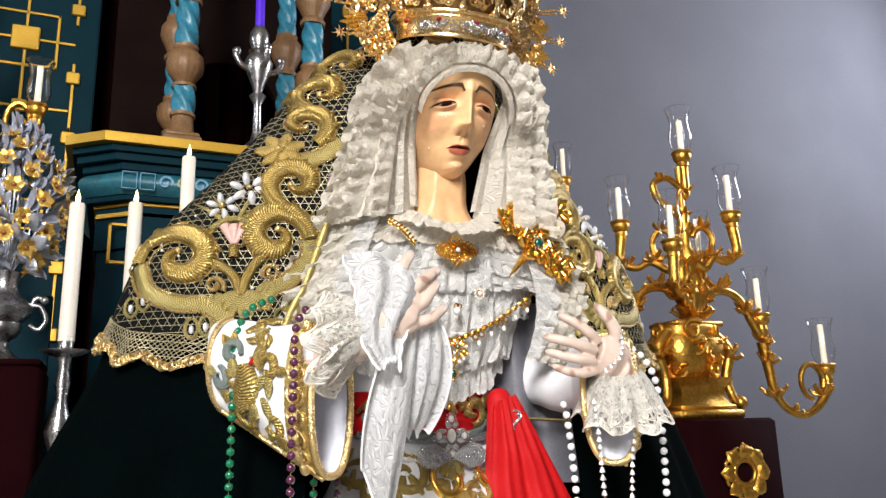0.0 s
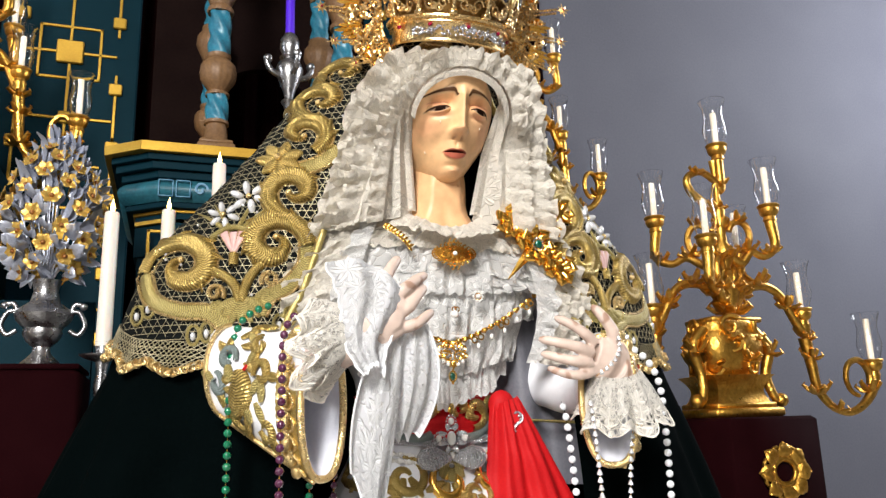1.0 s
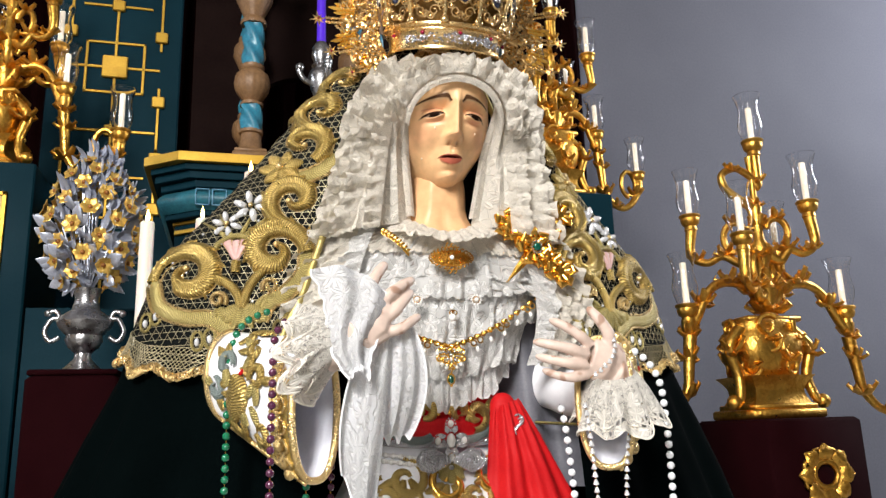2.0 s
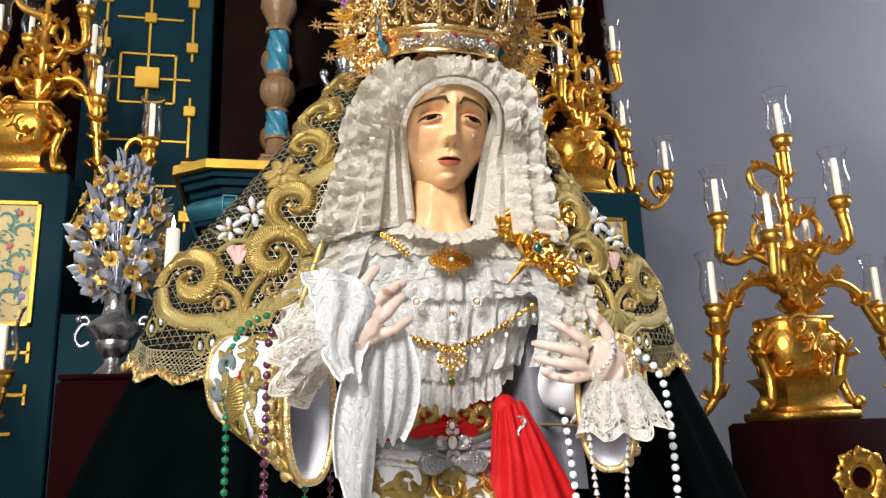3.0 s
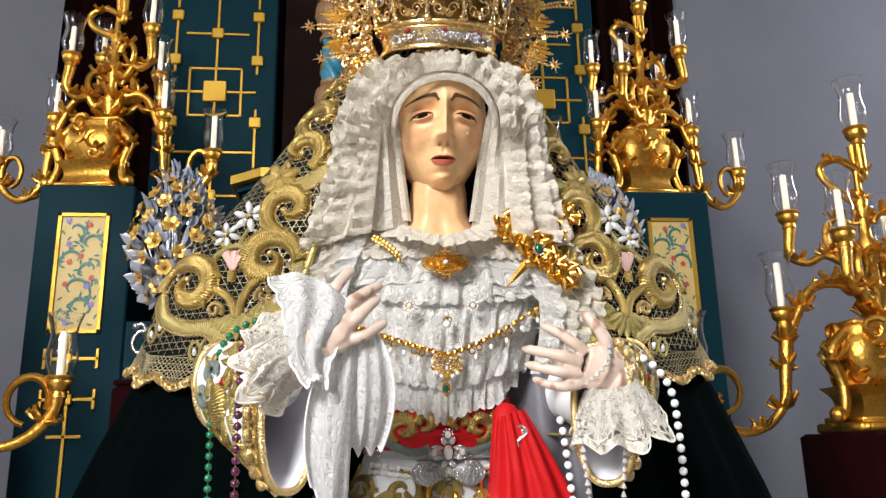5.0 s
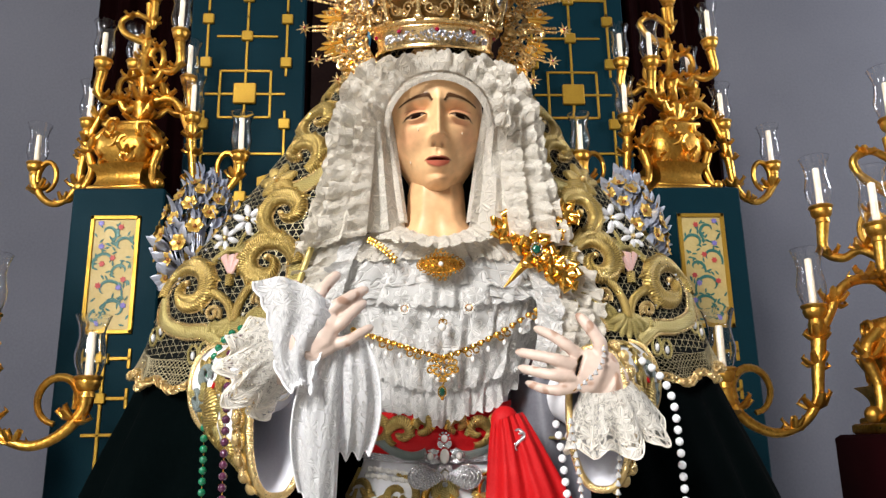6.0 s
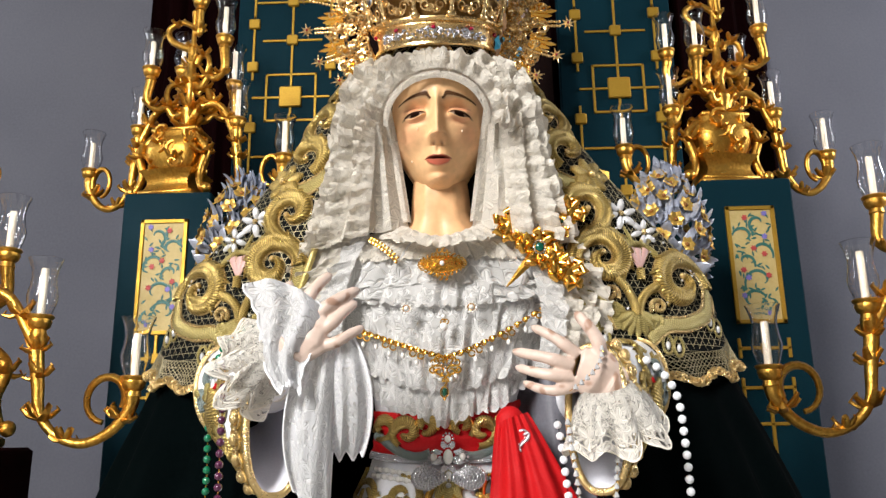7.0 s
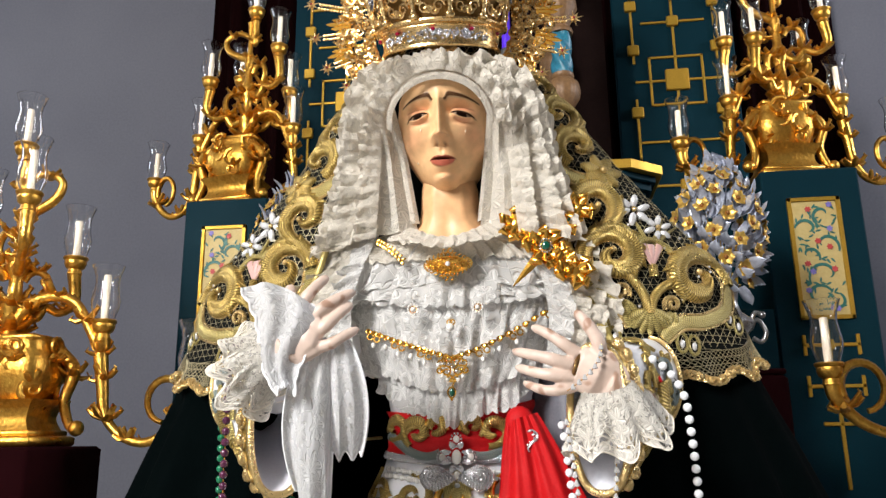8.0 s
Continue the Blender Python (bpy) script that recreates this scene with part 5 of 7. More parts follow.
    stroke([(0.347, 1.797 - 0.02 * u) for u in spread(0, 1, 5)], 0.008, 0.009, EMB, "tulip_knob")
    for k, L in ((-2, 0.06), (-1, 0.052), (1, 0.052), (2, 0.055)):
        a = math.radians(90 - 24 * k)
        stroke([(0.347 + k * 0.008 + L * u * math.cos(a), 1.845 + L * u * math.sin(a)) for u in spread(0, 1, 8)], [0.005 * (1 - 0.75 * u) for u in spread(0, 1, 8)], 0.006, EMB_GREEN, "gold_ray")
    # crystal flowers
    for cx, cz, R in ((0.322, 1.900, 0.031), (0.362, 1.868, 0.026)):
        for k in range(6):
            a = math.radians(60 * k + 20)
            p = on_mantle(side * (cx + 0.62 * R * math.cos(a)), cz + 0.62 * R * math.sin(a), 0.006)
            b = Shape()
            b.blob(p, (R * 0.40, 0.004, R * 0.21), 8, 6, Matrix.Rotation(-a * side + (0 if side > 0 else math.pi), 3, "Y"))
            part("crystal_petal", b, CRYSTAL, over)
        b = Shape()
        b.blob(on_mantle(side * cx, cz, 0.008), 0.005)
        part("crystal_heart", b, EMB_LIGHT, over)
    # star flower and leaf above it
    for k in range(7):
        a = math.radians(360 / 7 * k + 10)
        stroke([(0.272 + 0.038 * u * math.cos(a), 1.972 + 0.038 * u * math.sin(a)) for u in spread(0.08, 1, 8)], [0.0125 * math.sin(math.pi * (0.10 + 0.86 * u)) + 0.0008 for u in spread(0, 1, 8)], 0.007, EMB, "star_petal")
    b = Shape()
    b.blob(on_mantle(side * 0.272, 1.972, 0.011), 0.0065)
    part("star_heart", b, EMB_LIGHT, over)
    banded([(0.178, 1.985), (0.205, 1.962), (0.238, 1.950), (0.262, 1.955)], 0.013)
    # loops with a drop stone above the hem
    for cx, cz in ((0.475, 1.725), (0.492, 1.715), (0.385, 1.680), (0.405, 1.676), (0.275, 1.690), (0.258, 1.705)):
        stroke([(cx + 0.009 * math.sin(a), cz - 0.012 + 0.016 * math.cos(a)) for a in spread(0, 6.1, 18)], 0.0028, 0.005, EMB_GREEN, "drop_loop")
        b = Shape()
        b.blob(on_mantle(side * cx, cz - 0.014, 0.004), (0.004, 0.003, 0.007))
        part("drop_stone", b, CRYSTAL, over)
    # scattered clear stones
    rnd = random.Random(8)
    for k in range(16):
        z = rnd.uniform(1.72, 2.05)
        x = rnd.uniform(lerp_table(z, EDGE) + 0.02, lerp_table(z, SIL) * 0.94)
        b = Shape()
        b.blob(on_mantle(side * x, z, 0.005), 0.0026, 6, 5)
        part("clear_stone", b, CRYSTAL, over)
    # gold lace along the hem: open mesh, then a scalloped metal edge
    hem = Shape()
    N = 56

    def hem_at(f, d):
        z = lerp_table(f, LOW)
        w = 0.006 * math.sin(f * 62) * min(1, d / 0.03)
        p, a = around(f, z - d * 0.95, side, 1.0)
        out = Vector((side * math.sin(a), -math.cos(a), 0))
        return p + out * (0.003 + w + 0.05 * d)

    for k in range(N):
        f = 0.62 * k / N
        for sgn in (-1, 1):
            hem.tube([hem_at(min(0.62, max(0, f + sgn * 0.62 / N * 5 * u)), 0.042 * u) for u in spread(0, 1, 6)], 0.00055, 3)
    for d in spread(0.0, 0.036, 4):
        hem.tube([hem_at(0.62 * k / N, d) for k in range(N)], 0.00055, 3)
    tagged(part("gold_lace_mesh", hem, THREAD, over), kind="stuff")
    fr = Shape()
    rnd = random.Random(4)
    for k in range(330):
        f = 0.62 * (k + rnd.random()) / 330
        sc = abs(math.sin(f * 62 * 0.5))
        d = 0.034 + 0.018 * sc
        c = hem_at(f, d)
        r = rnd.uniform(0.0045, 0.0085)
        u = Vector((rnd.uniform(-1, 1), rnd.uniform(-0.4, 0.4), rnd.uniform(-1, 1))).normalized()
        v = u.orthogonal().normalized()
        fr.tube([c + (u * math.cos(q) + v * math.sin(q)) * r for q in spread(0, 6.2, 9)], 0.0013, 4)
    tagged(part("gold_lace_edge", fr, EMB_LIGHT, over), kind="stuff")
    # rolled gold edge along the opening
    q = Shape()
    q.tube([on_mantle(side * (lerp_table(z, EDGE) + 0.004), z, 0.004) for z in spread(2.15, 1.665, 50)], 0.006, 8)
    part("edge_cord", q, EMB_GREEN, over)

# dark green velvet mantle to the floor
sh = Shape()
rows = []
for i in range(46):
    z = 1.80 - (1.80 - 0.5) * i / 45
    row = []
    for side, fs in ((1, spread(0, 1, 110)), (-1, spread(0.991, 0, 109))):
        for f in fs:
            w = lerp_table(z, SIL) * 0.985
            xin = 0.24 if z < 1.62 else 0.3
            a0 = math.asin(xin / w)
            a = a0 + f * (math.pi - a0)
            k = min(1, max(0, (1.72 - z) / 0.3))
            fold = 1 + k * (0.018 * math.sin(a * 15 + side) + 0.010 * math.sin(a * 31 + 2 * side))
            row.append((CX * 0.4 + side * w * fold * math.sin(a), YC - (0.19 + 0.10 * max(0, 1.5 - z)) * fold * math.cos(a) * (1.3 if a > 1.57 else 1), z))
    rows.append(row)
sh.grid(rows)
vel = thing("velvet_mantle", (0, 0, 0), "long dark green velvet mantle falling in folds to the floor", "mantle")
part("velvet", sh, VELVET, vel)
for side in (-1, 1):
    q = Shape()
    q.tube([(CX * 0.4 + side * (0.18 + 0.10 * u), 0.06 - 0.10 * u, 1.52 - 0.01 * u) for u in spread(-0.4, 1, 12)], 0.006, 6, 0.5)
    part("gold_braid", q, EMB_GREEN, vel)

sh = Shape()
sh.grid([[(CX + x, 0.075 + 0.02 * math.sin(x * 60 + z * 4) - 0.25 * (x - 0.1), z) for x in spread(0.09, 0.30, 24)] for z in spread(1.40, 1.74, 14)])
part("grey_lining", sh, surface("grey_satin", (0.16, 0.16, 0.185), 0.4, 0, (0.11, 0.11, 0.13), 14, 200), vel, "grey satin lining")

# ---- dress, veil and lace ----
def torso(a, z, off=0.0):
    """A point of the dressed body at angle a (0 is front, positive to +x) and height z."""
    w = lerp_table(z, [(1.2, 0.30), (1.40, 0.17), (1.47, 0.135), (1.53, 0.118), (1.60, 0.130), (1.68, 0.175), (1.74, 0.212), (1.78, 0.205), (1.83, 0.160), (1.865, 0.12), (1.89, 0.11), (1.90, 0.075)])
    d = lerp_table(z, [(1.2, 0.24), (1.40, 0.130), (1.47, 0.105), (1.53, 0.098), (1.60, 0.106), (1.68, 0.120), (1.76, 0.132), (1.83, 0.130), (1.87, 0.105), (1.90, 0.09)])
    return Vector((CX + (w + off) * math.sin(a), 0.080 - (d + off) * math.cos(a), z))


dress = thing("white_dress", (0, 0, 0), "white satin dress embroidered in gold, worn by the statue", "dress")
sh = Shape()
sh.grid([[torso(a, z, 0.002 * math.sin(a * 14 + z * 9) * (z < 1.5)) for a in spread(-math.pi, math.pi, 96)] for z in spread(1.0, 1.835, 60)])
part("bodice", sh, CLOTH, dress)


def on_torso(x, z, off):
    w = (torso(math.pi / 2, z) - Vector((CX, 0, 0))).x
    return torso(math.asin(max(-0.98, min(0.98, (x - CX) / w))), z, off)


def laid(pts, width, height, at, off=0.002, seg=7):
    """A raised embroidered line over a surface given by at(u, v, off)."""
    s = Shape()
    p = [at(u, v, off) for u, v in pts]
    n = len(p)
    w = width if isinstance(width, list) else [width] * n
    rows = []
    for i in range(n):
        t = (p[min(i + 1, n - 1)] - p[max(i - 1, 0)]).normalized()
        up = (at(*pts[i], off + 0.004) - p[i]).normalized()
        b = t.cross(up).normalized()
        rows.append([p[i] + b * w[i] * math.cos(q) + up * height * math.sin(q) for q in spread(0, math.pi, seg)])
    s.grid(rows, uvs=thread_uvs(p, seg))
    return s


def coil(cx, cz, r0, r1, a0, a1, n=26):
    return [(cx + (r0 + (r1 - r0) * i / (n - 1)) * math.cos(math.radians(a0 + (a1 - a0) * i / (n - 1))), cz + (r0 + (r1 - r0) * i / (n - 1)) * math.sin(math.radians(a0 + (a1 - a0) * i / (n - 1)))) for i in range(n)]


def swell(w, n):
    return [w * (0.25 + 0.75 * math.sin(math.pi * (0.1 + 0.85 * i / (n - 1)))) for i in range(n)]


# gold motifs on the skirt
for k, (cx, cz, s) in enumerate(((-0.09, 1.40, 1), (-0.055, 1.43, -1), (0.015, 1.42, 1), (0.06, 1.40, -1), (-0.12, 1.44, 1), (0.1, 1.43, 1))):
    part("gold_scroll", laid(coil(cx, cz, 0.034, 0.008, 90, 90 + s * 420), swell(0.0085, 26), 0.006, on_torso), (EMB, GOLD_JEWEL)[k % 3 == 2], dress)
    for a in (200, 250, 300):
        q = [(cx + (0.01 + 0.035 * u) * math.cos(math.radians(a)), cz + 0.035 * u * math.sin(math.radians(a))) for u in spread(0, 1, 8)]
        part("leaf_lobe", laid(q, swell(0.008, 8), 0.005, on_torso), EMB, dress)
for k in range(8):
    a = 2 * math.pi * k / 8
    q = [(CX + 0.006 + 0.028 * u * math.cos(a), 1.447 + 0.026 * u * math.sin(a)) for u in spread(0.15, 1, 6)]
    part("rosette_petal", laid(q, swell(0.011, 6), 0.006, on_torso, 0.004), EMB_GREEN, dress)

# red sash round the waist with gold embroidery
sash = thing("red_sash", (0, 0, 0), "red silk sash with gold and grey embroidery, knotted at the side", "sash")
sh = Shape()


def belt_z(a, v):
    return 1.487 + 0.073 * v + 0.018 * math.sin(abs(a)) ** 2 + 0.006 * a


sh.grid([[torso(a, belt_z(a, v), 0.006 + 0.002 * math.sin(v * 18 + a * 3)) for a in spread(-math.pi, math.pi, 90)] for v in spread(0, 1, 14)])
part("band", sh, RED, sash)
on_belt = lambda x, z, off: on_torso(x, z + 0.4 * (x - CX) ** 2, off + 0.006)
for s in (-1, 1):
    for cx, cz, r, t in ((0.060, 1.530, 0.025, 400), (0.098, 1.536, 0.021, -380), (0.028, 1.542, 0.014, -350)):
        part("gold_scroll", laid(coil(CX + s * cx, cz, r, 0.006, 250, 250 + s * t), swell(0.0098, 26), 0.007, on_belt), EMB, sash)
        q = [(CX + s * (cx + 0.02 * u), cz + 0.012 - 0.02 * u * u) for u in spread(-1, 1, 10)]
        part("leaf_lobe", laid(q, swell(0.007, 10), 0.005, on_belt), (EMB, GOLD_JEWEL)[cx < 0.04], sash)
    q = [(CX + s * u, 1.520 - 0.030 * math.sin(math.pi * min(1, (u / 0.105)) ** 0.8)) for u in spread(0.02, 0.112, 24)]
    part("grey_border", laid(q, 0.008, 0.006, on_belt, 0.001), GREY_EMB, sash)
# knotted end falling at the side
sh = Shape()
rows = []
for i in range(30):
    u = i / 29
    z = 1.552 - 0.29 * u
    w = 0.026 + 0.088 * u ** 0.9
    row = []
    for j in range(40):
        q = -1 + 2 * j / 39
        row.append((0.125 + 0.062 * u + w * q, -0.030 - 0.022 * u - 0.02 * (1 - q * q) + 0.008 * math.sin(q * 7 + 2.5 * u + 0.8 * math.sin(3 * u)) * (0.3 + u) + 0.003 * math.sin(q * 17 + 4 * u) + 0.0018 * math.sin(z * 700 + q * 3) * (0.25 < u < 0.75) * (q < 0.4), z + 0.008 * q))
    rows.append(row)
sh.grid(rows)
part("hanging_end", sh, RED, sash)
sh = Shape()
sh.blob((0.122, -0.025, 1.545), (0.024, 0.020, 0.026), 14, 10)
part("knot", sh, RED, sash)

# sequence of fine details on the belt: chains and stone brooches
chain = thing("stone_chain_belt", (0, 0, 0), "narrow belt of silver chains and clear stones under the sash", "belt")
for k in range(4):
    s = Shape()
    for i in range(84):
        a = -1.25 + 2.35 * i / 83
        s.blob(torso(a, 1.489 - 0.003 * k + 0.012 * math.sin(abs(a)) ** 2, 0.009), 0.0021, 6, 4)
    part("stone_row", s, DIAMOND, chain)
for k in range(2):
    s = Shape()
    for i in range(54):
        a = -1.0 + 2.0 * i / 53
        s.blob(torso(a, 1.466 - 0.010 * k - 0.006 * math.cos(a * 3), 0.005), 0.0035 if i % 3 else 0.005, 6, 5)
    part("pearl_row", s, PEARL, chain)


def stone_disc(t, c, rx, rz, n, r, mt, nm):
    for i in range(n):
        a = 2 * math.pi * i / n
        s = Shape()
        s.blob((c[0] + rx * math.cos(a), c[1], c[2] + rz * math.sin(a)), r, 7, 5)
        part(nm, s, mt, t)


bf = thing("belt_brooch", (0, 0, 0), "large silver brooch of clear stones and pearls on the sash", "brooch")
c0 = Vector((0.0195, -0.047, 1.491))
s = Shape()
s.blob(c0, (0.008, 0.006, 0.012), 12, 8)
part("middle_pearl", s, PEARL, bf)
stone_disc(bf, c0, 0.0125, 0.0165, 12, 0.0028, DIAMOND, "stone")
for dx, dz in ((0.023, 0), (-0.023, 0), (0, 0.028), (0, -0.028)):
    s = Shape()
    s.blob(c0 + Vector((dx, 0, dz)), (0.0055, 0.005, 0.0062), 10, 7)
    part("pearl", s, PEARL, bf)
    stone_disc(bf, c0 + Vector((dx, 0, dz)), 0.0085, 0.009, 10, 0.0021, DIAMOND, "stone")
for k in range(8):
    a = math.radians(22.5 + 45 * k)
    s = Shape()
    s.leaf(c0 + Vector((0.012 * math.cos(a), 0, 0.014 * math.sin(a))), c0 + Vector((0.027 * math.cos(a), -0.002, 0.027 * math.sin(a))), 0.009, 0.002, (0, -1, 0), 4)
    part("stone_leaf", s, DIAMOND, bf)
bb = thing("buckle_brooch", (0, 0, 0), "wide silver buckle set with rows of clear stones", "brooch")
for sgn in (-1, 1):
    c1 = Vector((0.0195 + sgn * 0.030, -0.045, 1.459))
    s = Shape()
    out = [(0.03, 0.005), (0.022, 0.016), (0.004, 0.021), (-0.014, 0.012), (-0.028, 0.003), (-0.028, -0.003), (-0.014, -0.012), (0.004, -0.021), (0.022, -0.016), (0.03, -0.005)]
    s.grid([[c1 + Vector((x * sgn, 0.004, z)) for x, z in out], [c1 + Vector((x * sgn, -0.003, z)) for x, z in out], [c1 + Vector((x * sgn * 0.9, -0.005, z * 0.9)) for x, z in out]], wrap=True, caps=True)
    part("plate", s, SILVER, bb)
    for k in range(5):
        f = 0.95 - 0.2 * k
        m = 34 - 6 * k
        s = Shape()
        for i in range(m):
            u = i / m * len(out)
            p, q = out[int(u) % len(out)], out[(int(u) + 1) % len(out)]
            w = u - int(u)
            s.blob(c1 + Vector(((p[0] + (q[0] - p[0]) * w) * f * sgn, -0.006, (p[1] + (q[1] - p[1]) * w) * f)), 0.0017, 5, 4)
        tagged(part("stone_row", s, DIAMOND, bb), kind="stuff")


# -- lace --
def frill(path, out, drop, width, wave, period, amp_top=0.15, nv=12, scallop=0.12, du=0.0028, phase=0.0, uv0=0.0):
    """A gathered lace frill. path: points of its gathered edge; out(i): the way it stands off; drop(i): the way it falls; width(i): its depth."""
    n = len(path)
    L = [0.0]
    for i in range(1, n):
        L.append(L[-1] + (path[i] - path[i - 1]).length)
    total = L[-1]
    m = max(8, int(total / du))
    sh = Shape()
    rows = [[] for _ in range(nv + 1)]
    uvs = [[] for _ in range(nv + 1)]
    k = 0
    for j in range(m + 1):
        d = total * j / m
        while k < n - 2 and L[k + 1] < d:
            k += 1
        w = (d - L[k]) / max(1e-9, L[k + 1] - L[k])
        i = k + w
        p = path[k].lerp(path[k + 1], w)
        o, g = out(i / (n - 1)), drop(i / (n - 1))
        side = o.cross(g).normalized()
        ph = 2 * math.pi * d / period + 2.6 * noise.noise(Vector((d * 20, phase, 0))) + phase
        swing = 0.75 + 0.9 * noise.noise(Vector((d * 26, phase, 5)))
        wd = width(i / (n - 1)) * (1 + scallop * abs(math.sin(math.pi * d / (period * 0.55) + phase)))
        for v in range(nv + 1):
            q = v / nv
            a = wave * swing * (amp_top + (1 - amp_top) * q ** 0.8)
            off = o * (a * (1 + math.sin(ph + 0.5 * q)) + 0.45 * a * q * math.sin(2.3 * ph + 4 * q)) + side * (a * 0.55 * math.cos(ph + 0.4 * q)) * q
            at_ = p + g * (wd * q) + off
            rows[v].append(at_ + o * (0.007 * q * noise.noise(at_ * 70)) + side * (0.005 * q * noise.noise(at_ * 55 + Vector((3, 1, 2)))))
            uvs[v].append((uv0 + d * (1 + 2.2 * wave / period), 0.3 * phase + wd * q))
    sh.grid(rows, uvs=uvs)
    return sh


APPLIQUE_C = surface("cream_lace_relief", (0.88, 0.83, 0.74), 0.85, 0, (0.82, 0.76, 0.67), 60, 500, bump=0.2)
APPLIQUE_W = surface("white_lace_relief", (0.90, 0.90, 0.91), 0.85, 0, (0.84, 0.84, 0.87), 60, 500, bump=0.2)

# veil round the face
veil = thing("lace_veil", (0, 0, 0), "cream floral lace veil with gathered frills framing the statue's face", "veil")
ARCH = 120


def arch_points(hw, top, foot, spread_foot, y_top, y_foot, n=ARCH, shoulder=0.62):
    """An upright arch: from the left foot over the head to the right foot."""
    out = []
    for i in range(n + 1):
        u = -1 + 2 * i / n
        s = abs(u)
        sg = 1 if u > 0 else -1
        if s < shoulder:
            q = s / shoulder * math.pi / 2
            x, z = hw * math.sin(q), top - (1 - math.cos(q)) * (hw * 1.05)
            y = y_top + (y_foot - y_top) * 0.35 * (s / shoulder) ** 2
        else:
            w = (s - shoulder) / (1 - shoulder)
            z0 = top - hw * 1.05
            x, z = hw + (spread_foot - hw) * w ** 1.2, z0 + (foot - z0) * w
            y = y_top + (y_foot - y_top) * (0.35 + 0.65 * w)
        out.append(bow((CX + sg * x, y, z)))
    return out


inner = arch_points(0.0815, 2.124, 1.870, 0.054, -0.140, -0.050)
mid = arch_points(0.122, 2.165, 1.852, 0.140, -0.128, -0.080)
outer = arch_points(0.152, 2.185, 1.835, 0.205, -0.085, -0.060)
sh = Shape()
rows, uvs = [], []
for v in range(13):
    q = v / 12
    row, uv = [], []
    for i in range(ARCH + 1):
        a, b, c = inner[i], mid[i], outer[i]
        p = a.lerp(b, q / 0.5) if q < 0.5 else b.lerp(c, (q - 0.5) / 0.5)
        fold = 0.006 * math.sin(q * 26 + 1.2 * math.sin(i * 0.15)) + 0.003 * math.sin(q * 55 + i * 0.2)
        if abs(i - ARCH / 2) < ARCH * 0.24:
            fold = 0.004 * math.sin(i * 0.9 + 3 * q) * q
        row.append(p + Vector((0, -0.010 * math.sin(math.pi * q) + fold, 0)))
        uv.append((i * 0.0055, q * 0.11))
    rows.append(row)
    uvs.append(uv)
sh.grid(rows, uvs=uvs)
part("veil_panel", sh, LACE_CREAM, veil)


def outward(ps):
    cen = Vector((CX, 0.02, 2.0))

    def f(t):
        i = min(len(ps) - 2, max(0, int(t * (len(ps) - 1))))
        d = ps[i] - cen
        d.y = -0.04
        if ps[i].z < 2.0:
            d.z = min(0.02, d.z * 0.2)
        return d.normalized()
    return f


def forward(t):
    return Vector((0, -1, 0.15)).normalized()


for k, (src, wd, wv, per) in enumerate(((arch_points(0.104, 2.142, 1.850, 0.120, -0.134, -0.090), 0.034, 0.0060, 0.024), (arch_points(0.122, 2.150, 1.842, 0.165, -0.128, -0.080), 0.040, 0.0085, 0.030), (arch_points(0.136, 2.160, 1.836, 0.188, -0.105, -0.065), 0.040, 0.0095, 0.034), (arch_points(0.146, 2.155, 1.830, 0.200, -0.07, -0.050), 0.042, 0.0090, 0.036))):
    f = frill(src, forward, outward(src), lambda t, wd=wd: wd * min(1.0, 0.25 + max(0.0, abs(t - 0.5) - 0.06) * 6), wv, per, phase=k * 1.7, uv0=k * 0.37)
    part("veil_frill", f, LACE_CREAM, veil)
# gathered heading over the forehead, standing up towards the crown
for k, (hw, top, wd) in enumerate(((0.093, 2.117, 0.020), (0.101, 2.121, 0.022), (0.109, 2.124, 0.022))):
    src = arch_points(hw, top, 2.0, hw + 0.01, -0.164 + 0.009 * k, -0.12)[22:99]
    f = frill(src, forward, outward(src), lambda t, wd=wd: wd * math.sin(math.pi * (0.12 + 0.76 * t)) ** 0.5, 0.0085, 0.026, phase=2 + k * 1.3, scallop=0.25)
    part("forehead_frill", f, LACE_CREAM, veil)
# smooth band over the brow
sh = Shape()
rows, uvs = [], []
for v in range(6):
    q = v / 5
    src = arch_points(0.0800 + 0.008 * q, 2.101 + 0.016 * q, 1.95, 0.08, -0.160 - 0.0015 * math.sin(math.pi * q), -0.125)[22:99]
    rows.append(src)
    uvs.append([(i * 0.003, q * 0.02) for i in range(len(src))])
sh.grid(rows, uvs=uvs)
part("brow_band", sh, LACE_CREAM, veil)
for sgn in (-1, 1):
    sh = Shape()
    rows, uvs = [], []
    for i in range(24):
        u = i / 23
        rows.append([bow((CX + sgn * (0.078 - 0.028 * u + 0.006 * v), -0.112 + 0.055 * u - 0.006 * math.sin(v * 1.2), 2.075 - 0.195 * u)) for v in range(5)])
        uvs.append([(u * 0.2, v * 0.006) for v in range(5)])
    sh.grid(rows, uvs=uvs)
    part("veil_edge", sh, LACE_CREAM, veil)
# dark sheet behind the neck
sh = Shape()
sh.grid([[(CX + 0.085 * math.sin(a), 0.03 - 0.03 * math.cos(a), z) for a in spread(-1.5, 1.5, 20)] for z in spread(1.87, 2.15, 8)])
part("dark_neck_sheet", sh, NETBASE, veil)

# breast lace in tiers
breast = thing("breast_lace", (0, 0, 0), "tiers of gathered white floral lace covering the statue's breast", "lace")


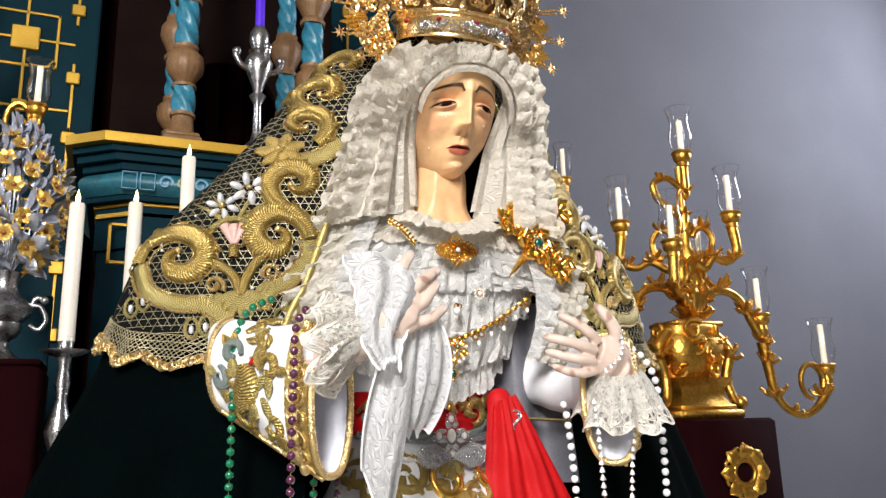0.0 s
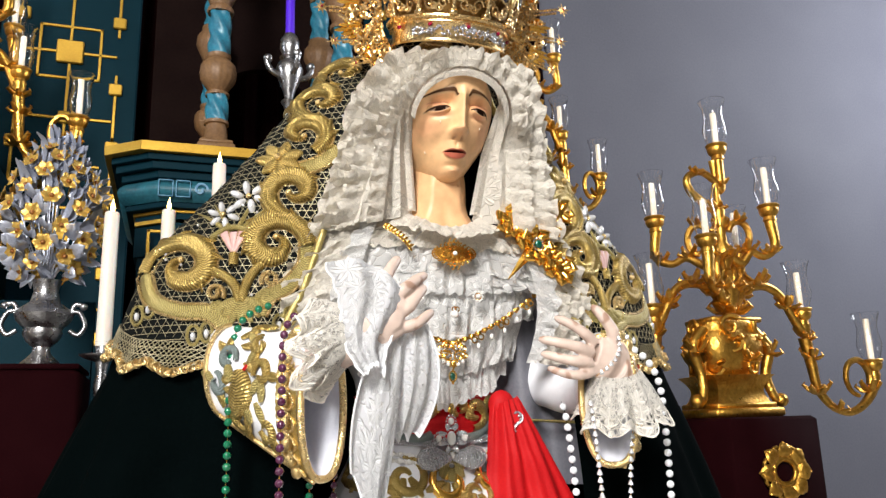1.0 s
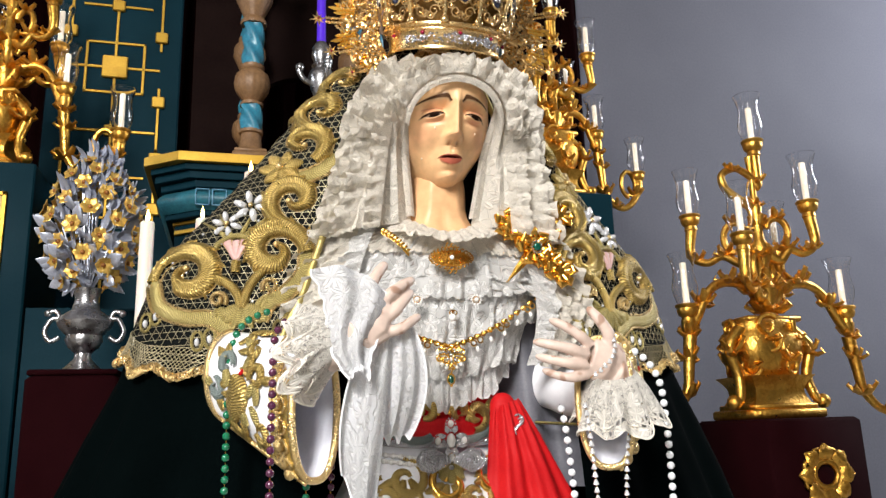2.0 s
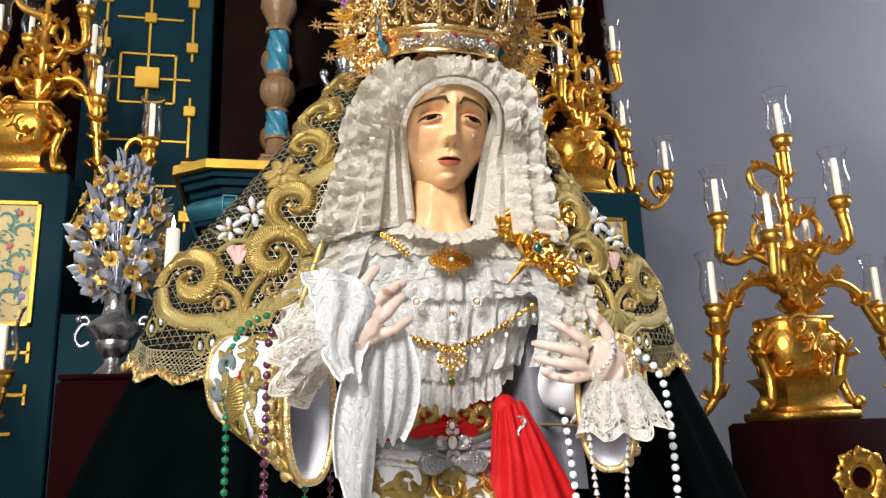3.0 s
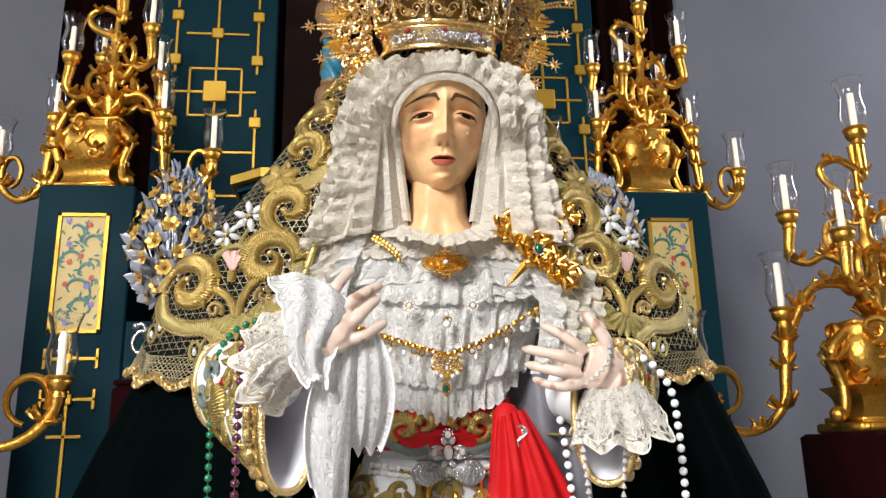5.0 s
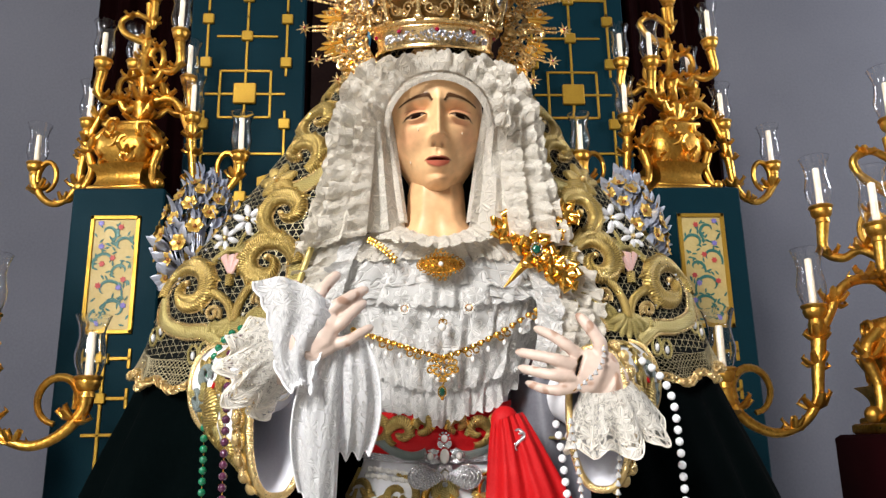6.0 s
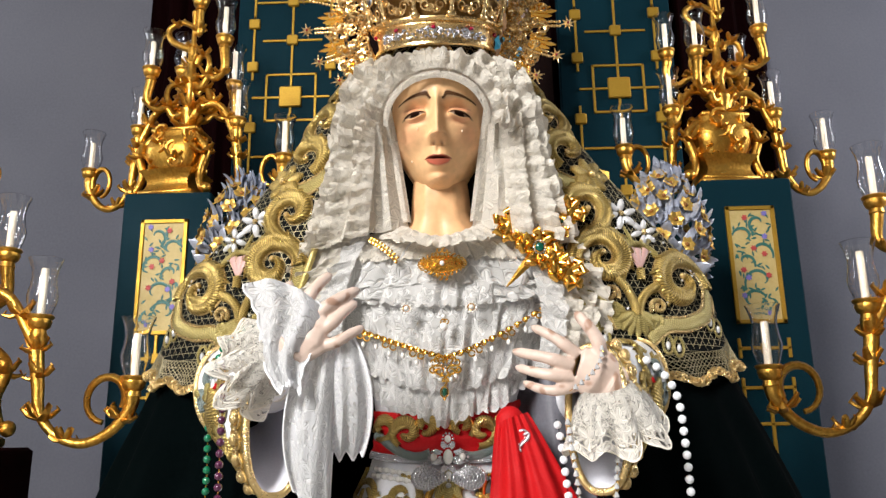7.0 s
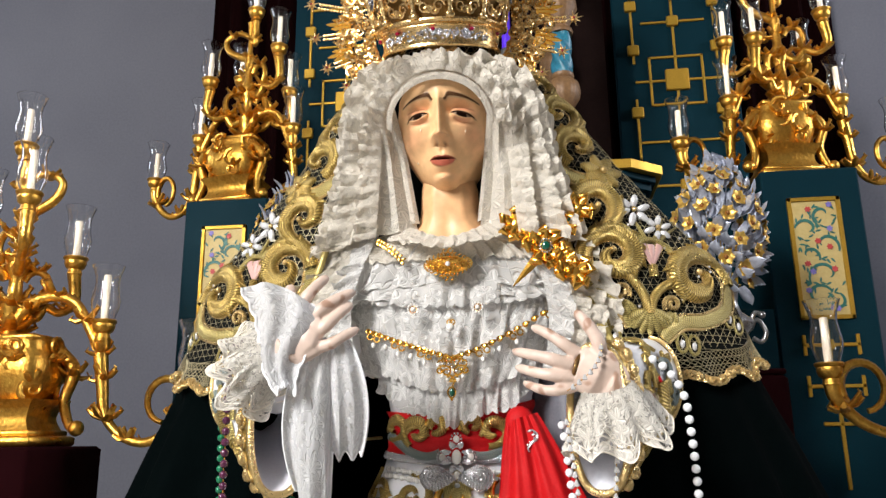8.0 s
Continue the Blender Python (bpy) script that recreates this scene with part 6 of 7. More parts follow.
def tier(top, hem, out0, out1, mt, seed, a_max=1.45, waves=17, amp=0.007):
    """One flounce round the front of the body, from top(a) to hem(a)."""
    sh = Shape()
    rows, uvs = [], []
    na, nv = 460, 26
    for v in range(nv + 1):
        q = v / nv
        row, uv = [], []
        for j in range(na + 1):
            a = -a_max + 2 * a_max * j / na
            zt, zb = top(a), hem(a) - 0.0055 * abs(math.sin(a * waves * 1.25 + seed))
            z = zt + (zb - zt) * q
            ph = a * waves + seed + 2.4 * noise.noise(Vector((a * 4.0, seed, 0)))
            wave = amp * (0.15 + 1.5 * q * q) * (0.65 + 0.7 * noise.noise(Vector((a * 6.0, 3 + seed, q)))) * math.sin(ph + 0.7 * q) + 0.35 * amp * q * math.sin(ph * 2.1 + 3 * q)
            base = torso(a, z)
            row.append(torso(a, z, out0 + (out1 - out0) * q + wave + 0.008 * q * noise.noise(base * 38 + Vector((seed, 0, 0)))))
            uv.append((a * 0.19 * 1.25 + seed, z * 1.05))
        rows.append(row)
        uvs.append(uv)
    sh.grid(rows, uvs=uvs)
    part("flounce", sh, mt, breast)


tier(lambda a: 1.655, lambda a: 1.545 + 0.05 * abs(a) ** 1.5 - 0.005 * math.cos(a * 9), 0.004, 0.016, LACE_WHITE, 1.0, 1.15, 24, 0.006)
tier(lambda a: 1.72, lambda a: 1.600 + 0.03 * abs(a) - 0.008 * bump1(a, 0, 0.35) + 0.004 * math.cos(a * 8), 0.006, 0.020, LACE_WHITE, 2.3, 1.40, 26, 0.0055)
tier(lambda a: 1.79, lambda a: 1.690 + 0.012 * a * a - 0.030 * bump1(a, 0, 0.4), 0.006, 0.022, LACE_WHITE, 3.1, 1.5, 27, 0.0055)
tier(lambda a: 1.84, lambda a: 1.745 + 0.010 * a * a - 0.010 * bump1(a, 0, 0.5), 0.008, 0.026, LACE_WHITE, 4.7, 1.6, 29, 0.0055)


def cape(length, lift, mt, seed, waves, amp):
    """A round collar of lace from the neck over breast and shoulders."""
    sh = Shape()
    rows = []
    uvs = []
    na, nv = 460, 22
    for v in range(nv + 1):
        q = v / nv
        row, uv = [], []
        for j in range(na + 1):
            a = -2.35 + 4.7 * j / na
            c, s_ = math.cos(a), math.sin(a)
            n0_ = Vector((CX + 0.074 * s_, -0.012 - 0.070 * c, 1.878 - 0.034 * max(0, c) ** 1.6))
            h0 = Vector((CX + 0.244 * s_, -0.060 + 0.050 * (1 - c), 1.786 - 0.014 * max(0, c) - 0.012 * abs(s_)))
            f = q * length * (1 + 0.035 * abs(math.sin(a * waves * 0.8 + seed)))
            p = n0_.lerp(h0, f) + Vector((0.018 * s_, -0.006 * max(0.2, c), 0.020)) * math.sin(math.pi * min(1, f))
            ph = a * waves + seed + 2.2 * noise.noise(Vector((a * 4.0, seed, 1)))
            w = amp * (0.2 + 1.3 * q * q) * (0.65 + 0.7 * noise.noise(Vector((a * 6.0, seed, q)))) * math.sin(ph) + 0.35 * amp * math.sin(ph * 2.1 + 2 * q) + 0.004 * q * noise.noise(p * 42)
            row.append(p + Vector((0.5 * s_, -0.8 * max(0.2, c), 0.45)) * (lift + w + 0.012 * q * q))
            uv.append((a * 0.17 + seed, q * 0.12))
        rows.append(row)
        uvs.append(uv)
    sh.grid(rows, uvs=uvs)
    part("collar_flounce", sh, mt, breast)


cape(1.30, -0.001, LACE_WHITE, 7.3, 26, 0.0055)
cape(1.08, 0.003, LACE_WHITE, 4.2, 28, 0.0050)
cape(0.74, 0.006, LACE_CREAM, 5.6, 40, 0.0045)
# frills from the shoulders along the mantle's edge
for sgn in (-1, 1):
    for k in range(4):
        src = [Vector((CX + sgn * (0.108 + 0.026 * k + 0.055 * math.sin(u * 2.4)), -0.058 - 0.022 * math.sin(u * 3.1) + 0.008 * k, 1.885 - 0.27 * u)) for u in spread(0, 1, 50)]
        f = frill(src, forward, lambda t, sgn=sgn: Vector((sgn * 0.9, 0.1, -0.35)).normalized(), lambda t: 0.046 * math.sin(math.pi * (0.2 + 0.7 * t)), 0.009, 0.032, phase=k * 2.1 + sgn)
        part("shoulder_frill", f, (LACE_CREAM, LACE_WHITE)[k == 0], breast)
# collar: gathered pleats round the neck opening
f = frill([Vector((CX + 0.080 * math.sin(a), -0.014 - 0.078 * math.cos(a), 1.880 - 0.034 * math.cos(a) ** 3 * (math.cos(a) > 0))) for a in spread(-2.0, 2.0, 80)], lambda t: Vector((0.75 * math.sin(-2 + 4 * t), -0.75 * math.cos(-2 + 4 * t), 0.65)).normalized(), lambda t: Vector((0.8 * math.sin(-2 + 4 * t), -0.8 * math.cos(-2 + 4 * t), -0.6)).normalized(), lambda t: 0.045, 0.0035, 0.017, amp_top=0.5, phase=0.5, scallop=0.08)
part("collar_frill", f, LACE_CREAM, breast)

# -- sleeves --
def sleeve(side):
    t = thing("bell_sleeve", (0, 0, 0), "wide white bell sleeve with gold figures, gold band and white lining", "sleeve", "bell sleeves")
    O = Vector((side * 0.232 + CX * 0.5, -0.195, 1.575))
    d = Vector((-side * 0.60, -0.80, 0.0)) if side < 0 else Vector((-side * 0.46, -0.89, 0.0))
    nrm = Vector((side * -d.y, d.x * side, 0)) if side > 0 else Vector((d.y, -d.x, 0))
    if nrm.x * side < 0:
        nrm = -nrm

    def ring(u, q, off=0.0):
        """u: 0 at the back, 1 at the opening; q: angle round."""
        zc = 1.605 + (1.545 - 1.605) * u
        hz = 0.068 + 0.036 * u
        th = (0.058 - 0.012 * u) * (1 if u > 0 else max(0.1, 1 + 3 * u))
        c, s = math.cos(q), math.sin(q)
        c = (abs(c) ** 0.75) * (1 if c > 0 else -1)
        p = O - d * (0.185 * (1 - u)) + nrm * ((th + off) * c)
        p.z = zc + (hz + off) * s
        return p

    m = 72
    sh = Shape()
    sh.grid([[ring(u, 2 * math.pi * j / m, 0.002 * math.sin(7 * u + 5 * j / m * 6.28)) for j in range(m)] for u in spread(-0.3, 1.0, 26)], wrap=True)
    part("sleeve_cloth", sh, CLOTH, t)
    sh = Shape()
    sh.grid([[ring(u, 2 * math.pi * j / m, -0.006) for j in range(m)] for u in spread(1.0, 0.1, 16)], wrap=True)
    part("lining", sh, LINING, t)
    sh = Shape()
    sh.tube([ring(1.0, q, -0.002) for q in spread(0, 6.283, 90)], 0.0055, 8)
    part("edge_cord", sh, EMB_LIGHT, t)

    def at(u, q, off):
        return ring(u, q, off)

    sh = Shape()
    sh.grid([[ring(u, q, 0.0035 + 0.001 * math.sin(q * 60)) for q in spread(-1.5, 1.5, 60)] for u in spread(0.78, 0.985, 8)])
    part("gold_band", sh, EMB, t)
    for k in range(9):
        q = -1.15 + 2.3 * k / 8
        s = Shape()
        s.blob(ring(0.885, q, 0.006), (0.0085, 0.0065, 0.0105), 10, 7)
        part("raised_boss", s, EMB_LIGHT, t)
        s = Shape()
        s.tube([ring(0.885 + 0.075 * math.cos(b), q + 0.125 * math.sin(b), 0.005) for b in spread(0, 6.28, 18)], 0.0022, 6)
        part("boss_ring", s, EMB_LIGHT, t)
    # figures, scrolls and leaves in raised gold
    rnd = random.Random(6)
    for k, (u, q, r, a0, a1, mt) in enumerate(((0.42, -0.25, 0.13, 60, 430, EMB), (0.62, 0.25, 0.09, 200, -140, EMB), (0.25, 0.35, 0.10, 0, 340, GREY_EMB), (0.55, 0.75, 0.08, 90, 420, EMB), (0.35, -0.75, 0.11, 30, -320, EMB), (0.66, -0.6, 0.09, 200, 520, EMB), (0.15, -0.2, 0.09, 90, -250, GREY_EMB), (0.45, 1.15, 0.08, 0, 330, EMB))):
        pts = [(u + p * 0.9, q + w * 2.6) for p, w in coil(0, 0, r, r * 0.3, a0, a1)]
        part("gold_scroll", laid(pts, swell(0.0075, 26), 0.006, at), mt, t)
        for j in range(4):
            b = rnd.uniform(0, 6.28)
            pts = [(u + (0.05 + 0.13 * w) * math.cos(b), q + (0.05 + 0.13 * w) * math.sin(b) * 2.4) for w in spread(0, 1, 8)]
            part("leaf_lobe", laid(pts, swell(0.0075, 8), 0.005, at), (EMB, EMB_GREEN)[j % 2], t)
    body = [(0.40 + 0.02 * math.sin(w * 5), 0.18 - 0.75 * w) for w in spread(0, 1, 14)]
    part("gold_beast", laid(body, [0.011 + 0.012 * math.sin(math.pi * w) for w in spread(0, 1, 14)], 0.011, at), EMB, t)
    part("red_tongue", laid([(0.46 + 0.03 * w, 0.22 + 0.10 * w) for w in spread(0, 1, 5)], swell(0.003, 5), 0.004, at, 0.006), RED, t)
    sh = Shape()
    sh.tube([ring(u, -1.35 + 0.2 * (1 - u), 0.004) for u in spread(0.0, 1, 30)], 0.0035, 6)
    sh.tube([ring(0.03, q, 0.004) for q in spread(-1.4, 1.4, 30)], 0.0035, 6)
    part("gold_braid", sh, EMB_LIGHT, t)
    return ring


ring_l = sleeve(-1)
ring_r = sleeve(1)


# cuffs of gathered cream lace at the wrists
def cuff(wrist, axis, r0, r1, length, seed, tilt=0.0):
    t = thing("lace_cuff", (0, 0, 0), "gathered cream lace cuff with cut-out pattern at the wrist", "cuff", "lace cuffs")
    w, ax = Vector(wrist), Vector(axis).normalized()
    u = ax.cross(Vector((0, 0, 1))).normalized()
    v = u.cross(ax)
    for layer in range(2):
        sh = Shape()
        rows, uvs = [], []
        na = 200
        for i in range(19):
            q = i / 18
            row, uv = [], []
            for j in range(na + 1):
                a = 2 * math.pi * j / na
                wave = math.sin(a * (8 - layer) + seed + 1.2 * math.sin(2 * a + seed))
                r = (r0 + (r1 - r0) * (0.55 if layer else 1.0) * q ** 0.85) * (1 + 0.16 * q * wave)
                L = length * (0.72 if layer else 1.0) * (1 + 0.07 * abs(math.sin(a * 9)) * q)
                sag = Vector((0, 0, -0.018 * q * q))
                row.append(w + ax * (L * q + 0.010 * q * math.cos(a * 8 + seed)) + (u * math.cos(a) + v * math.sin(a)) * r + sag)
                uv.append((a * 0.045 + seed, q * length))
            rows.append(row)
            uvs.append(uv)
        sh.grid(rows, uvs=uvs)
        part("cuff_frill", sh, LACE_CUFF, t)
        ed = Shape()
        ed.tube(rows[-1], 0.0014, 4)
        ed.tube(rows[-3], 0.0008, 4)
        part("cuff_edge", ed, APPLIQUE_C, t)


cuff((-0.200, -0.285, 1.635), (-0.66, 0.42, -0.02), 0.029, 0.062, 0.058, 0.4)
cuff((0.252, -0.203, 1.590), (0.16, 0.26, -0.72), 0.034, 0.072, 0.056, 2.0)

# -- lace cloth held in the raised fingers --
cloth = thing("lace_handkerchief", (0, 0, 0), "white lace handkerchief draped from the statue's fingers", "handkerchief")
sh = Shape()
rows, uvs = [], []
for i in range(44):
    u = i / 43
    row, uv = [], []
    for j in range(90):
        q = -1 + 2 * j / 89
        half = 0.026 + 0.034 * math.sin(math.pi * min(1, u * 0.8)) ** 0.8
        length = 0.165 + 0.10 * min(1.0, max(0.0, (0.10 - q) / 0.12)) - 0.11 * max(0, -q - 0.5) - 0.014 * abs(math.sin(q * 9))
        zlow = 1.655 - u * length
        x = -0.128 - 0.014 * u + half * q
        y = -0.292 + 0.065 * u * u + 0.008 * math.sin(q * 7.5 + 1 + u) * (0.4 + 0.6 * u) + 0.003 * math.sin(q * 15 + 2 * u)
        row.append((x, y, zlow))
        uv.append((q * 0.11, u * 0.24))
    rows.append(row)
    uvs.append(uv)
sh.grid(rows, uvs=uvs)
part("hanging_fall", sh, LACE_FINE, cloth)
ed = Shape()
ed.tube(rows[-1], 0.0018, 5)
ed.tube([r[0] for r in rows], 0.0016, 5)
ed.tube([r[-1] for r in rows], 0.0016, 5)
part("scalloped_edge", ed, APPLIQUE_W, cloth)
sh = Shape()
rows, uvs = [], []
for i in range(30):
    u = i / 29
    row, uv = [], []
    for j in range(50):
        q = -1 + 2 * j / 49
        half = (0.044 * (1 - 0.80 * u ** 1.4) + 0.004) * (1 + 0.10 * abs(math.sin(u * 22)))
        zz = 1.712 - 0.135 * u + 0.014 * (1 - q * q) - 0.012 * q * (1 - u)
        row.append((-0.196 + 0.020 * u + half * q + 0.008 * math.sin(u * 6), -0.318 - 0.012 * (1 - q * q) + 0.006 * math.sin(q * 7 + u * 4) + 0.01 * u, zz + 0.003 * math.sin(q * 25) * u))
        uv.append((q * 0.05 + 0.4, u * 0.16 + 0.4))
    rows.append(row)
    uvs.append(uv)
sh.grid(rows, uvs=uvs)
part("folded_corner", sh, LACE_FINE, cloth)
ed = Shape()
ed.tube(rows[-1], 0.0018, 5)
ed.tube([r[0] for r in rows], 0.0018, 5)
ed.tube([r[-1] for r in rows], 0.0018, 5)
part("scalloped_edge", ed, APPLIQUE_W, cloth)

# satin under-sleeves
for sg, pts in ((-1, [(-0.17, 0.07, 1.72), (-0.23, 0.02, 1.65), (-0.25, -0.14, 1.60), (-0.215, -0.26, 1.625)]), (1, [(0.17, 0.12, 1.68), (0.23, 0.09, 1.60), (0.275, -0.09, 1.56), (0.268, -0.19, 1.58)])):
    sh = Shape()
    p = smooth_path(pts, 10)
    sh.tube(p, [0.054 - 0.024 * i / (len(p) - 1) + 0.003 * math.sin(i * 1.3) for i in range(len(p))], 24)
    part("under_sleeve", sh, CLOTH, dress)

# ---- crown ----
crown = thing("crown", (0, 0, 0), "tall openwork gold crown with enamel ovals, rays, stars and jewelled band", "crown")
CC = Vector((CX - 0.002, -0.112, 2.166))
TILT_X = Matrix.Rotation(radians(17), 3, "X")


def on_crown(a, h, off=0.0):
    """A point of the crown's basket: angle a from the front, height h over its rim."""
    r = lerp_table(h, [(0, 0.098), (0.045, 0.101), (0.06, 0.108), (0.10, 0.116), (0.16, 0.132), (0.20, 0.142), (0.24, 0.12), (0.30, 0.05)]) + off
    return CC + TILT_X @ Vector((r * math.sin(a), -r * math.cos(a), h * (0.66 if h < 0.06 else 1) - (0 if h < 0.06 else 0.0204)))


sh = Shape()
sh.grid([[on_crown(a, h, 0.001 * math.sin(a * 40) * (h > 0.03)) for a in spread(-math.pi, math.pi, 96)] for h in (0, 0.003, 0.02, 0.04, 0.05, 0.056)])
part("rim", sh, GOLD_CROWN, crown)
# inner wall in darker gold: the shade inside the basket is put into its colour
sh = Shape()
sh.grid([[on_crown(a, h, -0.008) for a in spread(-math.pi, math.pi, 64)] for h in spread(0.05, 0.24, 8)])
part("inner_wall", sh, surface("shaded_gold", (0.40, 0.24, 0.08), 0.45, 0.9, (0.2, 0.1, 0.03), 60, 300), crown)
for h, r in ((0.0, 0.0035), (0.047, 0.003), (0.058, 0.0035), (0.165, 0.004), (0.175, 0.003)):
    sh = Shape()
    sh.tube([on_crown(a, h, 0.002) for a in spread(-math.pi, math.pi, 90)], r, 6)
    part("moulding", sh, GOLD_CROWN, crown)
PANELS = 12
for k in range(PANELS):
    a0 = 2 * math.pi * k / PANELS
    if math.cos(a0) < -0.35:
        continue
    # oval medallion
    s = Shape()
    c = on_crown(a0, 0.112, 0.001)
    nrm = Vector((math.sin(a0), -math.cos(a0), -0.12)).normalized()
    u = Vector((math.cos(a0), math.sin(a0), 0))
    w = nrm.cross(u)
    rows = []
    for f, o in ((1, 0), (0.96, 0.002), (0.6, 0.0035), (0.05, 0.004)):
        rows.append([c + u * 0.0125 * f * math.cos(q) + w * 0.0215 * f * math.sin(q) + nrm * o for q in [2 * math.pi * j / 24 for j in range(24)]])
    s.grid(rows, wrap=True, caps=True)
    med = part("enamel_oval", s, ENAMEL, crown, "dark blue enamel oval")
    s = Shape()
    s.tube([c + u * 0.0135 * math.cos(q) + w * 0.0228 * math.sin(q) + nrm * 0.002 for q in spread(0, 6.283, 28)], 0.0019, 6)
    part("oval_frame", s, GOLD_CROWN, med)
    s = Shape()
    for sg in (-1, 1):
        s.tube([c + u * sg * (0.002 + 0.005 * math.sin(t * 3.1)) + w * (-0.012 + 0.024 * t) + nrm * 0.0055 for t in spread(0, 1, 10)], 0.0013, 5)
    s.tube([c + u * (-0.006 + 0.012 * t) + w * 0.002 + nrm * 0.0055 for t in (0, 0.5, 1)], 0.0012, 5)
    part("monogram", s, DIAMOND, med, "silver scrolled monogram")
    # scrollwork round it
    rnd = random.Random(40 + k)
    for sg in (-1, 1):
        for hh, aa, r, t in ((0.078, 0.105, 0.010, 1), (0.098, 0.150, 0.009, -1), (0.128, 0.155, 0.009, 1), (0.148, 0.11, 0.010, -1), (0.150, 0.04, 0.007, 1), (0.072, 0.04, 0.007, -1), (0.113, 0.19, 0.006, 1), (0.088, 0.19, 0.006, 1), (0.14, 0.2, 0.006, -1)):
            s = Shape()
            pts = []
            for i in range(18):
                q = rnd.uniform(0, 0.05) + t * sg * i * 0.5
                rr = r * (1 - 0.8 * i / 17)
                pts.append(on_crown(a0 + sg * aa + rr * math.cos(q) / 0.115, hh + rr * math.sin(q), 0.002 + 0.001 * i / 17))
            s.tube(pts, [0.0021 - 0.0008 * i / 17 for i in range(18)], 5)
            part("scroll", s, GOLD_CROWN, crown)
    # rib between panels: a turned balustrade
    s = Shape()
    a1 = a0 + math.pi / PANELS
    pts, rad = [], []
    for i in range(30):
        h = 0.062 + 0.10 * i / 29
        pts.append(on_crown(a1, h, 0.004))
        rad.append(0.0035 + 0.0016 * abs(math.sin(i * 0.75)))
    s.tube(pts, rad, 8)
    part("rib", s, GOLD_CROWN, crown)
    s = Shape()
    s.box((0, 0, 0), (0.014, 0.012, 0.010), 0.002)
    ob = part("rib_foot", s, GOLD_CROWN, crown)
    ob.matrix_basis = Matrix.Translation(on_crown(a1, 0.063, 0.004)) @ Matrix.Rotation(a1, 4, "Z")
# jewelled garland on the rim
rnd = random.Random(77)
for i in range(210):
    a = -0.95 + 1.9 * rnd.random()
    s = Shape()
    s.blob(on_crown(a, 0.012 + (0.020 + 0.010 * abs(math.cos(a * 7))) * rnd.random() * (1 - 0.4 * abs(a)), 0.004), rnd.uniform(0.0017, 0.0029), 6, 5)
    part("stone", s, DIAMOND, crown)
for a in (-1.25, -0.62, 0.0, 0.62, 1.25):
    s = Shape()
    s.box((0, 0, 0), (0.007, 0.006, 0.006), 0.0015)
    ob = part("red_stone", s, RUBY, crown, "cut red stone")
    ob.matrix_basis = Matrix.Translation(on_crown(a, 0.036, 0.005)) @ Matrix.Rotation(a, 4, "Z")
# upper arches
for k in range(8):
    a = 2 * math.pi * k / 8
    s = Shape()
    s.tube([on_crown(a, h, 0.004) for h in spread(0.17, 0.3, 12)], 0.006, 7)
    part("arch", s, GOLD_CROWN, crown)

# halo of rays and stars behind the crown
RC = Vector((CX, -0.105, 2.228))
halo = thing("crown_halo", (0, 0, 0), "gold halo of scrollwork, pointed rays and stars behind the crown", "halo")


def on_halo(a, r, off=0.0):
    """a: degrees from straight up, positive to +x."""
    q = radians(a)
    return RC + Vector((r * math.sin(q), off + 0.0, r * math.cos(q)))


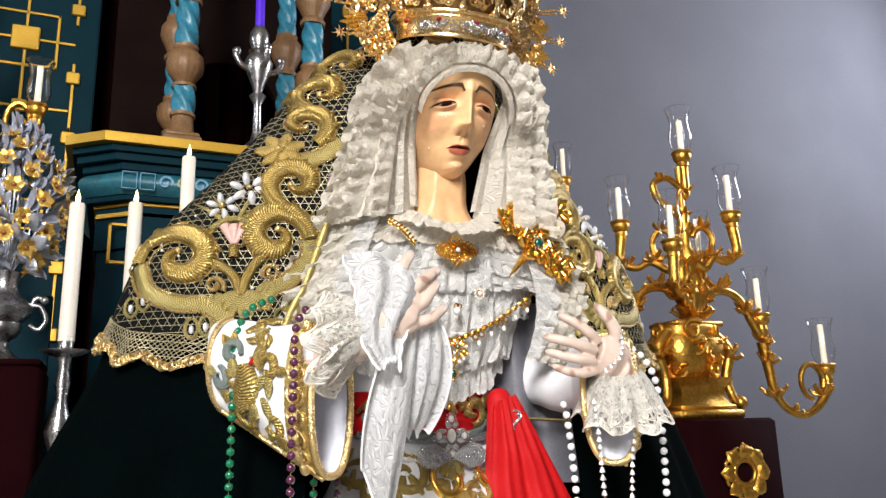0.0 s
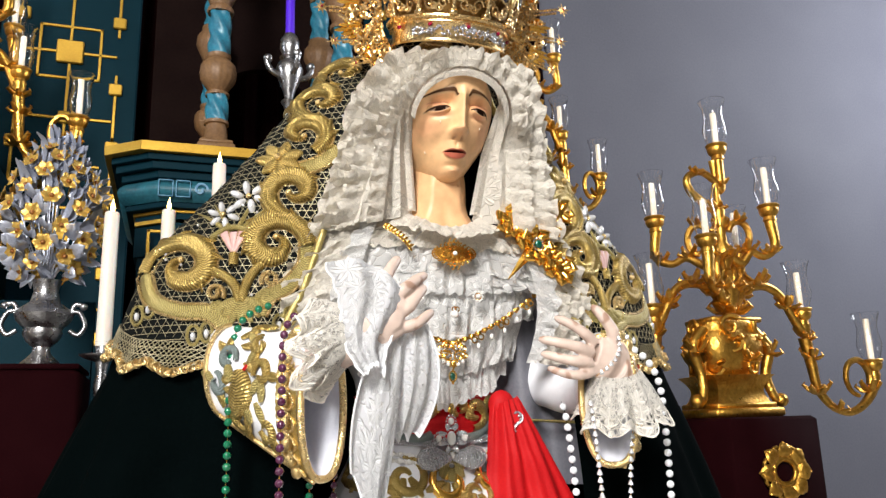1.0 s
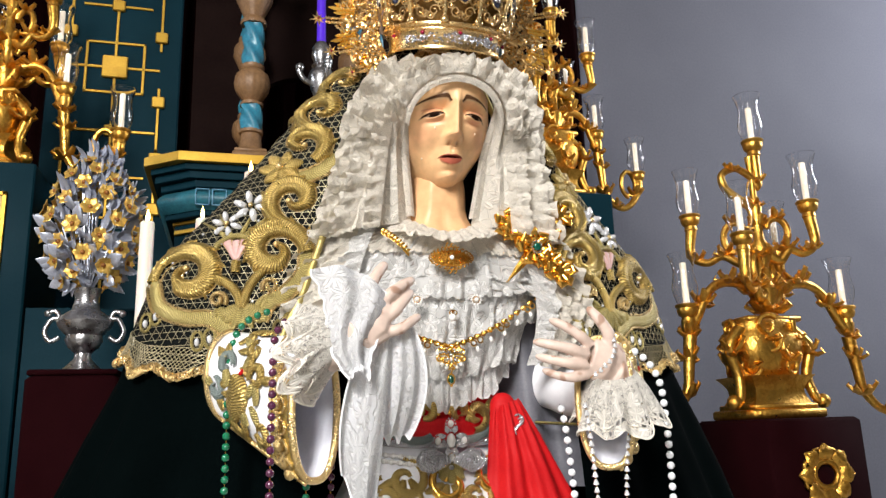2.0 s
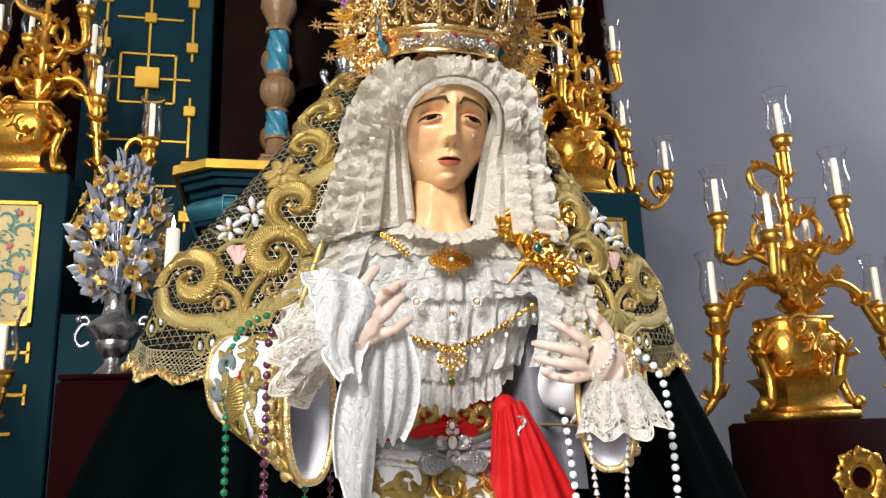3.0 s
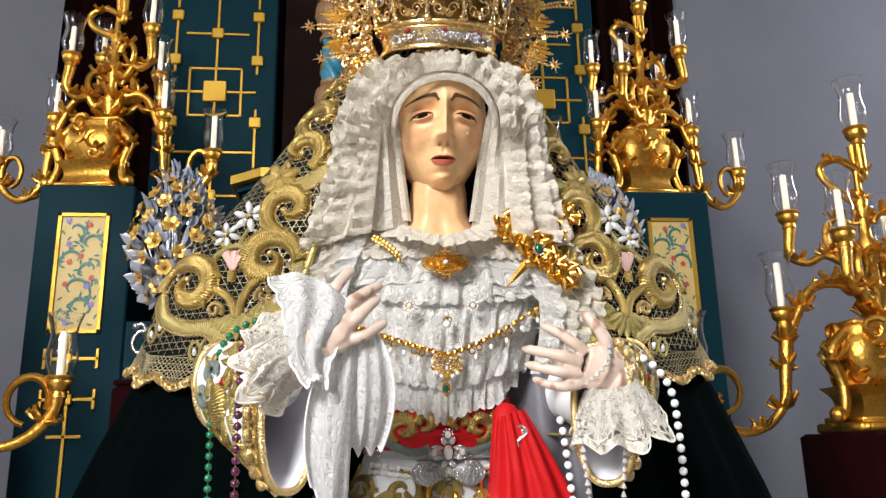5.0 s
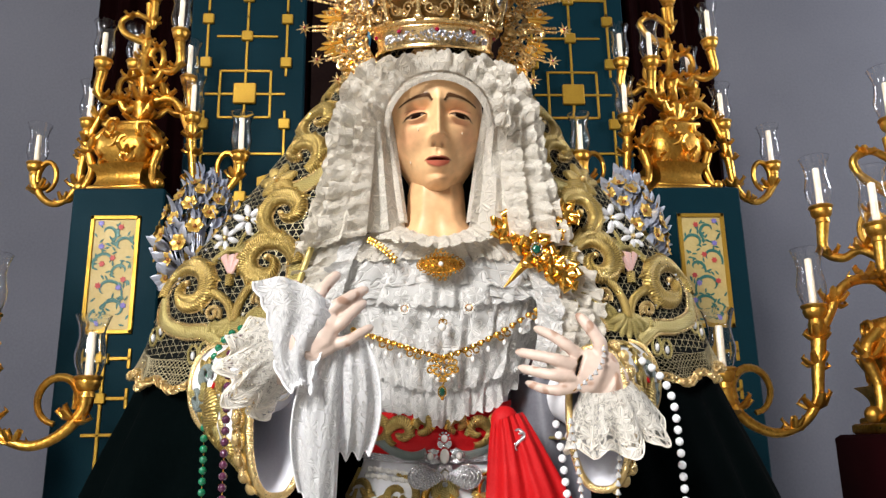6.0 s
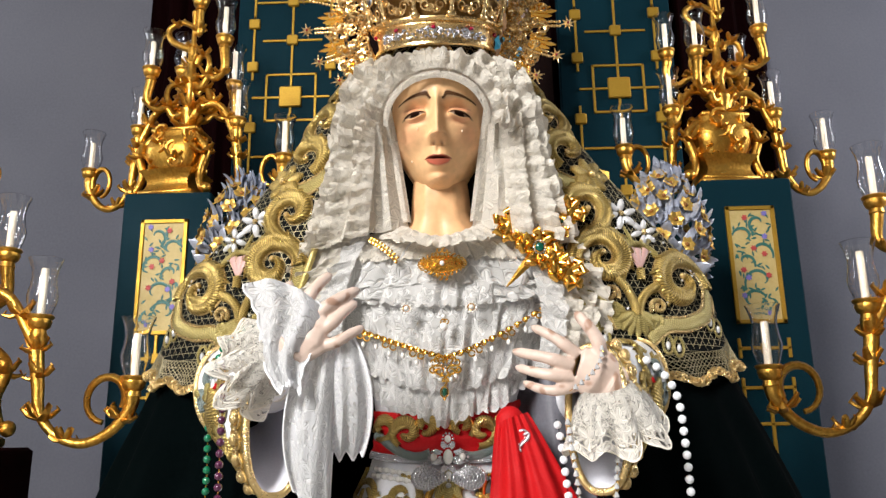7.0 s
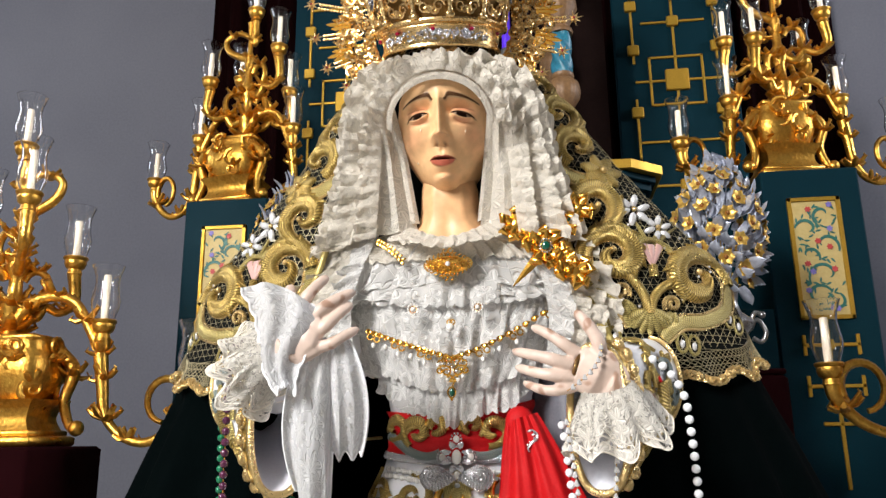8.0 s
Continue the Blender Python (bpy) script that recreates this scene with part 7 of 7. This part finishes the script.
for sg in (-1, 1):
    rnd = random.Random(9)
    for i in range(150):
        a = sg * rnd.uniform(58, 132)
        r = rnd.uniform(0.128, 0.190)
        if abs(a) > 122 and r > 0.17:
            continue
        s = Shape()
        c = on_halo(a, r)
        t = rnd.choice((-1, 1))
        R = rnd.uniform(0.006, 0.012)
        ph = rnd.uniform(0, 6.28)
        s.tube([c + Vector((R * (1 - 0.75 * j / 13) * math.cos(ph + t * j * 0.55), rnd.uniform(-0.001, 0.001) - 0.004 * (i % 3), R * (1 - 0.75 * j / 13) * math.sin(ph + t * j * 0.55))) for j in range(14)], [0.0026 - 0.0009 * j / 13 for j in range(14)], 5)
        part("halo_scroll", s, GOLD_CROWN, halo)
    s = Shape()
    s.tube([on_halo(sg * a, 0.126) for a in spread(52, 138, 40)], 0.0035, 6)
    part("halo_band", s, GOLD_CROWN, halo)
    for k, a in enumerate((67, 85, 103, 120, 134)):
        for j in range(5):
            s = Shape()
            d = (j - 2) * 2.6
            L = 0.212 - 0.010 * abs(j - 2) - (0.03 if a > 110 else 0) - (0.03 if a > 130 else 0)
            p, q = on_halo(sg * (a + d * 0.55), 0.165, -0.006), on_halo(sg * (a + d), L, -0.004)
            s.tube([p, p.lerp(q, 0.8), q], [0.0045, 0.0042, 0.001], 4)
            part("ray", s, GOLD_JEWEL, halo)
    for k, a in enumerate((58, 76, 92, 108.5, 122, 135)):
        R = lerp_table(a, [(58, 0.262), (76, 0.246), (92, 0.229), (108.5, 0.217), (122, 0.200), (135, 0.187)])
        s = Shape()
        for i in range(12):
            f = i / 11
            c = on_halo(sg * a, 0.165 + (R - 0.015 - 0.165) * f, -0.004)
            for e in (-1, 1):
                s.blob(c + Vector((0.004 * e * math.cos(radians(a)), 0, 0.004 * e)), 0.0029, 6, 4)
        part("stem_of_buds", s, GOLD_CROWN, halo)
        c = on_halo(sg * a, R, -0.006)
        s = Shape()
        s.v += [tuple(c + Vector((0, -0.003, 0))), tuple(c + Vector((0, 0.003, 0)))]
        for i in range(16):
            b = i * math.pi / 8 + 0.2
            L = 0.0055 if i % 2 else (0.0165 if i % 4 == 0 else 0.0125)
            s.v.append(tuple(c + Vector((L * math.cos(b), 0, L * math.sin(b)))))
        for i in range(16):
            s.face((0, 2 + i, 2 + (i + 1) % 16))
            s.face((1, 2 + (i + 1) % 16, 2 + i))
        star = part("star", s, GOLD_CROWN, halo, soft=False)
        s = Shape()
        s.blob(c + Vector((0, -0.003, 0)), 0.0022, 6, 5)
        part("star_stone", s, RUBY, star)

# ---- jewels ----
# brooch on the collar
br = thing("gold_filigree_brooch", (0, 0, 0), "oval gold filigree brooch pinned on the collar lace", "brooch")
c = Vector((0.016, -0.098, 1.797))
for ring_, n, rr in ((1.0, 26, 0.0032), (0.72, 20, 0.003), (0.42, 12, 0.0032)):
    for i in range(n):
        a = 2 * math.pi * i / n
        dx = 0.036 * ring_ * math.cos(a)
        dz = 0.0185 * ring_ * math.sin(a) * (1.25 if abs(math.cos(a)) < 0.35 else 1 - 0.3 * abs(math.cos(a)))
        s = Shape()
        s.tube([c + Vector((dx + 0.004 * math.cos(q), -0.003 * (1.4 - ring_), dz + 0.004 * math.sin(q))) for q in spread(a, a + 5, 9)], 0.0013, 5)
        part("filigree", s, GOLD_JEWEL, br)
s = Shape()
s.blob(c + Vector((0, 0.002, 0)), (0.034, 0.003, 0.015), 20, 8)
part("plate", s, GOLD_JEWEL, br)
s = Shape()
s.blob(c + Vector((0, -0.006, 0)), 0.0042, 10, 8)
part("pearl", s, PEARL, br)
# leaf pin
pin = thing("gold_leaf_pin", (0, 0, 0), "small gold leaf spray pin on the collar lace", "brooch")
for i in range(9):
    u = i / 8
    p = Vector((-0.105 + 0.042 * u, -0.094 - 0.004 * math.sin(u * 3), 1.842 - 0.022 * u - 0.012 * u * u))
    for sg in (-1, 1):
        s = Shape()
        s.leaf(p, p + Vector((0.007 + 0.002 * sg, -0.001, -0.003 + 0.006 * sg)), 0.005, 0.001, (0, -1, 0), 4)
        part("pin_leaf", s, GOLD_JEWEL, pin)
# dagger brooch
dg = thing("gold_dagger_brooch", (0, 0, 0), "large gilded dagger brooch with a green stone on the lace", "brooch")
c = Vector((0.176, -0.080, 1.822))
dx, dz = Vector((0.66, 0.06, 0.75)).normalized(), Vector((-0.74, 0.02, 0.67)).normalized()
rnd = random.Random(21)
nfwd = Vector((0, -1, 0))


def knot(name, p, r, n):
    s = Shape()
    s.blob(p, (r * 0.8, r * 0.5, r * 0.8), 10, 7)
    for i in range(n):
        a = 2 * math.pi * i / n + rnd.uniform(-0.2, 0.2)
        d = Vector((math.cos(a), -0.3, math.sin(a)))
        s.tube([p + d * r * 0.3, p + d * r * 0.9, p + d * r * 1.25 + Vector((0, -0.003, 0)), p + d * r * 1.0 + Vector((-math.sin(a), -0.4, math.cos(a))) * r * 0.45], [r * 0.34, r * 0.42, r * 0.34, r * 0.16], 8)
    part(name, s, GOLD_JEWEL, dg)


knot("boss", c, 0.025, 8)
for sg, nm in ((1, "guard_arm"), (-1, "guard_arm")):
    s = Shape()
    s.tube([c, c + dz * sg * 0.03, c + dz * sg * 0.058], [0.014, 0.010, 0.012], 9)
    part(nm, s, GOLD_JEWEL, dg)
    knot("guard_end", c + dz * sg * 0.062 + nfwd * 0.002, 0.0215, 7)
    knot("guard_leaf", c + dz * sg * 0.036 + nfwd * 0.004, 0.0175, 6)
s = Shape()
s.tube([c, c + dx * 0.03, c + dx * 0.055, c + dx * 0.08], [0.012, 0.009, 0.010, 0.008], 9)
part("grip", s, GOLD_JEWEL, dg)
knot("grip_leaf", c + dx * 0.048 + nfwd * 0.003, 0.0165, 7)
knot("pommel", c + dx * 0.088, 0.0185, 7)
s = Shape()
s.tube([c - dx * 0.01, c - dx * 0.03, c - dx * 0.058, c - dx * 0.084], [0.011, 0.008, 0.0045, 0.0008], 4, 0.5, (0, 1, 0))
part("blade", s, GOLD_JEWEL, dg)
s = Shape()
s.blob(c + nfwd * 0.020, (0.0075, 0.004, 0.008), 12, 8)
part("green_stone", s, EMERALD, dg)
stone_disc(dg, c + nfwd * 0.019, 0.0095, 0.0112, 14, 0.0018, DIAMOND, "stone")
for f in (0.035, 0.06):
    s = Shape()
    s.blob(c + dx * f + nfwd * 0.013, 0.0035, 8, 6)
    part("green_stone", s, EMERALD, dg)
# two round pearl brooches and a drop
for x, y, z in ((-0.044, -0.088, 1.726), (0.062, -0.086, 1.727)):
    t = thing("pearl_rosette_pin", (0, 0, 0), "round gold pin ringed with small pearls on the lace", "brooch", "pearl pins")
    s = Shape()
    s.blob((x, y - 0.002, z), 0.0042, 10, 8)
    part("middle_pearl", s, PEARL, t)
    stone_disc(t, (x, y, z), 0.0085, 0.0085, 10, 0.0024, PEARL, "pearl")
    stone_disc(t, (x, y + 0.001, z), 0.0058, 0.0058, 10, 0.0015, GOLD_JEWEL, "gold_bead")
t = thing("pearl_drop_pin", (0, 0, 0), "gold pin with hanging pearl drop on the lace", "brooch")
for z, r in ((1.712, 0.0042), (1.695, 0.0068)):
    s = Shape()
    s.blob((0.017, -0.090, z), r, 12, 8)
    part("pearl", s, PEARL, t)
for x in (0.0, 0.005):
    s = Shape()
    s.tube([(0.016 + x + 0.004 * math.cos(q), -0.091, 1.703 + 0.004 * math.sin(q)) for q in spread(0, 6.2, 12)], 0.0012, 5)
    part("gold_ring", s, GOLD_JEWEL, t)
# necklace draped over the lace
nk = thing("gold_pearl_necklace", (0, 0, 0), "gold necklace with pearl drops and a filigree pendant", "necklace")


def drape(u):
    """u from -1 to 1 along the necklace."""
    x = CX + 0.004 + 0.128 * u + (0.030 * max(0, u) ** 2)
    z = 1.648 + 0.052 * abs(u) ** 1.15 + 0.042 * max(0, u) ** 2
    p = on_torso(x, z, 0.030)
    return p


for i in range(27):
    u = -1 + 2 * i / 26
    p, q = drape(u), drape(u + 0.05)
    s = Shape()
    d = (q - p).normalized()
    up = nfwd.cross(d)
    s.leaf(p - d * 0.002, p + d * 0.011, 0.0065, 0.003, (0, -1, 0.2), 5)
    s.tube([p + d * 0.004 * math.cos(b) + up * 0.004 * math.sin(b) for b in spread(0, 6, 9)], 0.0014, 5)
    part("link", s, GOLD_JEWEL, nk)
    if i % 4 == 1:
        for e in (-1, 1):
            s = Shape()
            s.tube([p + d * e * 0.007 + Vector((0.005 * math.cos(b), -0.002, -0.008 + 0.005 * math.sin(b))) for b in spread(0, 6, 12)], 0.0015, 5)
            part("ring", s, GOLD_JEWEL, nk)
    if i % 2 == 1:
        s = Shape()
        s.blob(p + Vector((0, -0.004, -0.017 - 0.004 * (i % 4 == 1))), (0.0038, 0.0038, 0.0052), 9, 7)
        part("pearl_drop", s, PEARL, nk)
pc = drape(0) + Vector((0, -0.006, -0.014))
for sg in (-1, 1):
    for cx, cz, r, a0 in ((0.008, 0.010, 0.009, 0), (0.019, 0.006, 0.008, 2), (0.010, -0.008, 0.009, 1), (0.021, -0.006, 0.006, 3), (0.004, -0.019, 0.006, 4)):
        s = Shape()
        s.tube([pc + Vector((sg * (cx + r * (1 - 0.7 * i / 15) * math.cos(a0 + i * 0.5)), 0, cz + r * (1 - 0.7 * i / 15) * math.sin(a0 + i * 0.5))) for i in range(16)], 0.0018, 6)
        part("filigree", s, GOLD_JEWEL, nk)
for ex, ez in ((0.006, 0.004), (-0.006, 0.004), (0.006, -0.008), (-0.006, -0.008), (0.013, 0.004), (-0.013, 0.004), (0, -0.002)):
    s = Shape()
    s.blob(pc + Vector((ex, -0.003, ez)), 0.0027, 7, 5)
    part("clear_stone", s, DIAMOND, nk)
for ex, ez in ((0.017, -0.017), (-0.017, -0.017), (0.009, -0.022), (-0.009, -0.022)):
    s = Shape()
    s.blob(pc + Vector((ex, -0.002, ez)), 0.0038, 8, 6)
    part("pearl_drop", s, PEARL, nk)
s = Shape()
s.blob((0.016, pc.y - 0.002, 1.592), (0.0045, 0.003, 0.0068), 10, 8)
part("green_stone", s, EMERALD, nk)
s = Shape()
s.tube([(0.016 + 0.006 * math.sin(b), pc.y - 0.002, 1.592 + 0.0085 * math.cos(b)) for b in spread(0, 6.28, 18)], 0.0014, 5)
s.tube([(0.016, pc.y, 1.600), pc + Vector((0.003, 0, -0.024))], 0.0016, 5)
s.blob((0.016, pc.y - 0.002, 1.581), 0.0026, 6, 5)
part("pendant_mount", s, GOLD_JEWEL, nk)
# silver pin on the sash knot
t = thing("silver_serpent_pin", (0, 0, 0), "small silver serpent pin on the red sash", "brooch")
s = Shape()
s.tube([(0.142 + 0.008 * math.sin(u * 5.5), -0.050, 1.532 - 0.034 * u) for u in spread(0, 1, 14)], [0.0018 + 0.0016 * math.sin(3.1 * u) for u in spread(0, 1, 14)], 7)
for k in range(7):
    u = k / 6
    p = Vector((0.142 + 0.008 * math.sin(u * 5.5), -0.050, 1.532 - 0.034 * u))
    s.leaf(p, p + Vector((-0.009, -0.001, -0.003)), 0.004, 0.001, (0, -1, 0), 3)
part("serpent", s, DIAMOND, t)


# ---- rosaries ----
def rosary(name, label, path, step, r, mt, every=0, other=None, shape="round", wire=GOLD_JEWEL):
    t = thing(name, (0, 0, 0), label, "rosary")
    p = smooth_path(path, 10)
    L = [0.0]
    for i in range(1, len(p)):
        L.append(L[-1] + (p[i] - p[i - 1]).length)
    w = Shape()
    w.tube(p, 0.0007, 4)
    part("wire", w, wire, t)
    n = int(L[-1] / step)
    k = 0
    for i in range(n):
        d = (i + 0.5) * step
        while k < len(p) - 2 and L[k + 1] < d:
            k += 1
        c = p[k].lerp(p[k + 1], (d - L[k]) / max(1e-9, L[k + 1] - L[k]))
        s = Shape()
        odd = every and i % every == every - 1
        if shape == "round":
            s.blob(c, r * (1.12 if odd else 1), 10, 8)
        else:
            s.lathe([(0.0008, r), (r * 0.5, r * 0.6), (r, -r * 0.7), (r * 0.4, -r)], 7, c)
        part("bead", s, other if odd else mt, t, soft=shape == "round")


rosary("green_rosary", "rosary of green beads hanging over the embroidered sleeve", [(-0.285, -0.085, 1.705), (-0.318, -0.090, 1.690), (-0.338, -0.098, 1.665), (-0.347, -0.110, 1.62), (-0.349, -0.116, 1.55), (-0.349, -0.112, 1.47), (-0.350, -0.110, 1.36)], 0.0158, 0.0062, GREEN_BEAD, 11, GOLD_JEWEL)
rosary("purple_rosary", "rosary of dark purple faceted beads hanging over the sleeve band", [(-0.268, -0.238, 1.668), (-0.281, -0.242, 1.655), (-0.288, -0.243, 1.63), (-0.289, -0.242, 1.56), (-0.290, -0.240, 1.46), (-0.290, -0.235, 1.36)], 0.0150, 0.0060, PURPLE_BEAD)
rosary("purple_rosary", "end of the purple rosary hanging behind the sleeve", [(-0.185, -0.10, 1.54), (-0.19, -0.105, 1.48), (-0.192, -0.10, 1.36)], 0.0150, 0.0058, PURPLE_BEAD)
rosary("green_rosary", "end of the green rosary hanging behind the sleeve", [(-0.228, -0.11, 1.47), (-0.230, -0.115, 1.42), (-0.23, -0.11, 1.36)], 0.0158, 0.006, GREEN_BEAD)
rosary("white_rosary", "rosary of round white beads hanging over the sleeve", [(0.318, -0.145, 1.635), (0.345, -0.150, 1.612), (0.365, -0.150, 1.575), (0.371, -0.148, 1.52), (0.374, -0.145, 1.45), (0.375, -0.14, 1.34)], 0.0172, 0.0064, WHITE_BEAD, wire=VELVET)
rosary("white_rosary", "second fall of round white beads beside the red sash", [(0.186, -0.13, 1.545), (0.190, -0.135, 1.52), (0.196, -0.135, 1.46), (0.206, -0.13, 1.34)], 0.0172, 0.0062, WHITE_BEAD, wire=VELVET)
rosary("crystal_rosary", "clear crystal rosary wound round the lowered wrist", [(0.245, -0.226, 1.645), (0.243, -0.232, 1.630), (0.232, -0.240, 1.610), (0.212, -0.240, 1.592), (0.195, -0.236, 1.580)], 0.0105, 0.0042, CRYSTAL, shape="cone")
rosary("crystal_rosary", "clear crystal rosary falling below the lace cuff", [(0.192, -0.215, 1.545), (0.196, -0.215, 1.51), (0.202, -0.21, 1.46), (0.212, -0.20, 1.36)], 0.0118, 0.0048, CRYSTAL, shape="cone")
rosary("crystal_rosary", "strand of clear crystals hanging inside the sleeve opening", [(0.262, -0.225, 1.54), (0.258, -0.226, 1.50), (0.254, -0.22, 1.45), (0.25, -0.215, 1.38)], 0.0118, 0.0044, CRYSTAL, shape="cone")
